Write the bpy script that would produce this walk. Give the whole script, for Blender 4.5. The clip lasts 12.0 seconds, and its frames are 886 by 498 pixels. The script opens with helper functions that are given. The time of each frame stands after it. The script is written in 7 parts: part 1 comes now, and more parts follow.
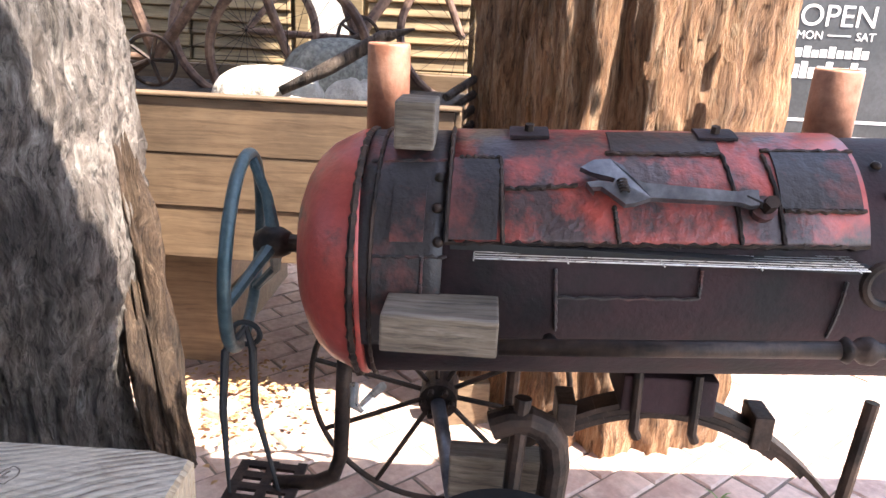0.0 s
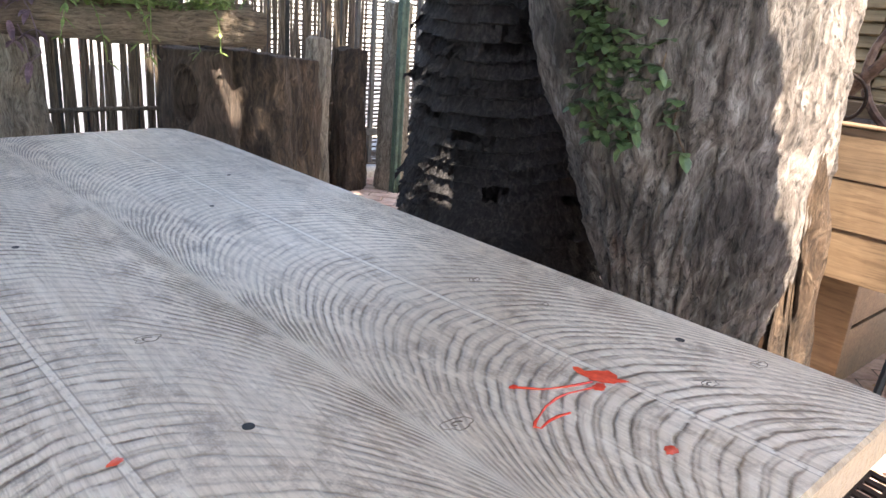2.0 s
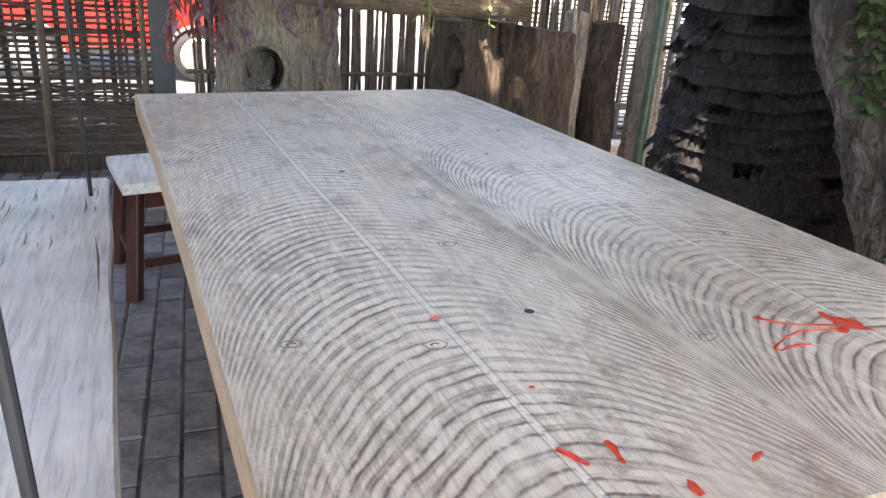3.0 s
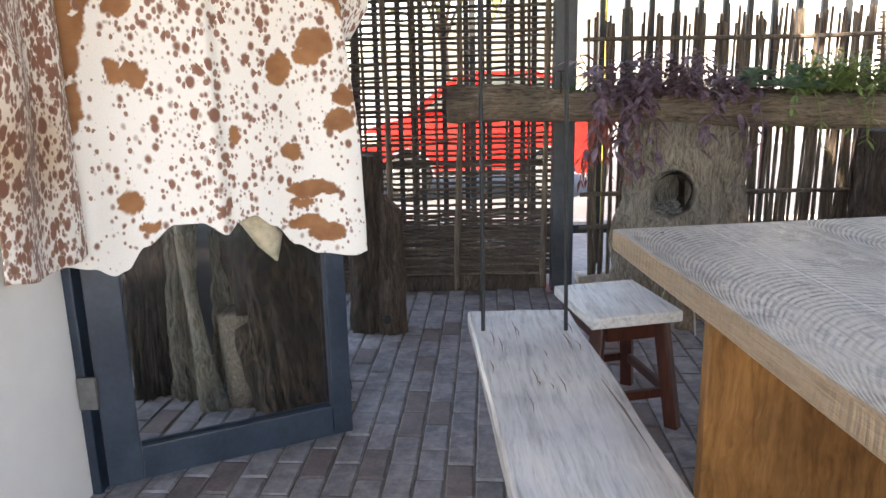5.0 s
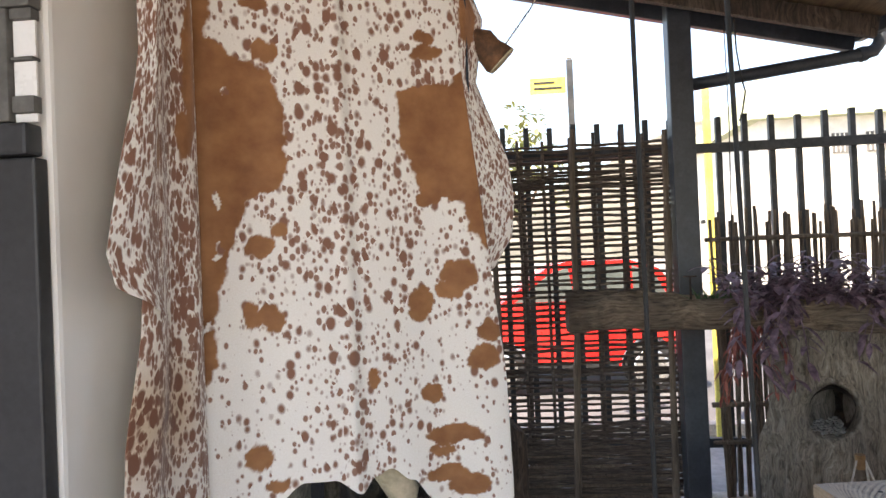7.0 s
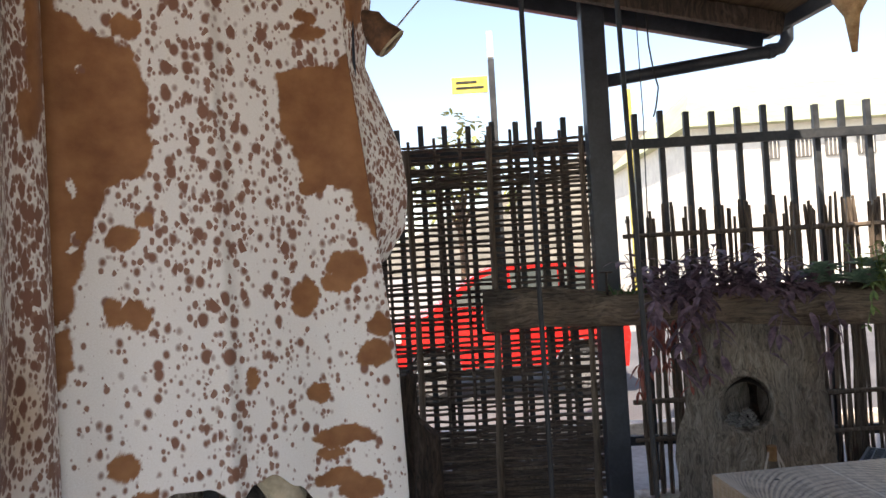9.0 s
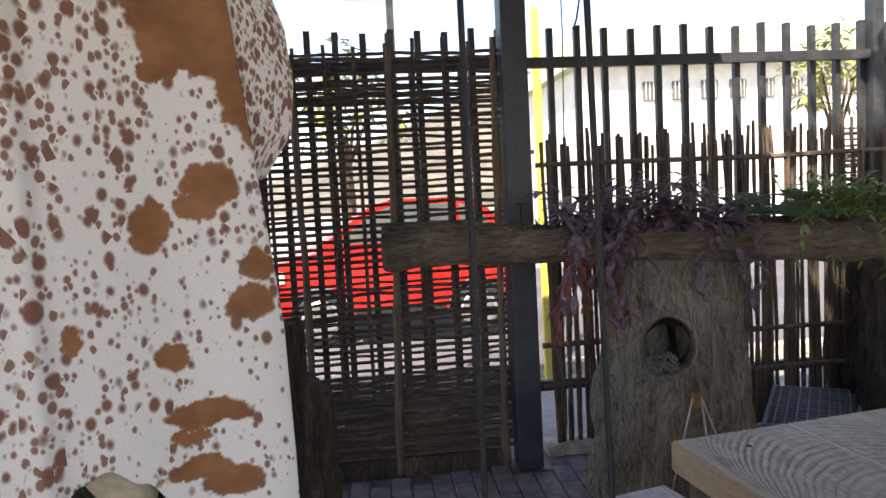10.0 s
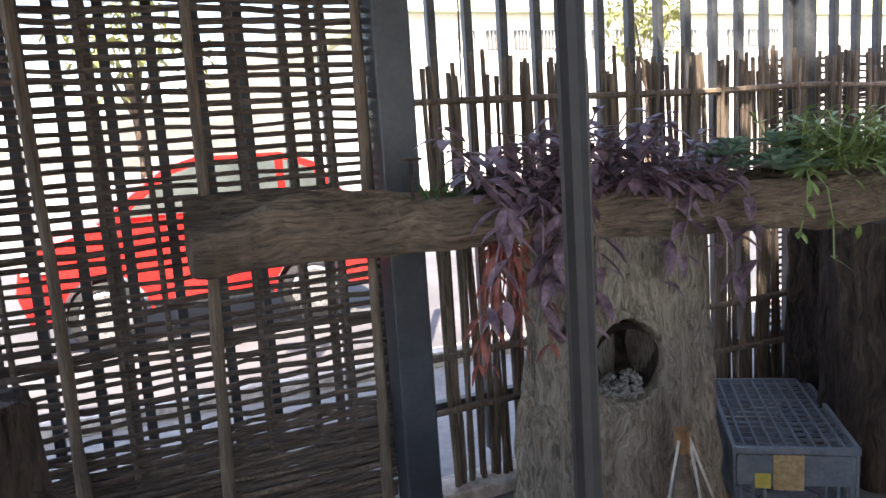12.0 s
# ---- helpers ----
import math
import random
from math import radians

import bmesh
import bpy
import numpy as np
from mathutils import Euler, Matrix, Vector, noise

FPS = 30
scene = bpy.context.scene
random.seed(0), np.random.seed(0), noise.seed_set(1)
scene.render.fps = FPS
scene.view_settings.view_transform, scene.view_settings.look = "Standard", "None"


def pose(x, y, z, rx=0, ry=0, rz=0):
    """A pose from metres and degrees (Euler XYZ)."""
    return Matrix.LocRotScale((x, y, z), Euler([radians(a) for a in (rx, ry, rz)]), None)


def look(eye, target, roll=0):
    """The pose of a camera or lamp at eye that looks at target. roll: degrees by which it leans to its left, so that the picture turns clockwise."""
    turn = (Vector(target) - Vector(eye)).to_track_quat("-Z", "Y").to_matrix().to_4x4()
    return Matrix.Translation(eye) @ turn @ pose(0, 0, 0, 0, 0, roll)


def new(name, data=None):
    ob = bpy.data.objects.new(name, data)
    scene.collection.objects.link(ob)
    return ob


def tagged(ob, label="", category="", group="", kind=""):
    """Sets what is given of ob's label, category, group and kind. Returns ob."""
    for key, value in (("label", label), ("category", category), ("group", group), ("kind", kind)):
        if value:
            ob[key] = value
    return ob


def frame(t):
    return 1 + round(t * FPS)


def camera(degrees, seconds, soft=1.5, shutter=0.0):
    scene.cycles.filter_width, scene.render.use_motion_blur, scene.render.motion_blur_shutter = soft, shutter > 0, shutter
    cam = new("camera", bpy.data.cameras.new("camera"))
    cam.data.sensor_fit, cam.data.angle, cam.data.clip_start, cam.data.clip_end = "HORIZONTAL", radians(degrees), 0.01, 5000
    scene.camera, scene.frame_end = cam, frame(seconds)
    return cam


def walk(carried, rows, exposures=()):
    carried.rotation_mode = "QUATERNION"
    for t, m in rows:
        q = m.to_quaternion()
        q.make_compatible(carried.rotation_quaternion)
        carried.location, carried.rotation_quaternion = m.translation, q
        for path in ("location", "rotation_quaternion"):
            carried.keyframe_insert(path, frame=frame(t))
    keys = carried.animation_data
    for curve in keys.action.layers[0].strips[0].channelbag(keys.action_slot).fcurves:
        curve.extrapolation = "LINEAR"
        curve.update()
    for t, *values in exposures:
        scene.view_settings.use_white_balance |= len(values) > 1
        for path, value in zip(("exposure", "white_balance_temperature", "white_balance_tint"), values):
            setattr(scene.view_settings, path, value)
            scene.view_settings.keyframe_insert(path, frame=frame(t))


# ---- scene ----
cam = camera(63.5, 12.0)
PATH = [
    (0, (1.391, 0.731, 1.325), (3.288, 0.825, 0.699), 2.75),
    (0.5, (1.339, 0.742, 1.330), (3.201, 1.154, 0.728), 2.99),
    (1, (1.271, 0.787, 1.321), (3.011, 1.591, 0.748), 3.51),
    (1.5, (1.120, 0.817, 1.308), (2.639, 1.981, 0.728), 4.32),
    (2, (0.973, 0.807, 1.297), (2.234, 2.232, 0.679), 4.39),
    (2.5, (0.890, 0.753, 1.286), (1.886, 2.354, 0.618), 4.24),
    (3, (0.799, 0.655, 1.281), (1.519, 2.377, 0.564), 4.03),
    (3.2, (0.761, 0.634, 1.278), (1.370, 2.395, 0.550), 3.84),
    (4.8, (0.208, 0.887, 1.333), (0.305, 2.809, 0.790), -0.16),
    (5, (0.158, 0.962, 1.332), (0.139, 2.909, 0.874), -1.20),
    (5.5, (0.022, 1.121, 1.402), (-0.166, 3.089, 1.102), -2.13),
    (6, (-0.086, 1.202, 1.418), (-0.328, 3.181, 1.260), -2.49),
    (6.5, (-0.126, 1.237, 1.463), (-0.341, 3.224, 1.406), -2.66),
    (7, (-0.111, 1.235, 1.516), (-0.306, 3.226, 1.542), -2.39),
    (7.2, (-0.091, 1.227, 1.540), (-0.287, 3.217, 1.589), -2.18),
    (8.8, (0.040, 1.277, 1.479), (-0.052, 3.273, 1.566), -3.43),
    (9, (0.053, 1.354, 1.449), (0.005, 3.353, 1.497), -3.33),
    (9.5, (-0.013, 1.621, 1.427), (0.107, 3.617, 1.370), -2.68),
    (10, (0.003, 1.860, 1.411), (0.265, 3.838, 1.270), -2.91),
    (10.5, (0.111, 2.092, 1.396), (0.483, 4.046, 1.188), -3.13),
    (11, (0.142, 2.339, 1.390), (0.669, 4.249, 1.121), -3.11),
    (11.5, (0.085, 2.716, 1.417), (0.759, 4.575, 1.122), -3.44),
    (12, (0.068, 3.075, 1.414), (0.816, 4.906, 1.118), -3.85),
]
EXPOSURES = [(0, 2.35, 6600, 13), (2, 2.80, 7050, 12), (3.2, 2.88, 7450, 12), (4.8, 2.66, 7700, 13), (7.2, 1.93, 7500, 14), (9, 1.38, 7350, 15), (10.5, 1.74, 7200, 15), (12, 2.32, 7050, 15)]
walk(cam, [(t, look(eye, target, roll)) for t, eye, target, roll in PATH], EXPOSURES)

# ---- world, sun, lamps ----
TO_SUN = Vector((-0.30, -0.60, 1.0)).normalized()
world = bpy.data.worlds.new("sky")
scene.world = world
world.use_nodes = True
wn = world.node_tree
sky = wn.nodes.new("ShaderNodeTexSky")
sky.sky_type = "NISHITA"
sky.sun_disc = False
sky.sun_elevation = math.asin(TO_SUN.z)
sky.sun_rotation = math.atan2(TO_SUN.x, TO_SUN.y)
wn.links.new(sky.outputs[0], wn.nodes["Background"].inputs[0])
wn.nodes["Background"].inputs[1].default_value = 0.15
sun = new("sun", bpy.data.lights.new("sun", "SUN"))
sun.data.energy, sun.data.angle, sun.data.color = 4.6, radians(0.6), (1.0, 0.93, 0.83)
sun.matrix_world = look(TO_SUN * 30, (0, 0, 0))

# ---- materials ----
def nodes_of(m):
    m.use_nodes = True
    nt = m.node_tree
    return nt, nt.nodes["Principled BSDF"]


def add(nt, kind, **kw):
    n = nt.nodes.new(kind)
    for k, v in kw.items():
        n.inputs[k].default_value = v
    return n


def ramp(nt, source, stops):
    r = nt.nodes.new("ShaderNodeValToRGB")
    els = r.color_ramp.elements
    for i, (p, c) in enumerate(stops):
        e = els[i] if i < 2 else els.new(p)
        e.position, e.color = p, (*c, 1)
    nt.links.new(source, r.inputs[0])
    return r.outputs[0]


def mixed(nt, fac, a, b, mode="MIX"):
    n = nt.nodes.new("ShaderNodeMix")
    n.data_type, n.blend_type = "RGBA", mode
    for sock, v in ((n.inputs[0], fac), (n.inputs[6], a), (n.inputs[7], b)):
        if isinstance(v, (int, float)):
            sock.default_value = v
        elif isinstance(v, tuple):
            sock.default_value = (*v, 1)
        else:
            nt.links.new(v, sock)
    return n.outputs[2]


def coords(nt, scale, rnd=True):
    tc = nt.nodes.new("ShaderNodeTexCoord")
    mp = nt.nodes.new("ShaderNodeMapping")
    mp.inputs["Scale"].default_value = scale
    nt.links.new(tc.outputs["Object"], mp.inputs[0])
    if rnd:
        oi = nt.nodes.new("ShaderNodeObjectInfo")
        cm = nt.nodes.new("ShaderNodeVectorMath")
        cm.operation = "SCALE"
        cm.inputs[0].default_value = (7.3, 3.1, 5.7)
        nt.links.new(oi.outputs["Random"], cm.inputs["Scale"])
        nt.links.new(cm.outputs[0], mp.inputs["Location"])
    return mp.outputs[0]


def noisy(nt, vec, scale, detail=6.0, rough=0.6, distortion=0.0):
    n = add(nt, "ShaderNodeTexNoise", Scale=scale, Detail=detail, Roughness=rough, Distortion=distortion)
    nt.links.new(vec, n.inputs["Vector"])
    return n.outputs["Fac"]


def bumped(nt, bsdf, height, strength, dist=0.01):
    b = add(nt, "ShaderNodeBump", Strength=strength, Distance=dist)
    nt.links.new(height, b.inputs["Height"])
    nt.links.new(b.outputs[0], bsdf.inputs["Normal"])


def grainy(name, c1, c2, c3, stretch=(6, 6, 0.6), scale=6.0, rough=0.75, bump=0.5, dist=0.01, stain=0.35, crack=0.0, warp=0.0, pit=2.0):
    """Wood, bark and the like: long grain, stains on a larger scale, dark cracks and pits on a smaller one."""
    m = bpy.data.materials.new(name)
    nt, b = nodes_of(m)
    v = coords(nt, stretch)
    if warp:
        wob = add(nt, "ShaderNodeTexNoise", Scale=5.0, Detail=3.0)
        nt.links.new(coords(nt, (1, 1, 1)), wob.inputs["Vector"])
        vm = nt.nodes.new("ShaderNodeVectorMath")
        vm.operation = "MULTIPLY_ADD"
        vm.inputs[1].default_value = tuple(c * warp for c in stretch)
        nt.links.new(wob.outputs["Color"], vm.inputs[0])
        nt.links.new(v, vm.inputs[2])
        v = vm.outputs[0]
    g = noisy(nt, v, scale, 10, 0.7, 0.6)
    col = ramp(nt, g, [(0.28, c1), (0.72, c3), (0.5, c2)])
    big = noisy(nt, coords(nt, (1, 1, 1)), 3.0, 4)
    dark = ramp(nt, big, [(0.35, (1 - stain,) * 3), (0.65, (1.12, 1.1, 1.06))])
    col = mixed(nt, 1.0, col, dark, "MULTIPLY")
    high = g
    if crack:
        f = noisy(nt, v, scale * pit, 6, 0.7, 0.3)
        d = 1 - crack
        lines = ramp(nt, f, [(0.34, (d, d, d)), (0.50, (1, 1, 1))])
        col = mixed(nt, 1.0, col, lines, "MULTIPLY")
        sm = nt.nodes.new("ShaderNodeMath")
        sm.operation = "MULTIPLY_ADD"
        sm.inputs[1].default_value = 0.7
        nt.links.new(f, sm.inputs[0])
        nt.links.new(g, sm.inputs[2])
        high = sm.outputs[0]
    nt.links.new(col, b.inputs["Base Color"])
    b.inputs["Roughness"].default_value = rough
    bumped(nt, b, high, bump, dist)
    return m


def patchy(name, c1, c2, scale=8.0, rough=0.6, metal=0.0, bump=0.2, dist=0.004, fine=60.0, lo=0.4, hi=0.6, grain=0.18):
    """Paint, plaster, metal and stone: two tones in patches, with a fine grain."""
    m = bpy.data.materials.new(name)
    nt, b = nodes_of(m)
    v = coords(nt, (1, 1, 1))
    a = noisy(nt, v, scale, 6, 0.65)
    f = noisy(nt, v, fine, 3, 0.6)
    col = ramp(nt, a, [(lo, c1), (hi, c2)])
    spec = ramp(nt, f, [(0.3, (1 - grain,) * 3), (0.7, (1 + grain * 0.55,) * 3)])
    nt.links.new(mixed(nt, 1.0, col, spec, "MULTIPLY"), b.inputs["Base Color"])
    rr = nt.nodes.new("ShaderNodeMapRange")
    rr.inputs["To Min"].default_value, rr.inputs["To Max"].default_value = max(0.05, rough - 0.15), min(1, rough + 0.15)
    nt.links.new(a, rr.inputs[0])
    nt.links.new(rr.outputs[0], b.inputs["Roughness"])
    b.inputs["Metallic"].default_value = metal
    mix = nt.nodes.new("ShaderNodeMath")
    mix.operation = "ADD"
    nt.links.new(a, mix.inputs[0])
    nt.links.new(f, mix.inputs[1])
    bumped(nt, b, mix.outputs[0], bump, dist)
    return m


M = {}
M["withy"] = grainy("withy", (0.035, 0.027, 0.024), (0.105, 0.083, 0.070), (0.22, 0.18, 0.15), (1.2, 8, 8), 9, 0.8, 0.4, 0.004)
M["stake"] = grainy("stake", (0.07, 0.05, 0.035), (0.17, 0.13, 0.10), (0.28, 0.23, 0.18), (9, 9, 0.8), 9, 0.8, 0.5, 0.004)
M["stick"] = grainy("stick", (0.055, 0.042, 0.032), (0.15, 0.115, 0.088), (0.28, 0.225, 0.175), (9, 9, 0.8), 9, 0.8, 0.4, 0.004)
M["driftwood"] = grainy("driftwood", (0.085, 0.068, 0.052), (0.33, 0.285, 0.23), (0.56, 0.51, 0.43), (12, 12, 0.8), 5, 0.85, 0.8, 0.025, 0.3, 0.55, 0.14)
M["log_dark"] = grainy("log_dark", (0.032, 0.023, 0.018), (0.105, 0.075, 0.058), (0.23, 0.17, 0.13), (8, 8, 0.8), 5, 0.75, 1.0, 0.025, 0.35, 0.6, 0.10)
M["beam"] = grainy("beam", (0.10, 0.075, 0.055), (0.29, 0.22, 0.16), (0.46, 0.37, 0.275), (0.8, 8, 10), 6, 0.85, 1.0, 0.025, 0.4, 0.55, 0.06)
M["bark_grey"] = grainy("bark_grey", (0.060, 0.042, 0.036), (0.29, 0.245, 0.22), (0.64, 0.59, 0.55), (6, 6, 1.8), 4.5, 0.8, 1.0, 0.05, 0.68, 0.85, 0.08, 2.4)
M["bark_red"] = grainy("bark_red", (0.13, 0.045, 0.02), (0.48, 0.25, 0.125), (0.76, 0.54, 0.35), (9, 9, 1.1), 5.0, 0.8, 1.0, 0.04, 0.4, 0.7, 0.06, 2.2)
M["bark_slab"] = grainy("bark_slab", (0.035, 0.018, 0.011), (0.13, 0.08, 0.05), (0.30, 0.21, 0.14), (8, 8, 1.4), 5, 0.85, 1.0, 0.03, 0.5, 0.7, 0.15, 2.2)
M["palm"] = grainy("palm", (0.008, 0.007, 0.008), (0.030, 0.026, 0.029), (0.095, 0.082, 0.082), (9, 9, 5), 5, 0.9, 1.0, 0.02, 0.4, 0.6, 0.05)
M["stump"] = grainy("stump", (0.020, 0.013, 0.010), (0.072, 0.048, 0.034), (0.21, 0.15, 0.105), (7, 7, 1.1), 5, 0.8, 1.0, 0.03, 0.5, 0.75, 0.15)
M["plank"] = grainy("plank", (0.115, 0.072, 0.043), (0.19, 0.126, 0.078), (0.25, 0.175, 0.11), (12, 0.7, 12), 5, 0.55, 0.15, 0.003, 0.3, 0.25, 0.02)
M["bench"] = grainy("bench", (0.52, 0.51, 0.50), (0.76, 0.755, 0.75), (0.86, 0.86, 0.855), (10, 0.7, 10), 4, 0.24, 0.25, 0.003, 0.14, 0.25, 0.02)
M["bench_edge"] = grainy("bench_edge", (0.10, 0.07, 0.05), (0.22, 0.17, 0.13), (0.40, 0.34, 0.28), (8, 0.7, 8), 5, 0.7, 0.5, 0.006)
M["stool_wood"] = grainy("stool_wood", (0.030, 0.010, 0.007), (0.07, 0.02, 0.012), (0.11, 0.035, 0.02), (9, 9, 0.9), 5, 0.4, 0.2, 0.003)
M["orange_wood"] = grainy("orange_wood", (0.22, 0.09, 0.025), (0.42, 0.20, 0.07), (0.54, 0.30, 0.12), (7, 7, 0.7), 3.5, 0.45, 0.15, 0.003, 0.35, 0.25, 0.06)
M["block"] = grainy("block", (0.10, 0.075, 0.055), (0.22, 0.175, 0.135), (0.36, 0.31, 0.255), (12, 0.8, 12), 5, 0.8, 0.5, 0.005, 0.4, 0.5, 0.03)
M["roof_board"] = grainy("roof_board", (0.09, 0.058, 0.036), (0.19, 0.13, 0.08), (0.29, 0.205, 0.13), (8, 0.7, 8), 5, 0.7, 0.3, 0.004)
M["slat"] = grainy("slat", (0.15, 0.10, 0.05), (0.27, 0.195, 0.105), (0.38, 0.29, 0.17), (12, 0.8, 12), 4, 0.7, 0.2, 0.003)
M["steel_dark"] = patchy("steel_dark", (0.028, 0.034, 0.045), (0.05, 0.058, 0.07), 6, 0.45, 0.0, 0.15, 0.002)
M["door_steel"] = patchy("door_steel", (0.016, 0.027, 0.045), (0.03, 0.045, 0.068), 5, 0.4, 0.0, 0.1, 0.002)
M["fence_steel"] = patchy("fence_steel", (0.035, 0.04, 0.045), (0.07, 0.075, 0.08), 9, 0.5, 0.2, 0.15, 0.002)
M["black_rod"] = patchy("black_rod", (0.013, 0.015, 0.019), (0.024, 0.027, 0.032), 20, 0.6, 0.0, 0.2, 0.002)
M["white_wall"] = patchy("white_wall", (0.875, 0.855, 0.825), (0.89, 0.872, 0.845), 1.2, 0.8, 0.0, 0.08, 0.002, 7, grain=0.03)
M["dark_panel"] = patchy("dark_panel", (0.022, 0.023, 0.027), (0.034, 0.035, 0.04), 4, 0.5, 0.0, 0.1, 0.002)
M["pane_glare"] = patchy("pane_glare", (0.86, 0.86, 0.86), (0.90, 0.90, 0.90), 2, 0.25, grain=0.02)
M["grey_frame"] = patchy("grey_frame", (0.10, 0.098, 0.092), (0.15, 0.146, 0.138), 6, 0.6, 0.0, 0.15, 0.002)
M["red_metal"] = patchy("red_metal", (0.075, 0.052, 0.052), (0.42, 0.080, 0.062), 8, 0.40, 0.15, 0.6, 0.006, 45, 0.43, 0.60)
M["red_dome"] = patchy("red_dome", (0.08, 0.045, 0.045), (0.43, 0.070, 0.055), 7, 0.40, 0.1, 0.4, 0.004, 45, 0.34, 0.44)
M["soot_metal"] = patchy("soot_metal", (0.040, 0.035, 0.036), (0.20, 0.060, 0.052), 8, 0.50, 0.35, 0.6, 0.005, 50, 0.50, 0.70)
M["purple_metal"] = patchy("purple_metal", (0.010, 0.006, 0.008), (0.037, 0.014, 0.017), 6, 0.80, 0.0, 0.4, 0.005)
M["dark_iron"] = patchy("dark_iron", (0.022, 0.017, 0.015), (0.07, 0.045, 0.035), 14, 0.55, 0.6, 0.5, 0.004)
M["rust_pipe"] = patchy("rust_pipe", (0.27, 0.11, 0.065), (0.42, 0.21, 0.14), 12, 0.55, 0.25, 0.4, 0.003)
M["old_rust"] = patchy("old_rust", (0.085, 0.045, 0.032), (0.24, 0.145, 0.10), 14, 0.7, 0.1, 0.5, 0.004)
M["steel_tool"] = patchy("steel_tool", (0.11, 0.115, 0.13), (0.24, 0.245, 0.26), 10, 0.4, 0.8, 0.3, 0.002)
M["wire"] = patchy("wire", (0.50, 0.49, 0.47), (0.65, 0.64, 0.62), 30, 0.3, 0.8, 0.1, 0.001)
M["green_iron"] = patchy("green_iron", (0.035, 0.07, 0.085), (0.08, 0.125, 0.14), 16, 0.45, 0.4, 0.4, 0.004)
M["rubber"] = patchy("rubber", (0.010, 0.010, 0.011), (0.02, 0.02, 0.021), 20, 0.6)
M["paver"] = patchy("paver", (0.18, 0.172, 0.185), (0.33, 0.315, 0.33), 9, 0.6, 0.0, 0.6, 0.006, 40)
M["tile_red"] = patchy("tile_red", (0.15, 0.125, 0.125), (0.22, 0.185, 0.18), 7, 0.6, 0.0, 0.4, 0.004)
M["clay"] = patchy("clay", (0.46, 0.31, 0.25), (0.64, 0.48, 0.40), 6, 0.8, 0.0, 0.4, 0.005, 35)
M["ground"] = patchy("ground", (0.24, 0.225, 0.21), (0.33, 0.305, 0.28), 1.2, 0.9, 0.0, 0.5, 0.01, 20)
M["asphalt"] = patchy("asphalt", (0.085, 0.083, 0.088), (0.125, 0.122, 0.128), 0.8, 0.85, 0.0, 0.4, 0.006, 60)
M["earth"] = patchy("earth", (0.15, 0.12, 0.095), (0.27, 0.22, 0.18), 6, 0.9, 0.0, 0.5, 0.01, 30)
M["joint"] = patchy("joint", (0.10, 0.088, 0.080), (0.18, 0.16, 0.145), 10, 0.95, 0.0, 0.5, 0.006)
M["soil"] = patchy("soil", (0.03, 0.02, 0.014), (0.09, 0.06, 0.04), 25, 0.95, 0.0, 1.0, 0.02)
M["crate"] = patchy("crate", (0.17, 0.20, 0.235), (0.25, 0.285, 0.325), 7, 0.45, 0.0, 0.15, 0.002)
M["yellow"] = patchy("yellow", (0.66, 0.56, 0.10), (0.76, 0.66, 0.16), 4, 0.5)
M["paper"] = patchy("paper", (0.50, 0.36, 0.17), (0.62, 0.48, 0.26), 30, 0.7)
M["car_red"] = patchy("car_red", (0.55, 0.02, 0.018), (0.62, 0.03, 0.025), 2, 0.25)
M["car_glass"] = patchy("car_glass", (0.07, 0.085, 0.08), (0.11, 0.13, 0.12), 2, 0.45, grain=0.03)
M["white_paint"] = patchy("white_paint", (0.62, 0.60, 0.54), (0.72, 0.70, 0.63), 2, 0.8)
M["roof_green"] = patchy("roof_green", (0.30, 0.33, 0.20), (0.40, 0.42, 0.28), 2, 0.7)
M["hill"] = patchy("hill", (0.10, 0.095, 0.075), (0.19, 0.17, 0.135), 0.15, 0.95, 0.0, 0.3, 0.5, 1.5)
M["rope"] = patchy("rope", (0.55, 0.52, 0.46), (0.70, 0.67, 0.60), 40, 0.8)
M["copper"] = patchy("copper", (0.30, 0.17, 0.08), (0.45, 0.28, 0.14), 20, 0.4, 0.6)
M["stone"] = patchy("stone", (0.46, 0.40, 0.33), (0.68, 0.62, 0.54), 12, 0.85, 0.0, 0.8, 0.01)
M["gravel"] = patchy("gravel", (0.13, 0.125, 0.115), (0.27, 0.255, 0.235), 40, 0.9)
M["cloth"] = patchy("cloth", (0.17, 0.165, 0.14), (0.27, 0.26, 0.22), 60, 0.9, 0.0, 0.5, 0.003)
M["sign_black"] = patchy("sign_black", (0.03, 0.032, 0.034), (0.05, 0.052, 0.055), 5, 0.5)
M["sign_white"] = patchy("sign_white", (0.70, 0.70, 0.68), (0.78, 0.78, 0.76), 5, 0.6)
M["paint_red"] = patchy("paint_red", (0.70, 0.05, 0.03), (0.85, 0.12, 0.06), 15, 0.22)
M["leaf_purple"] = patchy("leaf_purple", (0.11, 0.070, 0.095), (0.28, 0.19, 0.235), 20, 0.5)
M["leaf_red"] = patchy("leaf_red", (0.20, 0.05, 0.04), (0.34, 0.11, 0.08), 20, 0.6)
M["leaf_aloe"] = patchy("leaf_aloe", (0.05, 0.10, 0.035), (0.10, 0.17, 0.06), 20, 0.45)
M["leaf_blue"] = patchy("leaf_blue", (0.14, 0.25, 0.18), (0.25, 0.37, 0.26), 20, 0.55)
M["leaf_green"] = patchy("leaf_green", (0.13, 0.20, 0.05), (0.27, 0.36, 0.12), 20, 0.5)
M["leaf_street"] = patchy("leaf_street", (0.15, 0.17, 0.04), (0.30, 0.30, 0.10), 3, 0.6)
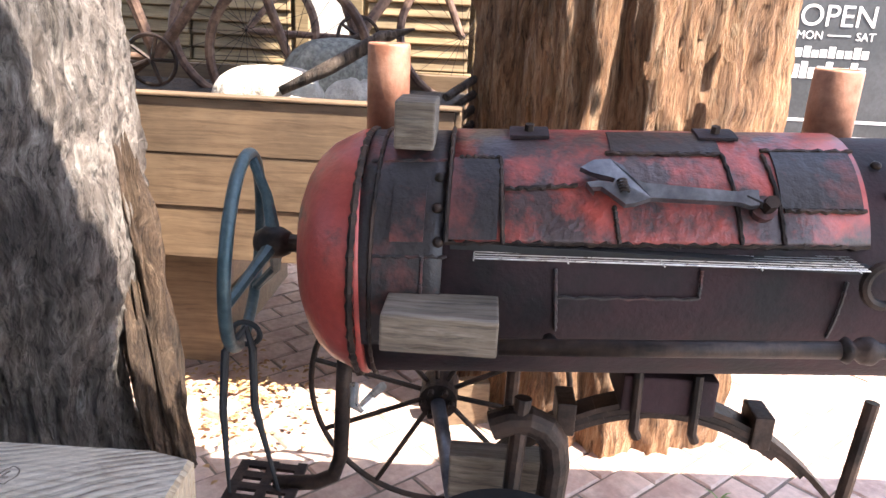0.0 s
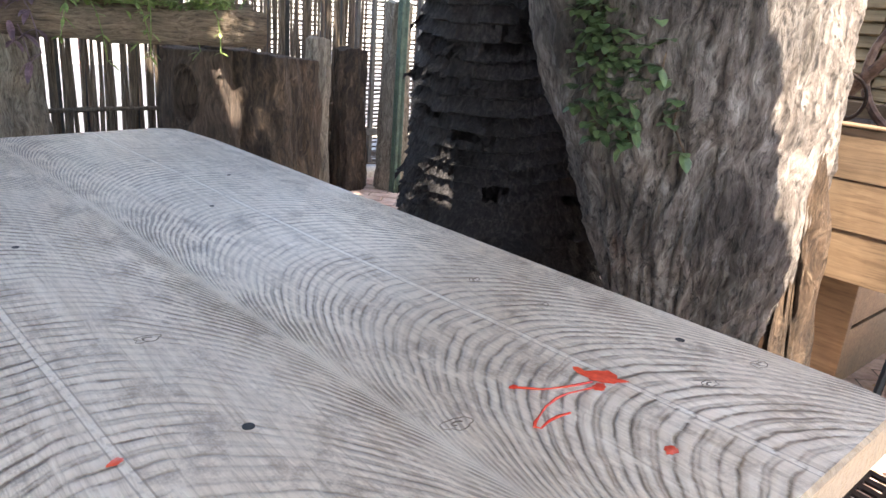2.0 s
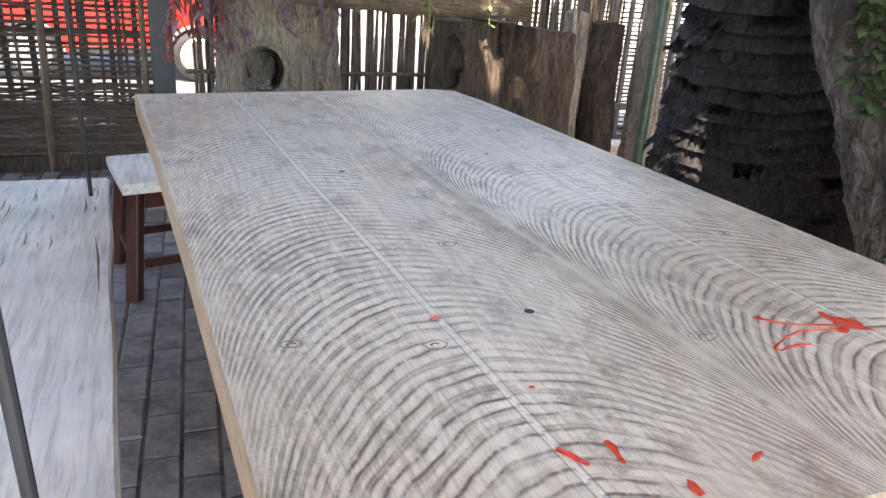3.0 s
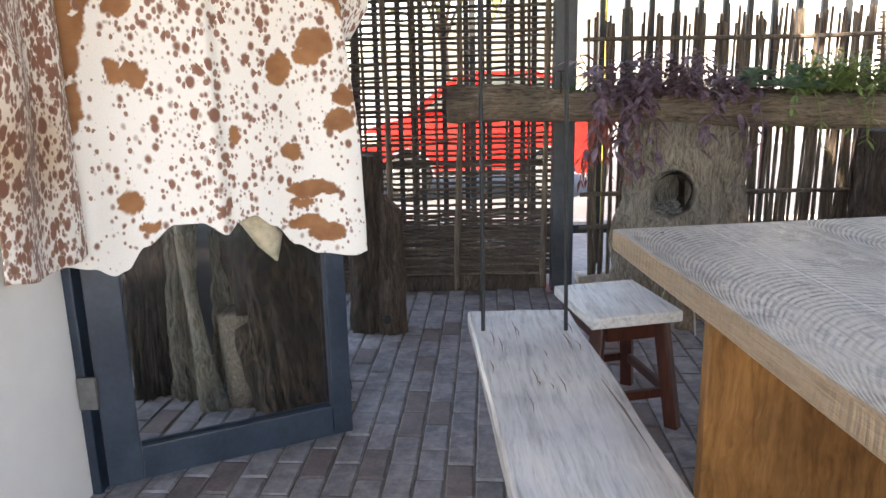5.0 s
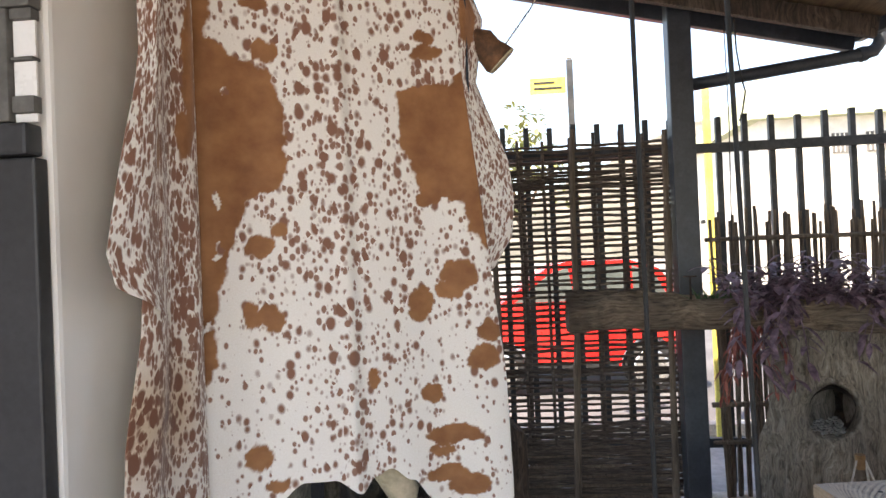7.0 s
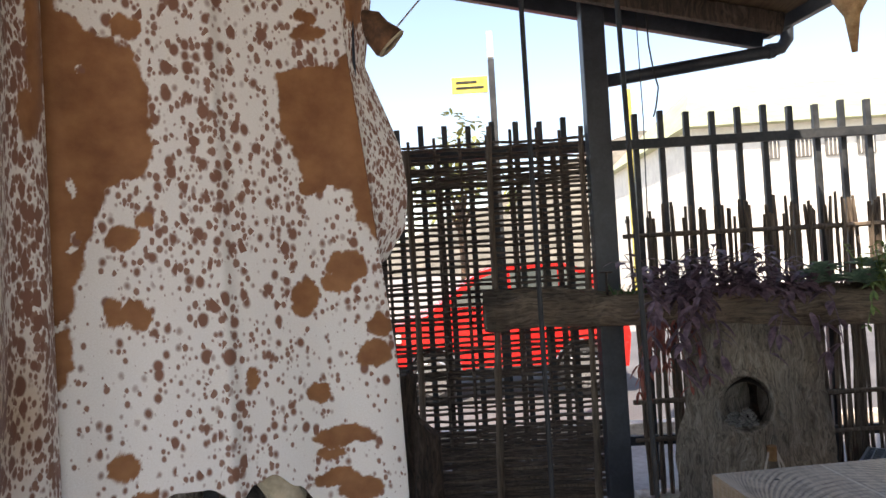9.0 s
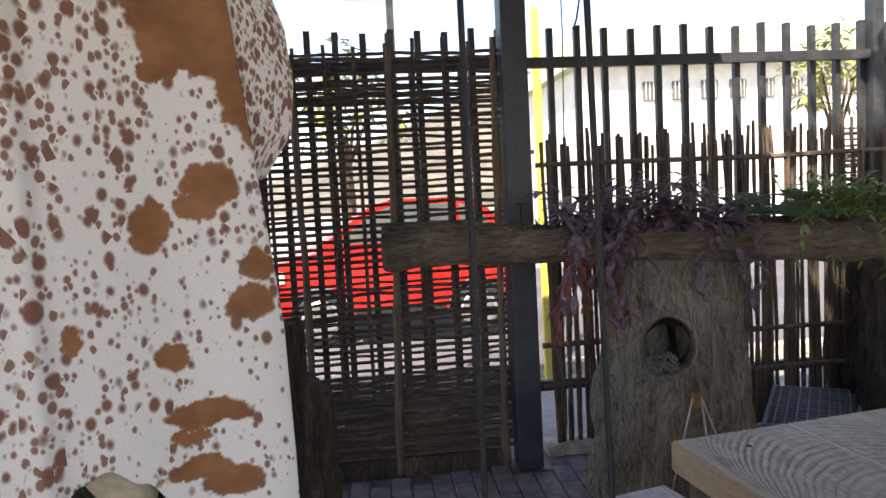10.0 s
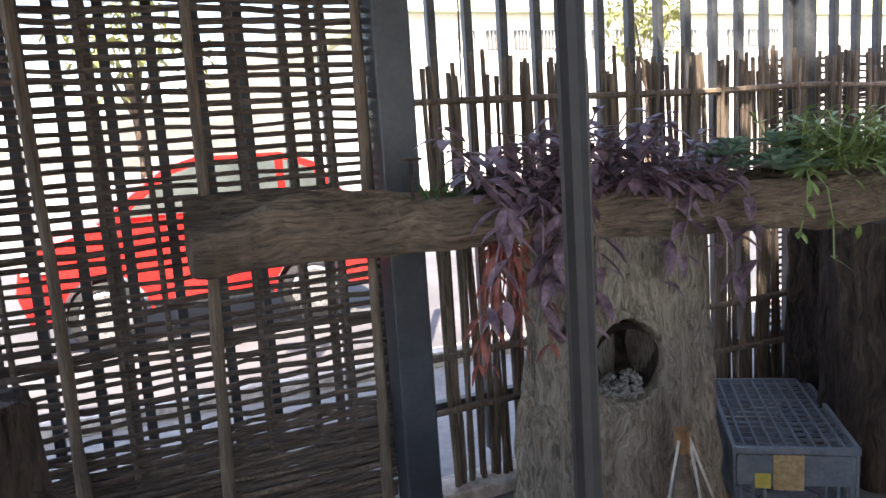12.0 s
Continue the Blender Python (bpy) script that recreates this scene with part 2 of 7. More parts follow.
M["leaf_ivy"] = patchy("leaf_ivy", (0.04, 0.075, 0.03), (0.10, 0.15, 0.06), 20, 0.5)
M["dry_leaf"] = patchy("dry_leaf", (0.32, 0.17, 0.07), (0.55, 0.36, 0.18), 20, 0.7)
M["cactus"] = patchy("cactus", (0.06, 0.10, 0.075), (0.10, 0.155, 0.115), 15, 0.6)


def glass_material():
    m = bpy.data.materials.new("glass")
    nt, b = nodes_of(m)
    b.inputs["Base Color"].default_value = (0.9, 0.93, 0.92, 1)
    b.inputs["Roughness"].default_value = 0.02
    b.inputs["Transmission Weight"].default_value = 1.0
    b.inputs["IOR"].default_value = 1.25
    return m


M["glass"] = glass_material()


def tabletop_material():
    """Rough-sawn pale slab: curved saw marks, plank by plank, on soft grain."""
    m = bpy.data.materials.new("tabletop")
    nt, b = nodes_of(m)
    tc = nt.nodes.new("ShaderNodeTexCoord")
    sep = nt.nodes.new("ShaderNodeSeparateXYZ")
    nt.links.new(tc.outputs["Object"], sep.inputs[0])

    def calc(op, a, c=None):
        n = nt.nodes.new("ShaderNodeMath")
        n.operation = op
        for i, v in enumerate((a, c)):
            if v is None:
                continue
            if isinstance(v, (int, float)):
                n.inputs[i].default_value = v
            else:
                nt.links.new(v, n.inputs[i])
        return n.outputs[0]

    def unit(v, lo, hi):
        n = nt.nodes.new("ShaderNodeMapRange")
        n.inputs["From Min"].default_value, n.inputs["From Max"].default_value = lo, hi
        nt.links.new(v, n.inputs[0])
        return n.outputs[0]

    sway = noisy(nt, coords(nt, (1.2, 0.9, 1), False), 2.0, 2, 0.5)
    wx = calc("ADD", sep.outputs[0], calc("MULTIPLY", calc("SUBTRACT", sway, 0.5), 0.022))
    wx = calc("ADD", wx, calc("MULTIPLY", calc("SUBTRACT", sep.outputs[1], 1.5), 0.05))
    # two sawn boards, each an arch across its width: flat on the middle line, steep at both edges
    half = calc("DIVIDE", calc("SUBTRACT", wx, 0.845), 0.632)
    side = calc("FRACT", half)
    off = calc("MULTIPLY", calc("ABSOLUTE", calc("SUBTRACT", side, 0.5)), 0.632)
    arch = calc("SUBTRACT", 0.325, calc("SQRT", calc("MAXIMUM", calc("SUBTRACT", 0.1056, calc("MULTIPLY", off, off)), 0.0008)))
    right = calc("GREATER_THAN", side, 0.5)
    w2 = noisy(nt, coords(nt, (3, 3, 1), False), 2.0, 3, 0.55)
    ph = calc("ADD", calc("ADD", sep.outputs[1], calc("MULTIPLY", arch, 1.75)), calc("ADD", calc("MULTIPLY", w2, 0.050), calc("MULTIPLY", right, 0.019)))
    drift = noisy(nt, coords(nt, (2.2, 0.8, 1), False), 1.6, 3, 0.6)
    turn = calc("ADD", calc("MULTIPLY", ph, 226.0), calc("MULTIPLY", drift, 9.0))
    broad = calc("ADD", calc("MULTIPLY", calc("SINE", turn), 0.5), 0.5)
    second = calc("ADD", calc("MULTIPLY", calc("SINE", calc("MULTIPLY", turn, 2.37)), 0.5), 0.5)
    saw = calc("MULTIPLY", broad, calc("ADD", 0.55, calc("MULTIPLY", second, 0.45)))
    breakup = noisy(nt, coords(nt, (12, 7, 1), False), 2.2, 6, 0.75)
    patch = noisy(nt, coords(nt, (1, 1, 1), False), 3.4, 4, 0.6)
    strong = calc("MULTIPLY", unit(breakup, 0.34, 0.55), calc("ADD", 0.25, calc("MULTIPLY", unit(patch, 0.34, 0.60), 0.78)))
    line = calc("MULTIPLY", calc("POWER", saw, calc("SUBTRACT", 1.9, calc("MULTIPLY", off, 3.6))), strong)
    grain = noisy(nt, coords(nt, (16, 1.0, 16), False), 6, 8, 0.7, 1.0)
    base = ramp(nt, grain, [(0.3, (0.48, 0.395, 0.305)), (0.7, (0.88, 0.80, 0.69)), (0.5, (0.76, 0.665, 0.55))])
    big = noisy(nt, coords(nt, (1, 1, 1), False), 1.7, 5, 0.6)
    base = mixed(nt, 1.0, base, ramp(nt, big, [(0.35, (0.82, 0.78, 0.72)), (0.65, (1.08, 1.07, 1.06))]), "MULTIPLY")
    blot = noisy(nt, coords(nt, (1, 0.8, 1), False), 10.0, 8, 0.8)
    base = mixed(nt, calc("MULTIPLY", unit(blot, 0.52, 0.66), 0.8), base, (0.26, 0.19, 0.135))
    col = mixed(nt, calc("MINIMUM", calc("MULTIPLY", line, 1.25), 1.0), base, (0.185, 0.135, 0.095))
    ridge = calc("MULTIPLY", unit(off, 0.304, 0.316), 0.75)
    col = mixed(nt, ridge, col, (0.72, 0.63, 0.52))
    seam = calc("LESS_THAN", off, 0.005)
    col = mixed(nt, calc("MULTIPLY", seam, calc("MULTIPLY", unit(breakup, 0.40, 0.52), 0.7)), col, (0.84, 0.77, 0.67))
    crack = calc("LESS_THAN", calc("ABSOLUTE", calc("SUBTRACT", off, 0.0065)), 0.0012)
    col = mixed(nt, calc("MULTIPLY", crack, 0.5), col, (0.22, 0.17, 0.13))
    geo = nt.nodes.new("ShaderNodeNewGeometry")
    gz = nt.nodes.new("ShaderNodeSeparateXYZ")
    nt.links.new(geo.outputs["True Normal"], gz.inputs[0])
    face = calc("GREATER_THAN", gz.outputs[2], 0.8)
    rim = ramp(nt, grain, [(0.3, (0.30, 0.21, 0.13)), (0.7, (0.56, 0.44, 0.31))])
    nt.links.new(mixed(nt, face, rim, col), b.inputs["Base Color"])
    b.inputs["Roughness"].default_value = 0.34
    step = calc("MULTIPLY", right, 0.6)
    h = calc("ADD", calc("SUBTRACT", calc("MULTIPLY", grain, 0.7), line), step)
    bumped(nt, b, h, 0.6, 0.005)
    return m


M["tabletop"] = tabletop_material()


def hide_material():
    """Short-haired hide: tan patches from the painted attribute, speckles between them."""
    m = bpy.data.materials.new("hide")
    nt, b = nodes_of(m)
    at = nt.nodes.new("ShaderNodeAttribute")
    at.attribute_name = "tan"
    uvn = nt.nodes.new("ShaderNodeAttribute")
    uvn.attribute_name = "skin"
    v = uvn.outputs["Vector"]
    wn_ = add(nt, "ShaderNodeTexNoise", Scale=14.0, Detail=3.0)
    nt.links.new(v, wn_.inputs["Vector"])
    wv = nt.nodes.new("ShaderNodeVectorMath")
    wv.operation = "MULTIPLY_ADD"
    wv.inputs[1].default_value = (0.010, 0.010, 0.0)
    nt.links.new(wn_.outputs["Color"], wv.inputs[0])
    nt.links.new(v, wv.inputs[2])

    fine = noisy(nt, v, 220.0, 3, 0.7)
    sepa = nt.nodes.new("ShaderNodeSeparateColor")
    nt.links.new(at.outputs["Color"], sepa.inputs[0])
    dens = sepa.outputs[1]
    lm = nt.nodes.new("ShaderNodeMath")
    lm.operation = "SUBTRACT"
    lm.inputs[1].default_value = 1.0
    nt.links.new(dens, lm.inputs[0])
    less = lm.outputs[0]

    def spots(scale, reach, seed):
        mp = nt.nodes.new("ShaderNodeMapping")
        mp.inputs["Location"].default_value = (seed, seed * 1.7, 0)
        mp.inputs["Scale"].default_value = (1.0, 0.70, 1.0)
        nt.links.new(wv.outputs[0], mp.inputs[0])
        vo = add(nt, "ShaderNodeTexVoronoi", Scale=scale, Randomness=1.0)
        nt.links.new(mp.outputs[0], vo.inputs["Vector"])
        sp = nt.nodes.new("ShaderNodeSeparateColor")
        nt.links.new(vo.outputs["Color"], sp.inputs[0])
        th = nt.nodes.new("ShaderNodeMath")
        th.operation = "MULTIPLY"
        th.inputs[1].default_value = reach
        few = nt.nodes.new("ShaderNodeMath")
        few.operation = "ADD"
        nt.links.new(sp.outputs[0], few.inputs[0])
        nt.links.new(less, few.inputs[1])
        nt.links.new(few.outputs[0], th.inputs[0])
        df = nt.nodes.new("ShaderNodeMath")
        df.operation = "SUBTRACT"
        nt.links.new(th.outputs[0], df.inputs[0])
        nt.links.new(vo.outputs["Distance"], df.inputs[1])
        sm = nt.nodes.new("ShaderNodeMapRange")
        sm.inputs["From Min"].default_value, sm.inputs["From Max"].default_value = -0.09, 0.11
        nt.links.new(df.outputs[0], sm.inputs[0])
        return sm.outputs[0]

    s1 = spots(66.0, 0.62, 0.3)
    s2 = spots(36.0, 0.60, 4.1)
    white = ramp(nt, fine, [(0.3, (0.80, 0.755, 0.70)), (0.7, (0.90, 0.87, 0.83))])
    tan = ramp(nt, noisy(nt, v, 9.0, 5, 0.6), [(0.35, (0.22, 0.085, 0.028)), (0.65, (0.35, 0.155, 0.058))])
    c = mixed(nt, s1, white, (0.29, 0.15, 0.105))
    c = mixed(nt, s2, c, (0.235, 0.105, 0.065))
    c = mixed(nt, sepa.outputs[2], c, (0.55, 0.37, 0.20), "MULTIPLY")
    c = mixed(nt, sepa.outputs[0], c, tan)
    nt.links.new(c, b.inputs["Base Color"])
    b.inputs["Roughness"].default_value = 0.7
    b.inputs["Sheen Weight"].default_value = 0.25
    bumped(nt, b, fine, 0.25, 0.003)
    return m


M["hide"] = hide_material()
M["rolled_hide"] = patchy("rolled_hide", (0.09, 0.045, 0.025), (0.24, 0.12, 0.06), 14, 0.8)
M["hide_back"] = patchy("hide_back", (0.42, 0.35, 0.24), (0.54, 0.46, 0.33), 10, 0.85)

# ---- helpers for shapes ----
def part(name, bm, material, parent=None, label="", smooth=False):
    me = bpy.data.meshes.new(name)
    bm.to_mesh(me)
    bm.free()
    if smooth:
        me.polygons.foreach_set("use_smooth", [True] * len(me.polygons))
    me.materials.append(M[material] if isinstance(material, str) else material)
    ob = new(name, me)
    ob.parent = parent
    if label:
        ob["label"] = label
    return ob


def thing(name, label, category, group="", kind=""):
    return tagged(new(name), label, category, group, kind)


def solo(name, bm, material, label, category, group="", kind="", smooth=False):
    return tagged(part(name, bm, material, None, "", smooth), label, category, group, kind)


def setting(name, bm, material, label, smooth=False):
    return tagged(part(name, bm, material, None, "", smooth), label, name.split("_")[0], "", "structure")


def box(bm, x0, x1, y0, y1, z0, z1, bevel=0.0, rot=0.0, pivot=None):
    g = bmesh.ops.create_cube(bm, size=1.0)["verts"]
    c = Vector(((x0 + x1) / 2, (y0 + y1) / 2, (z0 + z1) / 2))
    for v in g:
        v.co = Vector((v.co.x * (x1 - x0), v.co.y * (y1 - y0), v.co.z * (z1 - z0))) + c
    if bevel:
        es = list({e for v in g for e in v.link_edges})
        r = bmesh.ops.bevel(bm, geom=es, offset=bevel, segments=2, affect="EDGES", profile=0.6)
        g = list({v for f in r["faces"] for v in f.verts} | {v for v in g if v.is_valid})
    if rot:
        bmesh.ops.rotate(bm, verts=g, cent=pivot or c, matrix=Matrix.Rotation(rot, 3, "Z"))
    return g


def boxed(*a, **k):
    bm = bmesh.new()
    box(bm, *a, **k)
    return bm


def beam_between(bm, a, b, w, h, bevel=0.004, up=(0, 0, 1)):
    """A squared bar from a to b."""
    a, b = Vector(a), Vector(b)
    d = (b - a).normalized()
    s = d.cross(Vector(up))
    if s.length < 1e-4:
        s = Vector((1, 0, 0))
    s.normalize()
    u = s.cross(d)
    vs = []
    for p in (a, b):
        for i, j in ((-1, -1), (1, -1), (1, 1), (-1, 1)):
            vs.append(bm.verts.new(p + s * (w / 2 * i) + u * (h / 2 * j)))
    fs = [(3, 2, 1, 0), (4, 5, 6, 7), (0, 1, 5, 4), (1, 2, 6, 5), (2, 3, 7, 6), (3, 0, 4, 7)]
    made = [bm.faces.new([vs[k] for k in f]) for f in fs]
    if bevel:
        bmesh.ops.bevel(bm, geom=list({e for f in made for e in f.edges}), offset=bevel, segments=2, affect="EDGES", profile=0.6)


def tube(bm, pts, r, n=8, cap=True, rough=0.0, seed=0.0):
    """A round bar along points; r one radius or one for each point."""
    pts = [Vector(p) for p in pts]
    k = len(pts)
    rs = [r] * k if isinstance(r, (int, float)) else list(r)
    rings = []
    side = None
    for i, p in enumerate(pts):
        d = (pts[min(i + 1, k - 1)] - pts[max(i - 1, 0)]).normalized()
        if side is None:
            side = d.orthogonal().normalized()
        side = (side - d * side.dot(d)).normalized()
        up = d.cross(side)
        ring = []
        for j in range(n):
            a = 2 * math.pi * j / n
            q = p + (side * math.cos(a) + up * math.sin(a)) * rs[i]
            if rough:
                q += (q - p) * rough * noise.noise(q * 9 + Vector((seed, seed, seed)))
            ring.append(bm.verts.new(q))
        rings.append(ring)
    for a, b in zip(rings, rings[1:]):
        for j in range(n):
            bm.faces.new((a[j], a[(j + 1) % n], b[(j + 1) % n], b[j]))
    if cap:
        bm.faces.new(rings[0][::-1])
        bm.faces.new(rings[-1])


def tubed(pts, r, n=8, **k):
    bm = bmesh.new()
    tube(bm, pts, r, n, **k)
    return bm


def ring_points(c, axis, r, n, start=0.0, turn=2 * math.pi):
    axis = Vector(axis).normalized()
    s = axis.orthogonal().normalized()
    u = axis.cross(s)
    return [Vector(c) + (s * math.cos(start + turn * i / n) + u * math.sin(start + turn * i / n)) * r for i in range(n + 1)]


def hoop(bm, c, axis, r, w, n=40, m=8):
    """A closed ring of round bar."""
    axis = Vector(axis).normalized()
    s = axis.orthogonal().normalized()
    u = axis.cross(s)
    rings = []
    for i in range(n):
        a = 2 * math.pi * i / n
        o = s * math.cos(a) + u * math.sin(a)
        rings.append([bm.verts.new(Vector(c) + o * (r + w * math.cos(2 * math.pi * j / m)) + axis * (w * math.sin(2 * math.pi * j / m))) for j in range(m)])
    for i in range(n):
        a, b = rings[i], rings[(i + 1) % n]
        for j in range(m):
            bm.faces.new((a[j], b[j], b[(j + 1) % m], a[(j + 1) % m]))


def lathe(bm, c, axis, prof, n=32):
    """A turned shape: prof is a list of (distance along the axis, radius)."""
    axis = Vector(axis).normalized()
    s = axis.orthogonal().normalized()
    u = axis.cross(s)
    rings = []
    for d, r in prof:
        rings.append([bm.verts.new(Vector(c) + axis * d + (s * math.cos(2 * math.pi * j / n) + u * math.sin(2 * math.pi * j / n)) * max(r, 1e-4)) for j in range(n)])
    for a, b in zip(rings, rings[1:]):
        for j in range(n):
            bm.faces.new((a[j], a[(j + 1) % n], b[(j + 1) % n], b[j]))
    bm.faces.new(rings[0][::-1])
    bm.faces.new(rings[-1])


def trunk(cx, cy, z0, z1, radius, lean=(0, 0), n=96, m=80, ridge=0.03, freq=5.0, seed=0.0, hole=None, top=None, squash=(1, 1), fine=0.012, ring=None, low=1.0):
    """A rough standing log. radius(t, a) gives its girth; hole=(angle, z, width, height, depth) hollows it; top(x, y) its cut."""
    bm = bmesh.new()
    rows = []
    for i in range(m + 1):
        t = (i / m) ** low
        row = []
        for j in range(n):
            a = 2 * math.pi * j / n
            zz = z0 + (z1 - z0) * t
            r = radius(t, a)
            q = Vector((math.cos(a) * freq * 0.35, math.sin(a) * freq * 0.35, zz * freq * 0.22 + seed))
            r += ridge * noise.noise(q * 2.2) + ridge * 0.7 * noise.noise(Vector((math.cos(a) * freq, math.sin(a) * freq, zz * 1.3 + seed)) * 1.7)
            r += fine * noise.noise(Vector((math.cos(a) * freq * 3.1, math.sin(a) * freq * 3.1, zz * 4.0 + seed)) * 2.0)
            if ring:
                r += ring(zz, a)
            if hole:
                ha, hz, hw, hh, hd = hole
                da = (a - ha + math.pi) % (2 * math.pi) - math.pi
                e = (da * r / hw) ** 2 + ((zz - hz) / hh) ** 2
                if e < 2.2:
                    k = 1 / (1 + math.exp((e - 1) * 26))
                    r -= hd * k - 0.02 * math.exp(-((e - 1.3) / 0.3) ** 2)
            x, y = cx + lean[0] * t + math.cos(a) * r * squash[0], cy + lean[1] * t + math.sin(a) * r * squash[1]
            if top and t > 0.6:
                zz = min(zz, top(x, y) + 0.01 * noise.noise(Vector((x, y, seed)) * 14))
            row.append(bm.verts.new((x, y, zz)))
        rows.append(row)
    for a, b in zip(rows, rows[1:]):
        for j in range(n):
            bm.faces.new((a[j], a[(j + 1) % n], b[(j + 1) % n], b[j]))
    for row, flip in ((rows[0], True), (rows[-1], False)):
        c = bm.verts.new(sum((v.co for v in row), Vector()) / n)
        for j in range(n):
            f = (row[j], row[(j + 1) % n], c)
            bm.faces.new(f[::-1] if flip else f)
    return bm


def leaf(bm, base, direction, length, width, droop=0.3, fold=0.25):
    """One small bent leaf."""
    d = Vector(direction).normalized()
    s = d.cross(Vector((0, 0, 1)))
    if s.length < 0.05:
        s = Vector((1, 0, 0))
    s.normalize()
    u = s.cross(d)
    prev = None
    steps = ((0, 0.15), (0.3, 0.85), (0.6, 1.0), (0.85, 0.55), (1, 0.05))
    for t, w in steps:
        c = Vector(base) + d * (length * t) - Vector((0, 0, 1)) * (droop * length * t * t)
        row = [bm.verts.new(c - s * (width / 2 * w) + u * (fold * width * w * 0.5)), bm.verts.new(c), bm.verts.new(c + s * (width / 2 * w) + u * (fold * width * w * 0.5))]
        if prev:
            bm.faces.new((prev[0], prev[1], row[1], row[0]))
            bm.faces.new((prev[1], prev[2], row[2], row[1]))
        prev = row

def along(table, z):
    """A value read off a table of (height, value)."""
    if z <= table[0][0]:
        return table[0][1]
    for (a, p), (b, q) in zip(table, table[1:]):
        if z <= b:
            return p + (q - p) * (z - a) / (b - a)
    return table[-1][1]


# ---- the large structure ----
bm = bmesh.new()
bmesh.ops.create_grid(bm, x_segments=40, y_segments=40, size=400)
setting("ground", bm, "ground", "pale sunlit paving running out to the street")
floor_bed = setting("floor", boxed(-2.6, 2.6, -1.8, 5.42, -0.02, 0.004), "joint", "dark grey paver floor with sandy joints")
court_bed = setting("pavement", boxed(2.602, 6.6, -3.2, 5.6, -0.02, 0.004), "earth", "sunlit clay paver courtyard with earthy joints")
setting("wall_white", boxed(-1.42, -1.05, 2.63, 3.14, 0, 3.3, bevel=0.012), "white_wall", "off-white plastered wall end beside the doorway")
# added closing wall out of view, kept white so it bounces light inside
setting("wall_west", boxed(-2.72, -2.62, -1.8, 2.9, 0, 3.7), "white_wall", "plain wall added out of view, white to bounce light")
bm = bmesh.new()
box(bm, -2.6, -1.06, 2.585, 2.628, 2.725, 3.4)
setting("wall_north", bm, "dark_panel", "dark grey painted wall above the window")


# the near eave is out of view, drawn to shade smoker and trunk
def eave_x(y):
    return 2.36 - 0.116 * max(0.0, y - 1.0)


def roof_z(x):
    return 3.14 - 0.238 * (x - 0.0)


# roof: boards on rafters, sloping down towards the courtyard
bm = bmesh.new()
for (xa, xb, ya, yb) in ((-2.72, 0.0, -1.30, 1.0), (0.0, 3.2, -1.30, 1.0), (-2.72, 0.0, 1.0, 5.46), (0.0, 3.2, 1.0, 5.46)):
    vs = []
    for y in (ya, yb):
        for x in (xa, xb):
            xx = min(x, eave_x(y))
            for dz in (0.0, 0.05):
                vs.append(bm.verts.new((xx, y, roof_z(xx) + dz)))
    a = vs
    for f in ((0, 2, 6, 4), (1, 5, 7, 3), (0, 1, 3, 2), (4, 6, 7, 5), (0, 4, 5, 1), (2, 3, 7, 6)):
        bm.faces.new([a[i] for i in f])
setting("ceiling", bm, "roof_board", "sloping board ceiling under a lean-to roof")
bm = bmesh.new()
for k in range(11):
    y = -1.2 + k * 0.64
    beam_between(bm, (-2.6, y, roof_z(-2.6) - 0.06), (eave_x(y) - 0.03, y, roof_z(eave_x(y)) - 0.06), 0.05, 0.11)
setting("trim_rafters", bm, "log_dark", "dark stained rafters under the roof boards")
bm = bmesh.new()
beam_between(bm, (-2.7, 5.50, roof_z(-2.7) - 0.03), (eave_x(5.5) + 0.03, 5.50, roof_z(eave_x(5.5)) - 0.03), 0.05, 0.17)
setting("trim_verge", bm, "steel_dark", "dark painted verge beam of the roof")
bm = bmesh.new()
for ya, yb in ((-1.30, 0.995), (1.0, 5.47)):
    beam_between(bm, (eave_x(ya) + 0.03, ya, roof_z(eave_x(ya))), (eave_x(yb) + 0.03, yb, roof_z(eave_x(yb))), 0.04, 0.13)
setting("trim_eave", bm, "steel_dark", "dark painted fascia along the eave")

# ---- doorway, glass door, cabinet and window at the wall ----
bm = bmesh.new()
box(bm, -1.10, -1.02, 3.10, 3.18, 0.0, 2.45, bevel=0.006)
setting("door_1_frame", bm, "door_steel", "dark blue steel door frame")

door = thing("glass_door", "open glazed door with a dark blue steel frame", "door")
HX, HY, DX, DY = -1.00, 3.13, 0.766, 0.37
DL = math.hypot(DX, DY)
dn = Vector((DX, DY, 0)) / DL
dp = Vector((DY, -DX, 0)) / DL


def on_door(u, z, off=0.0):
    return Vector((HX, HY, 0)) + dn * u + dp * off + Vector((0, 0, z))


for nm, a, b, w, h in (("stile", (0.05, 0.03), (0.05, 2.36), 0.11, 0.05), ("stile", (DL - 0.04, 0.03), (DL - 0.04, 2.36), 0.075, 0.05), ("rail", (0.107, 0.09), (DL - 0.08, 0.09), 0.05, 0.12), ("rail", (0.107, 2.31), (DL - 0.08, 2.31), 0.05, 0.10)):
    bm = bmesh.new()
    beam_between(bm, on_door(*a), on_door(*b), w, h, 0.005, up=(0, 0, 1) if nm == "rail" else dp)
    part(nm, bm, "door_steel", door)
bm = bmesh.new()
beam_between(bm, on_door(DL / 2, 0.15), on_door(DL / 2, 2.26), 0.66, 0.006, 0.0, up=dp)
pane = part("pane", bm, "glass", door, "clear glass pane")
pane.visible_shadow = False
for z in (0.32, 1.9):
    part("hinge", boxed(-1.045, -0.985, 3.085, 3.10, z, z + 0.11, bevel=0.003), "grey_frame", door, "grey steel hinge plate")

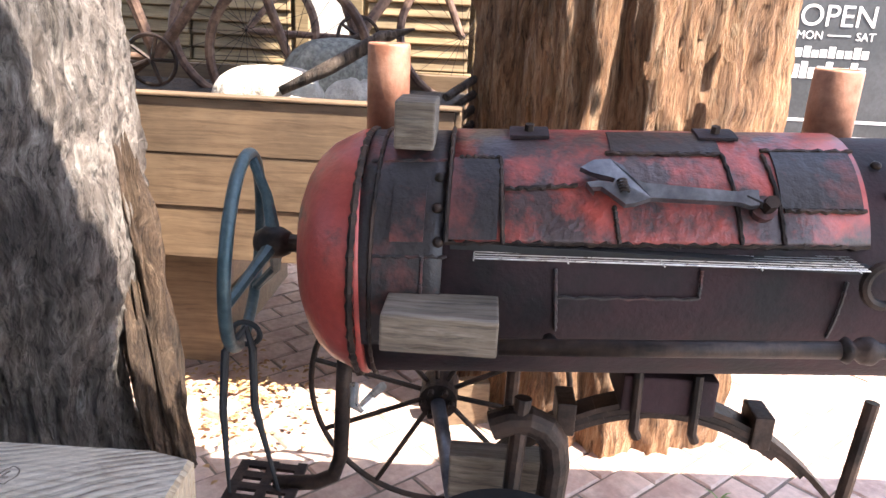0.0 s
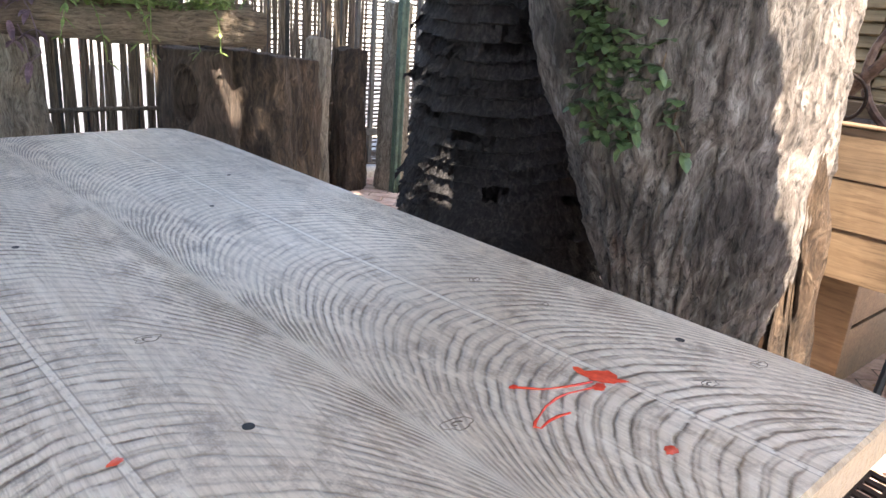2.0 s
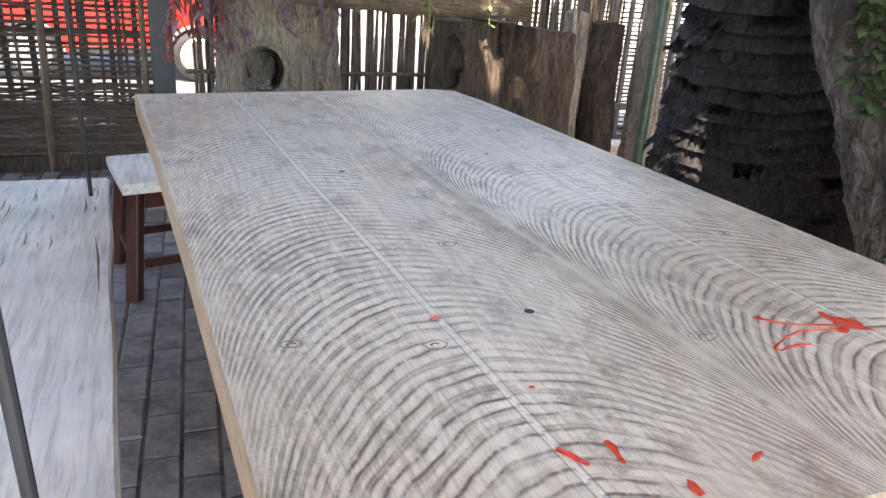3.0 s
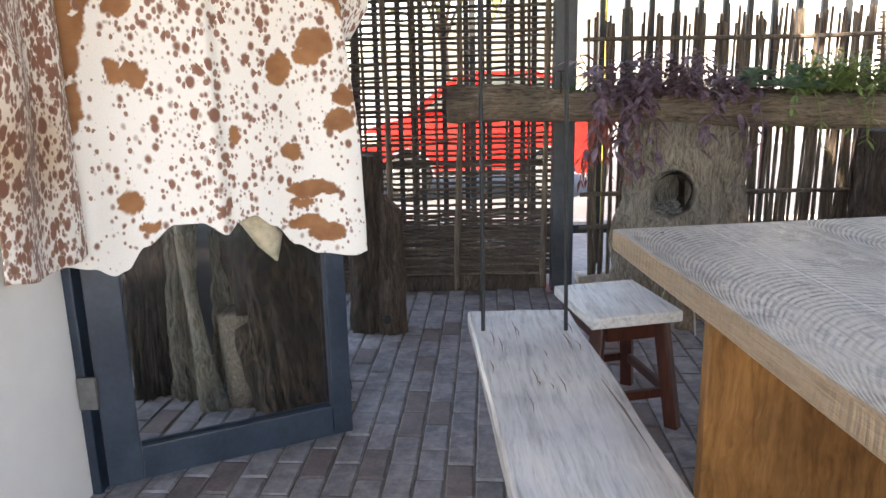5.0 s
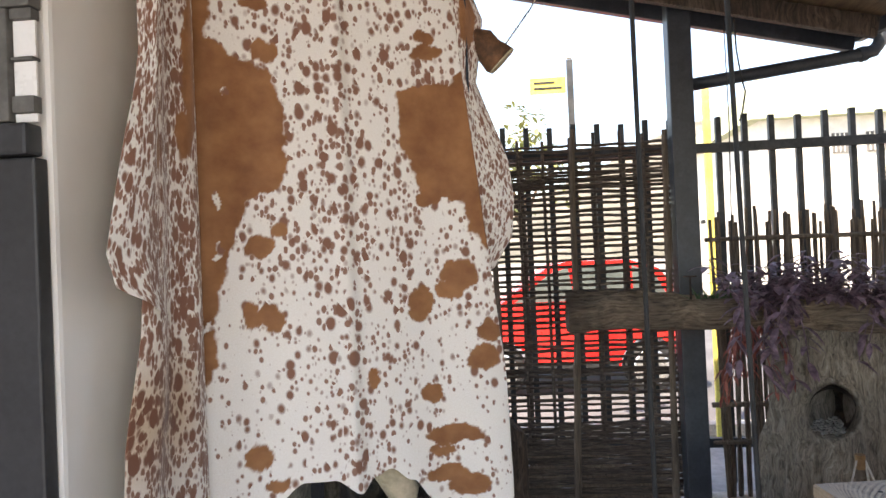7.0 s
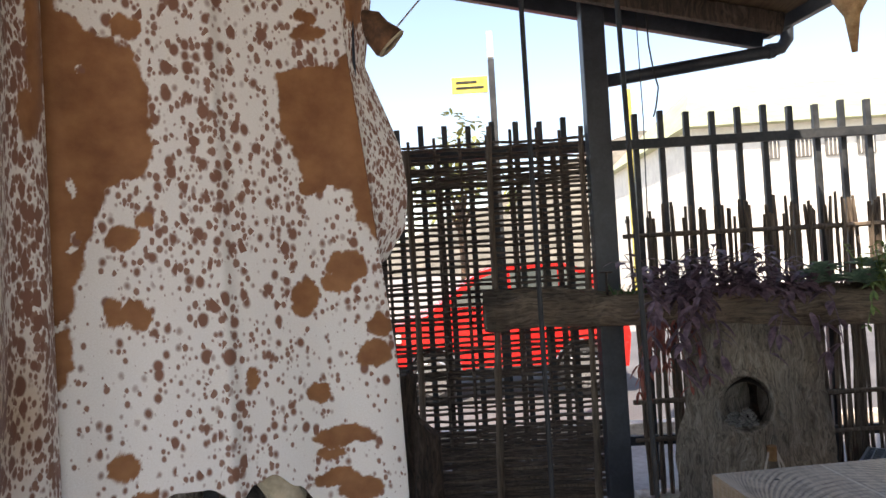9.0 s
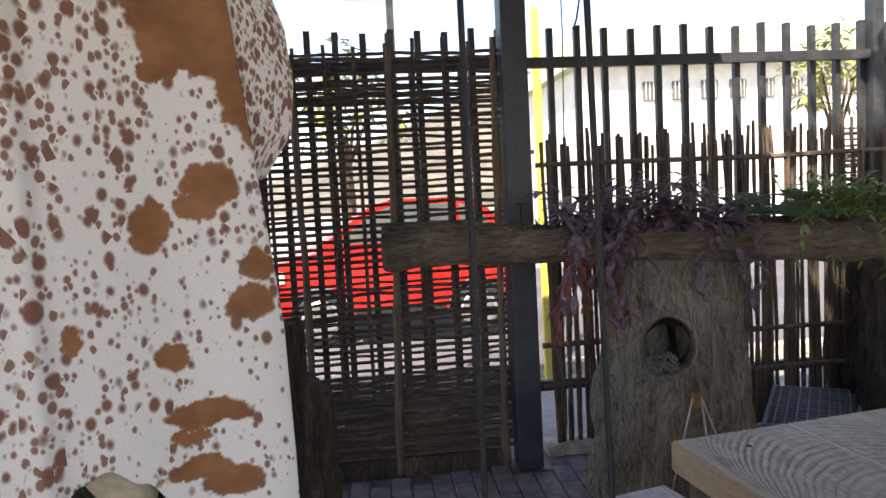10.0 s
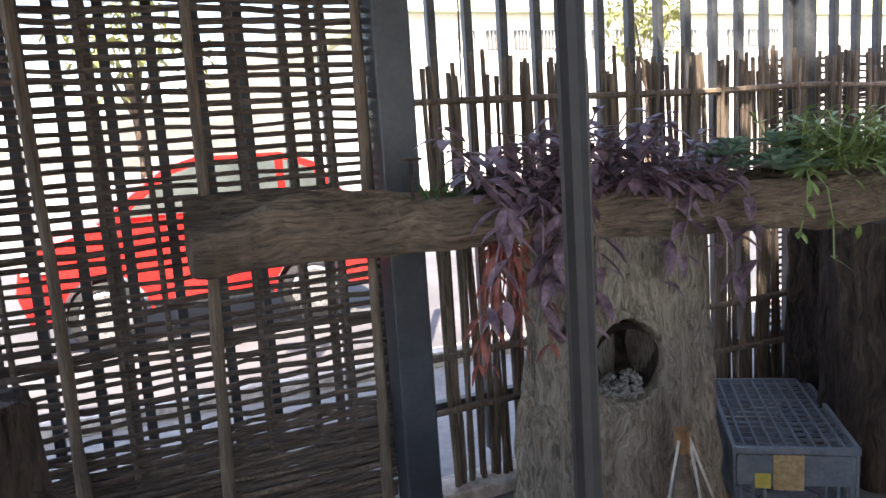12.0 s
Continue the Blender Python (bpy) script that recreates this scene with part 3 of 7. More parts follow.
cab = thing("wall_panelling", "charcoal painted panel cladding under the window", "panel")
part("body", boxed(-2.6, -1.06, 2.585, 2.628, 0.0, 1.755, bevel=0.006), "dark_panel", cab)
part("top", boxed(-2.6, -1.07, 2.575, 2.628, 1.759, 1.825, bevel=0.008), "dark_panel", cab)

win = thing("window_1", "grey timber window with bright white panes", "window", "", "structure")
for x0, x1, z0, z1 in ((-2.6, -1.062, 2.062, 2.72), (-1.20, -1.112, 1.829, 2.06), (-2.6, -2.5, 1.829, 2.06), (-1.75, -1.68, 1.829, 2.06)):
    part("window_frame", boxed(x0, x1, 2.585, 2.625, z0, z1, bevel=0.004), "grey_frame", win)
for x0, x1 in ((-1.11, -1.062), (-1.677, -1.203), (-2.497, -1.753)):
    for z0, z1 in ((1.847, 1.881), (1.954, 1.961), (2.038, 2.06)):
        part("glazing_bar", boxed(x0, x1, 2.592, 2.618, z0, z1, bevel=0.002), "grey_frame", win)
    # opaque white panes: the sky's brightness in the glass is painted on
    for z0, z1 in ((1.829, 1.846), (1.882, 1.953), (1.962, 2.037)):
        part("pane", boxed(x0, x1, 2.603, 2.609, z0, z1), "pane_glare", win, "pane painted white for the bright sky in its glass")

# ---- fences ----
post = solo("steel_post", boxed(0.80, 0.93, 5.34, 5.46, 0, 2.92, bevel=0.008), "steel_dark", "dark blue-grey square steel post by the fence", "post")
part("base_plate", boxed(0.76, 0.97, 5.30, 5.50, 0.004, 0.016, bevel=0.002), "steel_dark", post)


def woven_panel(x0, x1, y, z0, z1, label, pairs, thick, seed, dense=0.42):
    rnd = random.Random(seed)
    ob = thing("woven_fence", label, "fence", "woven fence panels")
    z, k = z0, 0
    while z < z1 - 0.03:
        pts = []
        ph = rnd.random() * 6
        fr = 2 * math.pi / 0.19
        for i in range(26):
            x = x0 + (x1 - x0) * i / 25
            pts.append((x + 0.004 * rnd.random(), y + 0.011 * math.sin(x * fr + math.pi * (k % 2) + 0.6 * math.sin(ph)), z + 0.011 * noise.noise(Vector((x * 4.5, z * 40, seed)))))
        w = thick * rnd.uniform(0.75, 1.25)
        part("withy", tubed(pts, [w * (1 - 0.3 * i / 25) for i in range(26)] if k % 2 else [w * (0.7 + 0.3 * i / 25) for i in range(26)], 6), "withy", ob)
        gap = (0.016 if z < z0 + dense else 0.033) * rnd.uniform(0.85, 1.25)
        if z1 - 0.30 < z < z1 - 0.19:
            gap = 0.019
        z += gap
        k += 1
    x = x0 + 0.07
    while x < x1:
        xx = x + rnd.uniform(-0.006, 0.006)
        lean = rnd.uniform(-0.012, 0.012)
        pts = [(xx + lean * t + 0.004 * noise.noise(Vector((xx * 9, t * 4, seed))), y + 0.004 * rnd.uniform(-1, 1), z0 + (z1 + rnd.uniform(-0.03, 0.03) - z0) * t) for t in [i / 9 for i in range(10)]]
        part("upright", tubed(pts, 0.010, 6), "withy", ob)
        x += pairs * rnd.uniform(0.95, 1.05)
    return ob


wp = woven_panel(-0.72, 0.80, 5.47, 0.10, 2.19, "tall woven fence of brown withies, backlit", 0.145, 0.0116, 3)
for x, xb, zt in ((-0.232, -0.20, 2.12), (0.258, 0.205, 2.23), (0.775, 0.755, 2.20)):
    pts = [(xb + (x - xb) * t + 0.012 * noise.noise(Vector((x * 5, t * 3, 1))), 5.437 + 0.006 * math.sin(t * 5), 0.02 + (zt - 0.02) * t) for t in [i / 11 for i in range(12)]]
    part("stake", tubed(pts, [0.021 - 0.004 * i / 11 for i in range(12)], 10, rough=0.5), "stake", wp)
for x in (-0.05, 0.37, 0.62):
    part("stake", tubed([(x, 5.505, 0.02), (x + 0.01, 5.505, 1.0), (x, 5.505, 2.1)], 0.017, 8), "withy", wp)
for k in range(20):
    z = 0.108 + 0.0145 * k + 0.004 * math.sin(k * 3)
    pts = [(-0.72 + 1.5 * i / 19, 5.452 + 0.007 * math.sin(i * 1.3 + 3.1 * k), z + 0.010 * noise.noise(Vector((i * 0.4, k * 3.1, 2)))) for i in range(20)]
    part("withy", tubed(pts, 0.0075 + 0.0025 * math.sin(k * 2.3), 6), "withy" if k % 4 else "stake", wp)
part("tie_rail", tubed([(-0.72 + 1.5 * i / 9, 5.492, 0.825 + 0.006 * math.sin(i * 1.9)) for i in range(10)], 0.017, 8), "withy", wp)
part("stake", tubed([(-0.40, 5.51, 0.02), (-0.41, 5.51, 1.0), (-0.395, 5.51, 2.05)], 0.028, 8), "withy", wp)
setting("wall_back", boxed(-2.6, -0.80, 4.35, 4.42, 0, 2.9), "dark_panel", "dark painted wall behind the glass door")
solo("kerb_board", boxed(-0.75, 0.78, 5.425, 5.51, 0.0, 0.10, bevel=0.008), "log_dark", "dark weathered board along the foot of the woven fence", "board")

woven_panel(2.95, 5.6, 5.80, 0.05, 1.75, "low grey woven screen behind the tree stump", 0.17, 0.0095, 9, 0.1)

# stick fence: many upright sticks on rails
sf = thing("stick_fence", "fence of thin upright brown sticks tied to rails", "fence")
rnd = random.Random(11)
stick_meshes = []
for v in range(14):
    bm = bmesh.new()
    h = rnd.uniform(1.66, 1.73)
    pts = [(0.014 * noise.noise(Vector((v * 3.3, t * 3.0, 2))), 0.008 * noise.noise(Vector((v * 2.3, t * 3, 9))), h * t) for t in [i / 11 for i in range(12)]]
    tube(bm, pts, [0.0125 * rnd.uniform(0.8, 1.2) * (1 - 0.2 * i / 11) for i in range(12)], 6)
    o = part("stick", bm, "stick", sf)
    stick_meshes.append(o.data)
    o.location = (1.09 + 0.2 * v, 5.56, 0.03)
x = 1.075
while x < 4.2:
    o = new("stick", rnd.choice(stick_meshes))
    o.parent = sf
    o.location = (x, 5.56 + rnd.uniform(-0.012, 0.012), 0.0 + rnd.uniform(-0.03, 0.03))
    o.rotation_euler = (0, rnd.uniform(-0.045, 0.045), rnd.uniform(0, 6))
    x += rnd.choice((0.024, 0.028, 0.033, 0.04, 0.058))
x = 1.09
while x < 4.2:
    o = new("stick", rnd.choice(stick_meshes))
    o.parent = sf
    o.location = (x, 5.592 + rnd.uniform(-0.008, 0.008), 0.0 + rnd.uniform(-0.06, 0.03))
    o.rotation_euler = (0, rnd.uniform(-0.04, 0.04), rnd.uniform(0, 6))
    x += rnd.choice((0.05, 0.07, 0.09, 0.12))
for z in (0.38, 0.60, 1.555):
    pts = [(1.0 + 3.2 * t, 5.532 + 0.004 * math.sin(t * 20), z + 0.02 * noise.noise(Vector((t * 4, z, 5)))) for t in [i / 19 for i in range(20)]]
    part("rail", tubed(pts, 0.0145, 7, rough=0.4), "stick", sf)
setting("kerb", boxed(1.0, 4.6, 5.50, 5.66, 0.0, 0.06, bevel=0.01), "stone", "low concrete kerb under the stick fence")

pal = thing("palisade_fence", "dark steel palisade fence with square pickets", "fence")
for z in (2.11, 0.35):
    part("rail", boxed(-0.80, 5.2, 5.64, 5.68, z - 0.028, z + 0.028, bevel=0.003), "fence_steel", pal)
picket = boxed(-0.017, 0.017, 5.685, 5.72, 0.1, 2.30, bevel=0.003)
first = part("picket", picket, "fence_steel", pal)
first.location = (1.15, 0, 0)
for k in range(1, 27):
    o = new("picket", first.data)
    o.parent = pal
    o.location = (1.15 + 0.1545 * k, 0, 0.012 * math.sin(k * 1.7))
for k in range(12):
    o = new("picket", first.data)
    o.parent = pal
    o.location = (0.864 - 0.1445 * k, 0, 0.01 * math.sin(k * 2.1))
part("fence_post", boxed(3.02, 3.09, 5.62, 5.69, 0, 2.5, bevel=0.004), "fence_steel", pal)
pal2 = thing("pole_sign", "thin grey pole with a small yellow sign", "sign")
part("pole", boxed(0.33, 0.375, 6.48, 6.52, 0, 2.92, bevel=0.004), "fence_steel", pal2)
part("pole_top", boxed(0.332, 0.373, 6.482, 6.518, 2.93, 3.12, bevel=0.003), "white_paint", pal2, "pale upper end of the pole")
part("sign_board", boxed(0.06, 0.32, 6.485, 6.495, 2.68, 2.80, bevel=0.003), "yellow", pal2, "yellow sign board with unreadable lines")
for k in range(2):
    part("line", boxed(0.09, 0.29 - 0.05 * k, 6.481, 6.4845, 2.715 + 0.04 * k, 2.728 + 0.04 * k), "dark_panel", pal2)
yp = solo("yellow_post", boxed(1.40, 1.455, 6.95, 7.0, 0, 2.75, bevel=0.01), "yellow", "bright yellow painted post outside the fence", "post")
part("bracket", boxed(1.355, 1.384, 6.96, 7.01, 1.7, 1.73, bevel=0.003), "fence_steel", yp)

# rain pipe from the eave to the post
gp = solo("rain_pipe", tubed([(0.94, 5.40, 2.44), (1.2, 5.40, 2.47), (1.84, 5.40, 2.545), (1.92, 5.40, 2.565), (1.955, 5.40, 2.61), (1.96, 5.40, 2.70), (1.96, 5.40, 2.80)], 0.036, 14), "steel_dark", "dark painted rain pipe running from the eave to the post", "pipe", smooth=True)
part("socket", tubed([(1.84, 5.40, 2.545), (1.875, 5.40, 2.553)], 0.042, 14), "steel_dark", gp)

# ---- street beyond the fence ----
setting("road", boxed(-70, 70, 7.3, 15.0, -0.01, 0.006), "asphalt", "grey asphalt street in full sun")
setting("kerb_street", boxed(-70, 70, 7.16, 7.295, 0.0, 0.10, bevel=0.01), "stone", "pale concrete kerb along the street")
car = thing("parked_car", "bright red parked hatchback seen through the woven fence", "car")


def car_slice(prof, ya, yb, inset):
    """A body pressed from a side profile, drawn in at both flanks."""
    bm = bmesh.new()
    rows = []
    mx = sum(p[0] for p in prof) / len(prof)
    for y, k in ((ya, 1 - inset), (ya + 0.07, 1.0), (yb - 0.07, 1.0), (yb, 1 - inset)):
        rows.append([bm.verts.new((mx + (px - mx) * k, y, pz)) for px, pz in prof])
    for a, b in zip(rows, rows[1:]):
        for i in range(len(prof)):
            j = (i + 1) % len(prof)
            bm.faces.new((a[i], a[j], b[j], b[i]))
    bm.faces.new(rows[0][::-1])
    bm.faces.new(rows[-1])
    bmesh.ops.recalc_face_normals(bm, faces=bm.faces)
    return bm


def arch(xc, r=0.34, z=0.30, n=8):
    return [(xc + r * math.cos(math.pi * i / n), z + r * math.sin(math.pi * i / n)) for i in range(n + 1)]


body = part("body", car_slice([(-0.82, 0.30), (-0.88, 0.52), (-0.84, 0.74), (-0.70, 0.84), (-0.28, 0.95), (0.4, 0.985), (1.62, 0.98), (1.76, 0.90), (1.80, 0.62), (1.76, 0.30)] + arch(1.28, 0.31) + arch(-0.30, 0.31), 8.9, 10.5, 0.012), "car_red", car)
part("cabin", car_slice([(-0.32, 0.97), (0.22, 1.36), (0.45, 1.425), (1.12, 1.42), (1.42, 1.32), (1.70, 0.985)], 9.0, 10.4, 0.02), "car_red", car)
for pts in (((-0.12, 1.0), (0.26, 1.30), (0.46, 1.36), (0.52, 1.0)), ((0.58, 1.0), (0.56, 1.365), (1.06, 1.36), (1.08, 1.0)), ((1.14, 1.0), (1.13, 1.36), (1.36, 1.27), (1.50, 1.01))):
    bm = bmesh.new()
    lo = [bm.verts.new((x, 8.985, z)) for x, z in pts]
    hi = [bm.verts.new((x, 9.03, z)) for x, z in pts]
    bm.faces.new(lo)
    bm.faces.new(hi[::-1])
    for i in range(4):
        bm.faces.new((lo[i], hi[i], hi[(i + 1) % 4], lo[(i + 1) % 4]))
    bmesh.ops.recalc_face_normals(bm, faces=bm.faces)
    part("side_window", bm, "car_glass", car, "grey reflecting side window")
for xw in (-0.30, 1.28):
    bm = bmesh.new()
    lathe(bm, (xw, 8.92, 0.28), (0, 1, 0), [(0.0, 0.21), (0.015, 0.26), (0.05, 0.28), (0.15, 0.28), (0.18, 0.25)], 28)
    w = part("wheel", bm, "rubber", car, "black tyre")
    bm = bmesh.new()
    lathe(bm, (xw, 8.905, 0.28), (0, 1, 0), [(0.0, 0.04), (0.006, 0.12), (0.0, 0.17), (0.012, 0.19), (0.0145, 0.19)], 24)
    part("rim", bm, "wire", w, "silver rim")
part("headlight", boxed(-0.82, -0.62, 8.882, 8.899, 0.66, 0.78, bevel=0.008), "white_paint", car, "pale headlight")
part("sill", boxed(0.04, 0.94, 8.885, 8.899, 0.30, 0.36, bevel=0.004), "rubber", car, "black plastic sill strip")

def street_tree(x, y, h, r, seed):
    """A small street tree: tapered trunk, limbs and a loose crown."""
    rnd = random.Random(seed)
    ob = thing("street_tree", "yellow-green leafy tree across the street", "tree", "street trees")
    part("trunk", tubed([(x, y, 0.0), (x + 0.05, y, h * 0.3), (x - 0.03, y, h * 0.6)], [0.14, 0.10, 0.06], 10, rough=0.4), "bark_slab", ob)
    bm = bmesh.new()
    for k in range(46):
        while True:
            q = Vector((rnd.uniform(-1, 1), rnd.uniform(-1, 1), rnd.uniform(-1, 1)))
            if q.length < 1:
                break
        c = Vector((x, y, h - r)) + q * r
        for i in range(14):
            d = Vector((rnd.uniform(-1, 1), rnd.uniform(-1, 1), rnd.uniform(-0.7, 0.7)))
            leaf(bm, c + d * 0.22, d, rnd.uniform(0.14, 0.24), rnd.uniform(0.08, 0.12), 0.3, 0.2)
    part("crown", bm, "leaf_street", ob, "loose yellow-green crown")["kind"] = "stuff"
    for k in range(4):
        a = 1.57 * k + 0.4
        part("limb", tubed([(x, y, h * 0.45), (x + r * 0.5 * math.cos(a), y + r * 0.5 * math.sin(a), h - r)], [0.05, 0.02], 6), "bark_slab", ob)
    return ob


street_tree(0.1, 17.0, 4.7, 1.25, 5)
street_tree(11.2, 17.0, 5.0, 1.1, 8)
bld = thing("street_building", "white street building with barred windows and a pale roof", "building")
part("wall", boxed(8.2, 40, 26, 40, 0, 5.75), "white_paint", bld)
bm = bmesh.new()
vs = [bm.verts.new(c) for c in ((7.8, 25.5, 5.65), (40.4, 25.5, 5.65), (40.4, 33, 8.6), (10.5, 33, 8.6), (7.8, 40, 5.65), (40.4, 40, 5.65))]
for f in ((0, 1, 2, 3), (3, 2, 5, 4), (0, 3, 4), (1, 5, 2), (0, 4, 5, 1)):
    bm.faces.new([vs[i] for i in f])
part("roof", bm, "roof_green", bld)
for k in range(16):
    xk = 10.5 + 1.08 * k
    w = part("window", boxed(xk, xk + 0.62, 25.93, 25.99, 4.45, 5.1, bevel=0.02), "grey_frame", bld)
    for i in range(4):
        part("bar", boxed(xk + 0.08 + 0.14 * i, xk + 0.10 + 0.14 * i, 25.88, 25.925, 4.47, 5.08), "white_paint", w)
bm = bmesh.new()
n = 46
rows = []
for i in range(n + 1):
    x = -90 + 320 * i / n
    top = 30 + 14 * noise.noise(Vector((x * 0.018, 1, 3))) + 4 * noise.noise(Vector((x * 0.07, 4, 3))) - 17 / (1 + math.exp((x - 26) / 7))
    rows.append([bm.verts.new((x, 120 + 70 * t, top * t ** 0.8 * 1.15 + 2.0 * noise.noise(Vector((x * 0.08, t * 5, 7))) * t)) for t in [j / 9 for j in range(10)]])
for a, b in zip(rows, rows[1:]):
    for j in range(9):
        bm.faces.new((a[j], b[j], b[j + 1], a[j + 1]))
setting("backdrop_hill", bm, "hill", "hazy dry mountain slope in the distance", smooth=True)

# ---- planter beam with plants, logs ----
def beam_pt(t):
    return Vector((0.165 + 2.73 * t, 5.10 - 0.42 * t + 0.03 * math.sin(3 * t), 1.165 + 0.012 * math.sin(7 * t) - 0.02 * t))


bl = thing("log_planter", "long weathered split log used as a raised planter", "planter")
bm = bmesh.new()
rows = []
N = 90
sec = [(-0.085, -0.055), (-0.045, -0.075), (0.03, -0.075), (0.085, -0.05), (0.10, 0.0), (0.095, 0.085), (0.055, 0.10), (0.03, 0.02), (-0.035, 0.02), (-0.05, 0.065), (-0.082, 0.07), (-0.095, 0.0)]
for i in range(N + 1):
    t = i / N
    c = beam_pt(t)
    grow = 0.86 + 0.42 * t
    lip = 1.0 + 1.2 * math.exp(-((t - 0.11) / 0.07) ** 2) + 0.25 * math.exp(-((t - 0.3) / 0.12) ** 2)
    row = []
    for a, (sy, sz) in enumerate(sec):
        g = grow * (1 + 0.20 * noise.noise(Vector((t * 9, a * 1.7, 2.0))) + 0.10 * noise.noise(Vector((t * 30, a * 2.7, 5.0))))
        z = sz * (lip if 8 < a else 1.0 + 0.75 * math.exp(-(t / 0.16) ** 2) if a in (5, 6) else 1.0)
        row.append(bm.verts.new(c + Vector((0.012 * noise.noise(Vector((a * 3.1, t * 40, 1))) if 0 < i < N else 0.03 * noise.noise(Vector((a * 3.1, i, 1))), sy * g, z * g))))
    rows.append(row)
k = len(sec)
for a, b in zip(rows, rows[1:]):
    for j in range(k):
        bm.faces.new((a[j], b[j], b[(j + 1) % k], a[(j + 1) % k]))
bm.faces.new(rows[0])
bm.faces.new(rows[-1][::-1])
part("trough", bm, "beam", bl, "", True)
part("soil", tubed([beam_pt(t) + Vector((0, 0, 0.015)) for t in [0.10 + 0.85 * i / 20 for i in range(21)]], 0.042, 8, rough=0.8), "soil", bl, "dark crumbly soil", True)


def log_radius(t, a):
    return 0.335 - 0.05 * t + 0.05 * (1 - t) ** 3 + 0.03 * math.sin(2 * a + 0.6)


L1 = solo("hollow_log", trunk(1.495, 5.05, 0.0, 1.09, log_radius, lean=(0.02, 0.03), n=200, m=150, ridge=0.04, freq=7, seed=3.0, hole=(math.radians(-113), 0.705, 0.105, 0.118, 0.30), squash=(1.08, 0.80), fine=0.016), "driftwood", "grey weathered standing log with a dark round hollow", "log", smooth=True)


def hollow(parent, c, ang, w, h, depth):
    """A bowl inside a knot hole; its dark colour stands for the hole's shade."""
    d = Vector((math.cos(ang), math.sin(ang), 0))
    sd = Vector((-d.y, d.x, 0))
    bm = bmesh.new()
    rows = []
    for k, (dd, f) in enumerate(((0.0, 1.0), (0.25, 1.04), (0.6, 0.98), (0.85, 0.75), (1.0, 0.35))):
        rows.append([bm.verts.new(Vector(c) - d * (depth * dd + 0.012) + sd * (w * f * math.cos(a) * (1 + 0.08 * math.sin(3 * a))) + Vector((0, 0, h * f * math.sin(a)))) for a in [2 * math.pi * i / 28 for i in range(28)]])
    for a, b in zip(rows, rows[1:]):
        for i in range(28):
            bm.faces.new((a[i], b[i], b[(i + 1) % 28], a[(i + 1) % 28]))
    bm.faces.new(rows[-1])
    part("hollow", bm, "soil", parent, "inside of the hole, coloured dark for its shade", True)


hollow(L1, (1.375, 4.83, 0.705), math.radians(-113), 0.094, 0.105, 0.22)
rnd = random.Random(17)
bm = bmesh.new()
for k in range(170):
    a, q = rnd.uniform(0, 2 * math.pi), math.sqrt(rnd.random())
    p = Vector((1.362 + 0.074 * q * math.cos(a), 4.852 + 0.05 * q * math.sin(a), 0.60 + 0.085 * rnd.random() * math.sqrt(1 - q * q * 0.9)))
    r = rnd.uniform(0.006, 0.0105)
    vs = bmesh.ops.create_icosphere(bm, subdivisions=1, radius=r)["verts"]
    for v in vs:
        v.co = Vector((v.co.x * rnd.uniform(0.8, 1.2), v.co.y, v.co.z * 0.8)) + p
part("gravel", bm, "gravel", L1, "grey gravel lying in the hollow")["kind"] = "stuff"
LG2 = solo("hollow_log", trunk(2.71, 4.96, 0.0, 1.02, lambda t, a: 0.30 + 0.03 * math.sin(2 * a) - 0.04 * t, n=120, m=110, ridge=0.035, freq=5, seed=13.0, hole=(math.radians(-134), 0.78, 0.06, 0.155, 0.20), squash=(1.0, 0.85)), "log_dark", "dark brown standing log with a long narrow hollow", "log", smooth=True)
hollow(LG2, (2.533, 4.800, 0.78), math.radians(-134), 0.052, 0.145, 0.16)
solo("tree_stump", trunk(3.03, 5.10, 0.0, 1.09, lambda t, a: 0.44 + 0.07 * (1 - t) ** 2 + 0.05 * math.sin(3 * a + 1), n=130, m=100, ridge=0.06, freq=5, seed=21, top=lambda x, y: 1.045 - 0.10 * (x - 2.6), squash=(1.0, 0.8)), "stump", "broad dark tree stump with a rough pale cut top", "stump", smooth=True)
for x, y, z, r, s in ((3.66, 5.32, 1.10, 0.075, 31), (3.92, 5.30, 1.04, 0.12, 37), (4.22, 5.15, 1.38, 0.10, 41)):
    solo("weathered_stake", trunk(x, y, 0.0, z, lambda t, a, r=r: r * (1.15 - 0.25 * t), n=60, m=60, ridge=0.025, freq=4, seed=s, top=lambda xx, yy, z=z, x=x: z - 0.25 * abs(xx - x)), "driftwood" if s != 37 else "stump", "grey weathered upright timber with a broken top", "post", "weathered stakes", smooth=True)
cac = solo("cactus", trunk(4.17, 5.02, 0.0, 1.75, lambda t, a: 0.034 + 0.008 * math.cos(5 * a), n=50, m=30, ridge=0.004, freq=3, seed=2, fine=0.002), "cactus", "tall ribbed grey-green cactus stem", "cactus", smooth=True)
solo("paving_stone", boxed(3.15, 3.75, 4.35, 4.75, 0.006, 0.07, bevel=0.015), "stone", "grey concrete slab lying beside the stump", "slab")

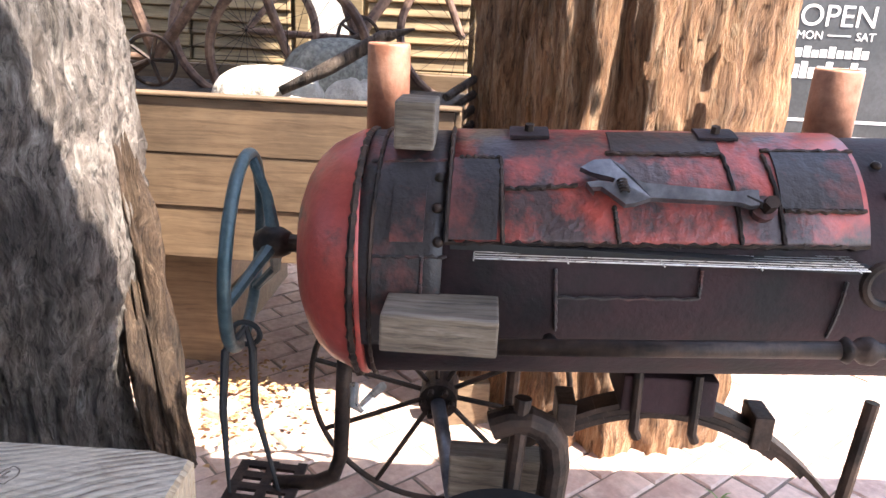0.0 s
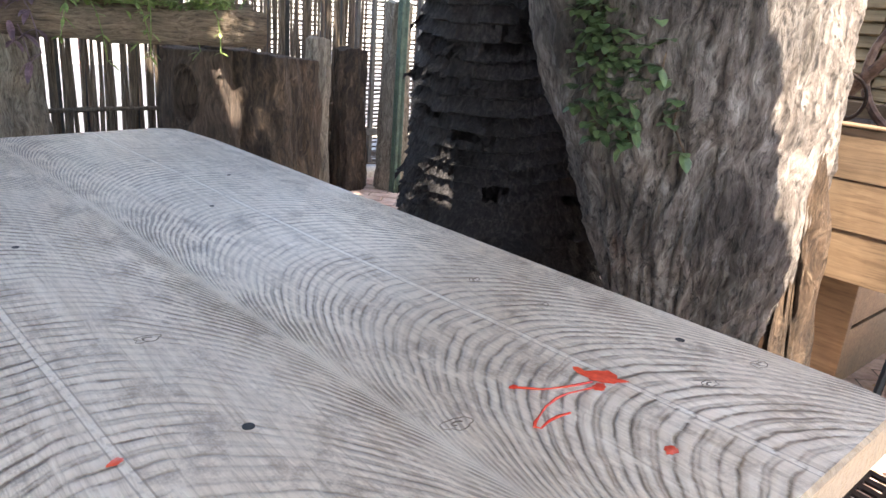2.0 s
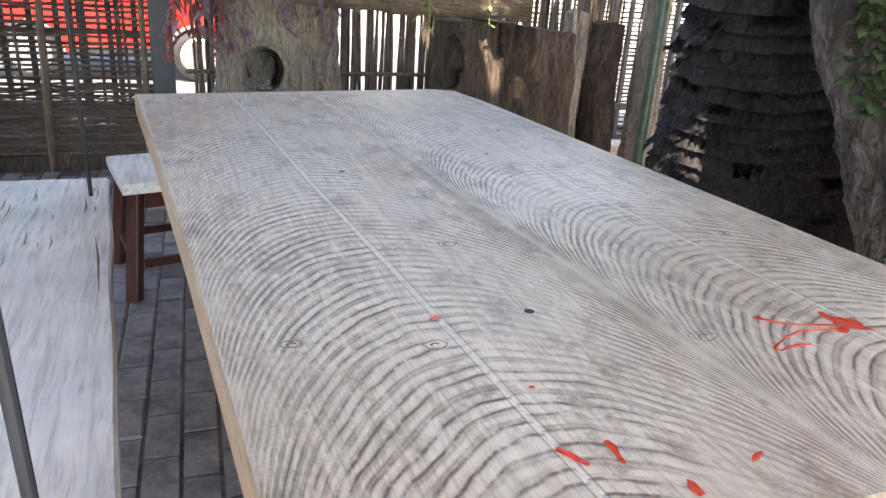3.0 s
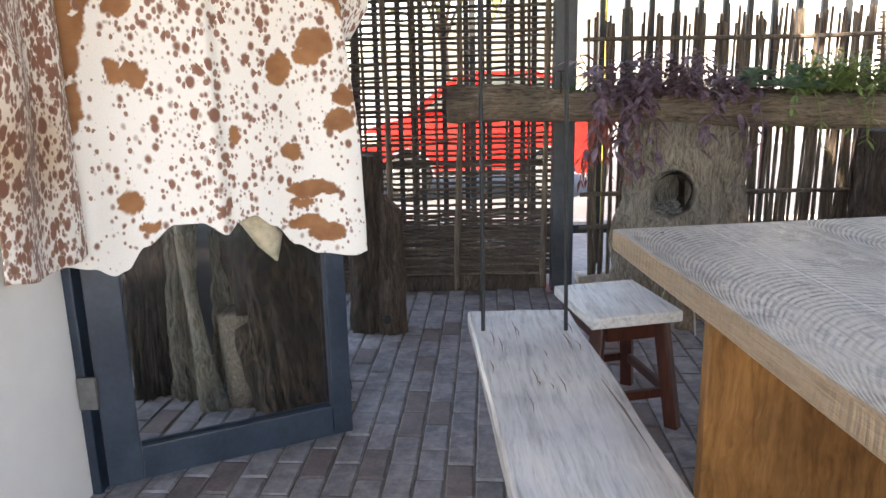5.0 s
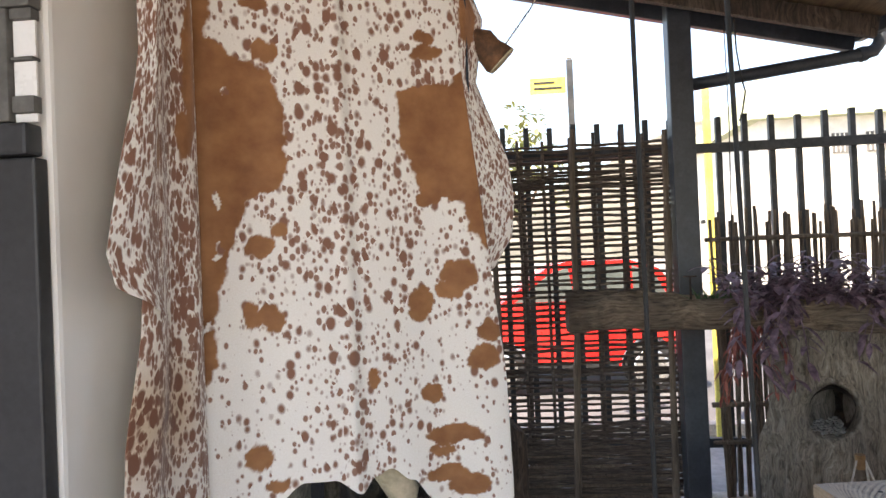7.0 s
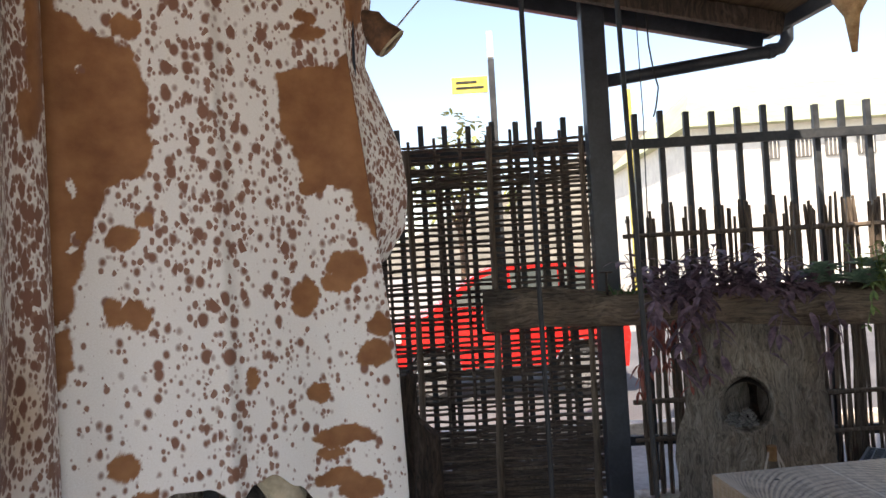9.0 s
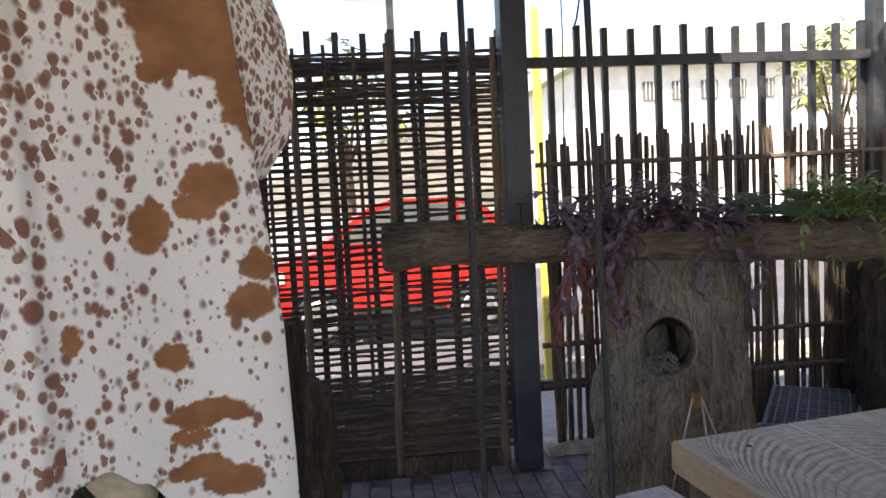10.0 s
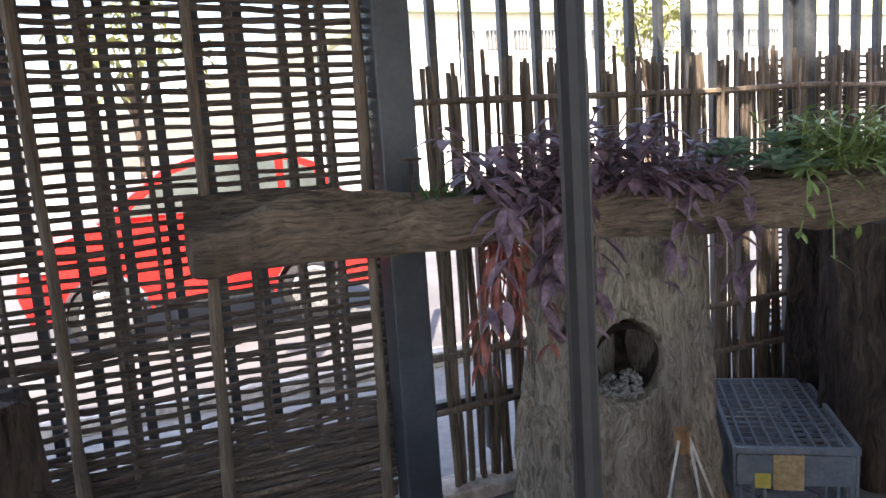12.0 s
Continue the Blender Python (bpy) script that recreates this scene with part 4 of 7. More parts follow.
LP = thing("broken_log", "dark split log standing by the woven fence", "log")
part("trunk", trunk(-0.285, 4.70, 0.0, 0.98, lambda t, a: 0.105 - 0.015 * t, n=70, m=70, ridge=0.02, freq=4, seed=51, top=lambda x, y: 0.965 if x < -0.21 else 0.965 - 1.3 * (x + 0.21), squash=(1, 0.8)), "log_dark", LP, "", True)
part("ledge", trunk(-0.155, 4.66, 0.0, 0.78, lambda t, a: 0.075 - 0.02 * t, n=48, m=50, ridge=0.015, freq=4, seed=55, top=lambda x, y: 0.76 - 0.9 * (x + 0.19)), "log_dark", LP, "", True)
# a black disc on the wood takes the place of the knot hole's shade
part("knot_hole", tubed([(-0.18, 4.572, 0.10), (-0.18, 4.59, 0.10)], 0.022, 12), "rubber", LP, "black disc standing for the shade in a round knot hole")


# plants on the beam
def plant(name, label, mat, centre, spread, count, length, width, seed, up=0.6, droop=0.5, trail=0.0, stem="leaf_purple"):
    rnd = random.Random(seed)
    ob = thing(name, label, "plant")
    bl_, bs = bmesh.new(), bmesh.new()
    for i in range(count):
        base = Vector(centre) + Vector((rnd.uniform(-1, 1) * spread[0], rnd.uniform(-1, 1) * spread[1], 0))
        a = rnd.uniform(0, 2 * math.pi)
        d = Vector((math.cos(a), math.sin(a), rnd.uniform(up * 0.3, up * 1.8)))
        hang = rnd.random() < trail
        L = rnd.uniform(0.5, 1.0) * spread[2]
        pts = []
        for s in range(6):
            t = s / 5
            p = base + d.normalized() * L * t
            if hang:
                p = base + Vector((d.x * 0.07 * t * 2, -0.09 * math.sin(t * 2.2) - 0.03 * t, 0.05 * math.sin(t * 3.1) - L * 1.2 * t * t))
            pts.append(p)
        tube(bs, pts, 0.0028, 4)
        for s in range(1, 6):
            for q in range(2):
                aa = rnd.uniform(0, 2 * math.pi)
                dd = Vector((math.cos(aa), math.sin(aa), rnd.uniform(-0.2, 0.7) if not hang else rnd.uniform(-0.9, 0.2)))
                leaf(bl_, pts[s], dd, length * rnd.uniform(0.6, 1.1), width * rnd.uniform(0.7, 1.1), droop)
    part("foliage", bl_, mat, ob)["kind"] = "stuff"
    part("stem", bs, stem, ob)["kind"] = "stuff"
    return ob


def rosette(bm, c, r, n, rnd, width, lift=0.7, tiers=3):
    for k in range(tiers):
        for i in range(n):
            a = 2 * math.pi * (i + 0.5 * k) / n + rnd.uniform(-0.1, 0.1)
            leaf(bm, c, (math.cos(a), math.sin(a), lift * (0.4 + k * 0.7)), r * (1 - 0.22 * k) * rnd.uniform(0.85, 1.1), width, 0.1, 0.5)


plant("purple_trailing_plant", "dark purple trailing plant spilling over the log planter", "leaf_purple", (1.17, 4.92, 1.22), (0.19, 0.06, 0.30), 58, 0.10, 0.040, 5, 0.9, 0.45, 0.22)
plant("purple_trailing_plant", "dark purple trailing plant spilling over the log planter", "leaf_purple", (1.52, 4.88, 1.22), (0.20, 0.06, 0.28), 44, 0.095, 0.038, 6, 0.9, 0.45, 0.08)
plant("withered_plant", "dry reddish leaves hanging below the planter", "leaf_red", (1.02, 4.95, 1.10), (0.05, 0.03, 0.26), 11, 0.06, 0.02, 7, -0.4, 0.9, 1.0, "leaf_red")
plant("dry_twigs", "dry brown curled twigs on the log planter", "leaf_red", (0.70, 5.04, 1.22), (0.12, 0.04, 0.10), 14, 0.03, 0.006, 8, 0.6, 0.6, 0.0, "soil")
al = thing("aloe_plant", "small clump of spiky green aloe leaves", "plant")
bm = bmesh.new()
rnd = random.Random(4)
for c in ((0.83, 5.03, 1.215), (0.91, 5.0, 1.215), (0.98, 4.99, 1.21), (0.88, 5.06, 1.21)):
    for i in range(12):
        a = rnd.uniform(0, 6.28)
        leaf(bm, c, (math.cos(a) * 0.7, math.sin(a) * 0.5, rnd.uniform(0.5, 1.6)), rnd.uniform(0.07, 0.14), 0.014, 0.15, 0.5)
part("leaves", bm, "leaf_aloe", al)
ech = thing("succulent_rosettes", "blue-green succulent rosettes in the planter", "plant")
bm = bmesh.new()
for k in range(22):
    c = Vector((1.72 + 0.36 * rnd.random(), 4.83 + 0.08 * rnd.uniform(-1, 1), 1.25 + 0.10 * rnd.random()))
    rosette(bm, c, rnd.uniform(0.065, 0.11), 9, rnd, 0.032)
part("leaves", bm, "leaf_blue", ech)
plant("leafy_succulent", "bright green leafy succulent filling the planter end", "leaf_green", (2.22, 4.77, 1.24), (0.27, 0.07, 0.25), 95, 0.065, 0.022, 9, 1.2, 0.15, 0.03, "leaf_green")
plant("leafy_succulent", "bright green leafy succulent filling the planter end", "leaf_green", (2.62, 4.74, 1.22), (0.16, 0.06, 0.22), 40, 0.05, 0.020, 10, 1.2, 0.15, 0.02, "leaf_green")
plant("hanging_succulent", "small green rosette hanging under the planter", "leaf_green", (2.30, 4.80, 1.06), (0.03, 0.02, 0.05), 5, 0.05, 0.016, 12, 0.2, 0.2, 0.0, "leaf_green")
cs = thing("candle_spike", "small rusty iron candle spike on the planter", "candle holder")
part("dish", tubed([(0.795, 5.06, 1.365), (0.795, 5.06, 1.373)], 0.034, 16), "dark_iron", cs)
part("stem", tubed([(0.795, 5.06, 1.20), (0.795, 5.06, 1.365)], 0.006, 8), "dark_iron", cs)

# stake with guy strings
gs = thing("stake_with_strings", "short wooden stake with a copper cap and white strings", "stake")
part("stake", tubed([(1.405, 4.62, 0.0), (1.395, 4.62, 0.50)], [0.04, 0.02], 10, rough=0.4), "bench_edge", gs)
part("cap", tubed([(1.395, 4.62, 0.495), (1.395, 4.62, 0.56)], 0.0215, 16), "copper", gs, "tarnished copper cap")
for x, y in ((1.22, 4.58), (1.60, 4.56), (1.43, 4.50)):
    part("string", tubed([(1.395 + 0.018 * (1 if x > 1.4 else -1), 4.612, 0.535), (x, y, 0.008)], 0.0045, 6), "rope", gs, "taut white string")

# crate
cr = thing("plastic_crate", "blue-grey plastic crate turned over on the floor", "crate")
ca, cw, cd = Vector((1.858, 4.905, 0)), Vector((0.345, -0.232, 0)), Vector((0.43, 0.585, 0))
W, D, H = cw.length, cd.length, 0.29
cx, cy = cw.normalized(), cd.normalized()


def crate_bar(u0, v0, z0, u1, v1, z1, w, h, nm, bev=0.002):
    bm = bmesh.new()
    a = ca + cx * u0 + cy * v0 + Vector((0, 0, z0))
    b = ca + cx * u1 + cy * v1 + Vector((0, 0, z1))
    beam_between(bm, a, b, w, h, bev, up=(0, 0, 1) if abs(z1 - z0) < 0.01 else cy)
    part(nm, bm, "crate", cr)


for v in (0.008, D - 0.008):
    crate_bar(0.016, v, H - 0.012, W - 0.016, v, H - 0.012, 0.016, 0.024, "rim")
    crate_bar(0.016, v, 0.03, W - 0.016, v, 0.03, 0.012, 0.06, "rim")
    crate_bar(0.016, v, 0.205, W - 0.016, v, 0.205, 0.012, 0.11 if v < 0.1 else 0.03, "side_band")
    for k in range(10):
        if 2 < k < 7:
            continue
        u = 0.03 + (W - 0.06) * k / 9
        crate_bar(u, v, 0.062, u, v, H - 0.026, 0.010, 0.010, "side_bar", 0.001)
for u in (0.008, W - 0.008):
    crate_bar(u, 0.0, H - 0.012, u, D, H - 0.012, 0.016, 0.026, "rim")
    crate_bar(u, 0.0, 0.03, u, D, 0.03, 0.012, 0.06, "rim")
    for k in range(16):
        v = 0.012 + (D - 0.024) * k / 15
        crate_bar(u, v, 0.062, u, v, H - 0.027, 0.010, 0.010, "side_bar", 0.001)
for k in range(1, 9):
    crate_bar(W * k / 9, 0.018, H - 0.010, W * k / 9, D - 0.018, H - 0.010, 0.007, 0.014, "grid_bar", 0.001)
for k in range(1, 15):
    crate_bar(0.018, D * k / 15, H - 0.013, W - 0.018, D * k / 15, H - 0.013, 0.010 if k % 5 == 0 else 0.006, 0.012, "grid_bar", 0.0)
for u0, u1, z0, z1, mt in ((0.135, 0.235, 0.135, 0.265, "paper"), (0.075, 0.127, 0.14, 0.195, "yellow")):
    bm = bmesh.new()
    p = [ca + cx * u - cy * 0.0015 + Vector((0, 0, z)) for u, z in ((u0, z0), (u1, z0), (u1, z1), (u0, z1))]
    q = [c - cy * 0.002 for c in p]
    vs = [bm.verts.new(c) for c in p + q]
    for f in ((0, 1, 2, 3), (7, 6, 5, 4), (0, 4, 5, 1), (1, 5, 6, 2), (2, 6, 7, 3), (3, 7, 4, 0)):
        bm.faces.new([vs[i] for i in f])
    part("label", bm, mt, cr, "worn printed label" if mt == "paper" else "yellow sticker")

# ---- table, bench, stool ----
tb = thing("slab_table", "long rough-sawn pale wooden slab table", "table")
bm = bmesh.new()
edge = []
corners = [(0.735, 3.44), (1.40, 3.53), (1.93, 3.60), (2.01, 3.56), (2.045, 3.30), (2.075, 2.3), (2.112, 1.10), (2.10, 1.05), (1.6, 1.035), (0.90, 1.03), (0.868, 1.06), (0.83, 1.9), (0.785, 2.7)]
top_z, low_z = 0.81, 0.735
loops = []
for z, s in ((low_z, 0.008), (low_z + 0.008, 0.0), (top_z - 0.006, 0.0), (top_z, 0.006)):
    row = []
    for i, (x, y) in enumerate(corners):
        d = Vector((1.43 - x, 2.3 - y, 0)).normalized()
        row.append(bm.verts.new((x + d.x * s, y + d.y * s, z)))
    loops.append(row)
for a, b in zip(loops, loops[1:]):
    for i in range(len(corners)):
        j = (i + 1) % len(corners)
        bm.faces.new((a[j], a[i], b[i], b[j]))
bm.faces.new(loops[0])
bm.faces.new(loops[-1][::-1])
bmesh.ops.recalc_face_normals(bm, faces=bm.faces)
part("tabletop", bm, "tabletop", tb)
for x0, x1, y in ((0.93, 1.92, 2.99), (0.97, 1.95, 1.45)):
    part("leg_panel", boxed(x0, x1, y, y + 0.05, 0.0, 0.734, bevel=0.004), "orange_wood", tb, "orange-brown solid wood leg panel")
part("stretcher", boxed(1.40, 1.46, 1.502, 2.988, 0.30, 0.42, bevel=0.004), "orange_wood", tb)
# drilled holes are black discs on the top, their shade given by colour
for x, y, r in ((2.011, 1.364, 0.008), (1.307, 1.513, 0.008), (1.217, 2.332, 0.007), (0.885, 3.36, 0.007), (1.668, 2.463, 0.006), (1.847, 2.762, 0.006)):
    part("bolt_hole", tubed([(x, y, 0.8090), (x, y, 0.8106)], r, 14), "rubber", tb, "small black disc standing for the shade in a drilled hole")
for x, y, r in ((1.525, 1.377, 0.030), (1.91, 1.251, 0.022), (2.044, 1.241, 0.022), (1.288, 1.81, 0.026), (1.13, 1.451, 0.024), (0.944, 1.499, 0.020), (1.898, 1.752, 0.018), (1.919, 1.592, 0.020)):
    bm = bmesh.new()
    ringv = []
    for i in range(20):
        a = 2 * math.pi * i / 20
        rr = r * 0.55 * (1 + 0.5 * noise.noise(Vector((math.cos(a) * 1.5 + x * 30, math.sin(a) * 1.5 + y * 30, 3))))
        ringv.append(Vector((x + rr * 1.35 * math.cos(a), y + rr * 0.8 * math.sin(a), 0.8097)))
    tube(bm, ringv + [ringv[0]], 0.0010, 5)
    tube(bm, [Vector((x, y, 0.8095)) + (p - Vector((x, y, 0.8097))) * 0.35 for p in ringv[:14]], 0.0016, 5)
    part("knot", bm, "bench_edge", tb, "small dark knot in the wood")


def splash(name, spots_, parent):
    bm = bmesh.new()
    for x, y, r, stretch, ang in spots_:
        ringv = []
        for i in range(18):
            a = 2 * math.pi * i / 18
            rr = r * (1 + 0.45 * noise.noise(Vector((math.cos(a) * 2 + x * 40, math.sin(a) * 2 + y * 40, 3))))
            px, py = rr * math.cos(a) * stretch, rr * math.sin(a)
            ringv.append(bm.verts.new((x + px * math.cos(ang) - py * math.sin(ang), y + px * math.sin(ang) + py * math.cos(ang), 0.8112)))
        c = bm.verts.new((x, y, 0.8122))
        for i in range(18):
            bm.faces.new((ringv[i], ringv[(i + 1) % 18], c))
    ob = part(name, bm, "paint_red", parent, "splash of bright red paint")
    ob["kind"] = "stuff"
    return ob


splash("paint_splash", [(1.786, 1.354, 0.021, 1.25, -0.7), (1.772, 1.383, 0.007, 2.2, 1.3), (1.757, 1.336, 0.008, 1.7, 0.2), (1.652, 1.404, 0.005, 1.5, 0.2), (1.800, 1.330, 0.006, 2.0, -0.9)], tb)
splash("paint_splash", [(1.158, 1.525, 0.006, 1.7, 0.5), (1.705, 1.184, 0.008, 1.4, 0.2), (1.281, 1.101, 0.006, 2.2, 1.4), (1.385, 1.125, 0.004, 3.2, 0.4), (1.208, 1.318, 0.003, 1.4, 0.0)], tb)


def strand(pts, r):
    """A thin run of paint lying on the table."""
    bm = bmesh.new()
    tube(bm, [(x, y, 0.8108) for x, y in pts], [r * (1 + 0.35 * math.sin(i * 1.9)) for i in range(len(pts))], 6)
    for v in bm.verts:
        v.co.z = 0.8108 + (v.co.z - 0.8108) * 0.4
    part("paint_strand", bm, "paint_red", tb, "thin run of bright red paint")


strand([(1.770, 1.338), (1.750, 1.340), (1.730, 1.344), (1.706, 1.349), (1.681, 1.349), (1.652, 1.342), (1.627, 1.331), (1.610, 1.323), (1.601, 1.316), (1.606, 1.309), (1.627, 1.315), (1.648, 1.316), (1.668, 1.313)], 0.0022)
strand([(1.762, 1.352), (1.735, 1.358), (1.705, 1.368), (1.682, 1.377), (1.667, 1.391), (1.652, 1.403)], 0.0024)
strand([(1.176, 1.200), (1.184, 1.188), (1.190, 1.176), (1.196, 1.166)], 0.0042)
strand([(1.236, 1.196), (1.238, 1.184), (1.235, 1.170), (1.234, 1.157)], 0.0040)

bn = thing("swing_bench", "worn whitish plank bench hung on thin black rods", "bench")
bm = bmesh.new()
N = 40
rows = []
for i in range(N + 1):
    t = i / N
    y = 3.605 - 2.42 * t
    xl = 0.222 + 0.075 * min(1, t * 1.6) + 0.006 * noise.noise(Vector((t * 6, 0, 1)))
    xr = 0.615 + 0.11 * t + 0.008 * noise.noise(Vector((t * 6, 4, 1)))
    rows.append([bm.verts.new(c) for c in ((xl + 0.008, y, 0.405), (xl, y, 0.412), (xl, y, 0.452), (xl + 0.008, y, 0.46), (xl * 0.5 + xr * 0.5, y, 0.461), (xr - 0.008, y, 0.46), (xr, y, 0.452), (xr, y, 0.412), (xr - 0.008, y, 0.405))])
for a, b in zip(rows, rows[1:]):
    for j in range(9):
        bm.faces.new((a[j], a[(j + 1) % 9], b[(j + 1) % 9], b[j]))
bm.faces.new(rows[0][::-1])
bm.faces.new(rows[-1])
bmesh.ops.recalc_face_normals(bm, faces=bm.faces)
part("seat", bm, "bench", bn)
rnd = random.Random(2)
for k in range(16):
    x0, y0 = rnd.uniform(0.27, 0.58), rnd.uniform(2.75, 3.52)
    L = rnd.uniform(0.06, 0.22)
    part("crack", tubed([(x0, y0, 0.4598), (x0 + 0.008, y0 - L * 0.5, 0.4603), (x0 + 0.004, y0 - L, 0.4598)], [0.0008, 0.0026, 0.0006], 5), "bench_edge", bn, "dark crack in the plank")
part("crack", tubed([(0.60, 2.95, 0.4598), (0.618, 2.75, 0.4606), (0.63, 2.52, 0.4598)], [0.001, 0.004, 0.001], 5), "bench_edge", bn, "dark crack in the plank")
for (x, y), (xt, yt) in (((0.272, 3.386), (0.264, 3.38)), ((0.566, 3.375), (0.525, 3.38)), ((0.668, 1.31), (0.60, 1.35))):
    zt = roof_z(xt) - 0.02
    part("rod", tubed([(x, y, 0.40), (x + (xt - x) * 0.5, y + (yt - y) * 0.5, 0.4 + (zt - 0.4) * 0.5), (xt, yt, zt)], 0.0075, 10), "black_rod", bn, "thin black steel hanging rod")

st = thing("stool", "square stool with a whitened top and red-brown legs", "stool")
sa, sb_, sc_, sd = Vector((0.665, 3.42, 0)), Vector((1.02, 3.50, 0)), Vector((0.94, 3.94, 0)), Vector((0.595, 3.86, 0))
bm = bmesh.new()
loops = []
cen = (sa + sb_ + sc_ + sd) / 4
for z, s in ((0.44, 0.985), (0.446, 1.0), (0.476, 1.0), (0.482, 0.985)):
    loops.append([bm.verts.new(cen + (c - cen) * s + Vector((0, 0, z))) for c in (sa, sb_, sc_, sd)])
for a, b in zip(loops, loops[1:]):
    for i in range(4):
        bm.faces.new((a[i], a[(i + 1) % 4], b[(i + 1) % 4], b[i]))
bm.faces.new(loops[0][::-1])
bm.faces.new(loops[-1])
part("seat", bm, "bench", st, "whitened plank seat")
for c in (sa, sb_, sc_, sd):
    top = cen + (c - cen) * 0.70
    bot = cen + (c - cen) * 0.95
    bm = bmesh.new()
    beam_between(bm, (bot.x, bot.y, 0.0), (top.x, top.y, 0.44), 0.05, 0.05, 0.006)
    part("leg", bm, "stool_wood", st)
for a, b in ((sa, sb_), (sb_, sc_), (sc_, sd), (sd, sa)):
    for z, f, w in ((0.40, 0.70, 0.07), (0.15, 0.85, 0.035)):
        bm = bmesh.new()
        p, q = cen + (a - cen) * f, cen + (b - cen) * f
        d = (q - p).normalized() * 0.03
        beam_between(bm, p + d + Vector((0, 0, z)), q - d + Vector((0, 0, z)), 0.022, w, 0.003)
        part("stretcher", bm, "stool_wood", st)

# ---- cowhide on the door ----
hide = thing("cowhide", "white and tan speckled cowhide draped over the glass door", "hide")
# tan markings: across and up the skin, half width, half height
PATCH = [(0.241, 2.119, 0.040, 0.036), (0.219, 2.252, 0.040, 0.022), (0.714, 2.191, 0.038, 0.024), (0.716, 2.143, 0.048, 0.027), (0.214, 1.573, 0.040, 0.033), (0.268, 1.618, 0.025, 0.026), (0.188, 1.378, 0.030, 0.036), (0.243, 1.363, 0.036, 0.041), (0.667, 1.378, 0.044, 0.056), (0.756, 1.416, 0.047, 0.033), (0.786, 1.466, 0.056, 0.050), (0.865, 1.287, 0.035, 0.038), (0.842, 1.206, 0.050, 0.040), (0.686, 1.108, 0.038, 0.035), (0.506, 1.174, 0.021, 0.027), (0.744, 0.978, 0.084, 0.031), (0.71, 0.931, 0.046, 0.021), (0.723, 0.861, 0.065, 0.026), (0.782, 0.826, 0.066, 0.040), (0.199, 0.979, 0.040, 0.042), (0.24, 0.895, 0.032, 0.024), (0.705, 1.70, 0.045, 0.03)]
WHITE = [(0.102, 1.70, 0.011, 0.028), (0.108, 1.561, 0.009, 0.026), (0.137, 2.003, 0.014, 0.011), (0.05, 1.359, 0.06, 0.007)]
# the two large flank markings: height, and how far in from the skin's edge they reach
FLANK_NEAR = ((1.18, -0.02), (1.20, 0.072), (1.25, 0.096), (1.32, 0.104), (1.38, 0.099), (1.45, 0.115), (1.51, 0.132), (1.57, 0.148), (1.63, 0.164), (1.70, 0.188), (1.735, 0.275), (1.82, 0.306), (1.95, 0.293), (2.05, 0.276), (2.10, 0.188), (2.15, 0.092), (2.25, 0.105), (2.42, 0.125))
FLANK_FAR = ((1.50, 0.95), (1.537, 0.882), (1.56, 0.855), (1.61, 0.822), (1.69, 0.80), (1.715, 0.69), (1.753, 0.662), (1.80, 0.647), (1.87, 0.617), (1.95, 0.621), (2.02, 0.617), (2.045, 0.67), (2.055, 0.79), (2.09, 0.80), (2.11, 0.95))


def hide_sheet(name, place, w, z0, z1, nu, nv, bottom, patches, density, parent, label="", flip=False, buff=None, stretch=1.0):
    me = bpy.data.meshes.new(name)
    vs, fs, tan, skin = [], [], [], []
    for j in range(nv + 1):
        for i in range(nu + 1):
            u = w * i / nu
            lo = bottom(u)
            z = lo + (z1 - lo) * j / nv
            if patches is PATCH:
                u *= 0.89 + 0.11 * max(0.0, min(1.0, (2.35 - z) / 1.2))
            vs.append(place(u, z))
            wu = u + 0.012 * noise.noise(Vector((u * 16, z * 16, 1))) + 0.010 * noise.noise(Vector((u * 42, z * 42, 1))) + 0.005 * noise.noise(Vector((u * 110, z * 110, 1)))
            wz = z + 0.012 * noise.noise(Vector((u * 16, z * 16, 6))) + 0.010 * noise.noise(Vector((u * 42, z * 42, 6))) + 0.005 * noise.noise(Vector((u * 110, z * 110, 6)))
            m = max([0.0] + [1.0 - ((wu - a) / c) ** 2 - ((wz - b) / d) ** 2 for a, b, c, d in patches])
            k = min(1.0, m * 6)
            if patches is PATCH:
                k = max(k, min(1.0, max(0.0, (along(FLANK_NEAR, wz) - wu) / 0.008)), min(1.0, max(0.0, (wu - along(FLANK_FAR, wz)) / 0.008)))
                if any(((wu - a) / c) ** 2 + ((wz - b) / d) ** 2 < 1.0 for a, b, c, d in WHITE):
                    k = 0.0
            tan.append((k, density(u, z), buff(u, z) if buff else 0.0, 1.0))
            skin.append((u * (1.0 if stretch == 1.0 else 1.9), z * stretch * (1.0 if stretch == 1.0 else 1.9), 0.0))
    for j in range(nv):
        for i in range(nu):
            a = j * (nu + 1) + i
            f = (a, a + 1, a + nu + 2, a + nu + 1)
            fs.append(f[::-1] if flip else f)
    me.from_pydata([tuple(v) for v in vs], [], fs)
    me.attributes.new("tan", "FLOAT_COLOR", "POINT").data.foreach_set("color", [c for t in tan for c in t])
    me.attributes.new("skin", "FLOAT_VECTOR", "POINT").data.foreach_set("vector", [c for t in skin for c in t])
    me.polygons.foreach_set("use_smooth", [True] * len(me.polygons))
    me.materials.append(M["hide"])
    me.materials.append(M["hide_back"])
    ob = new(name, me)
    ob.parent = parent
    if label:
        ob["label"] = label
    s = ob.modifiers.new("skin", "SOLIDIFY")
    s.thickness, s.offset, s.material_offset = 0.004, -1.0, 1
    return ob


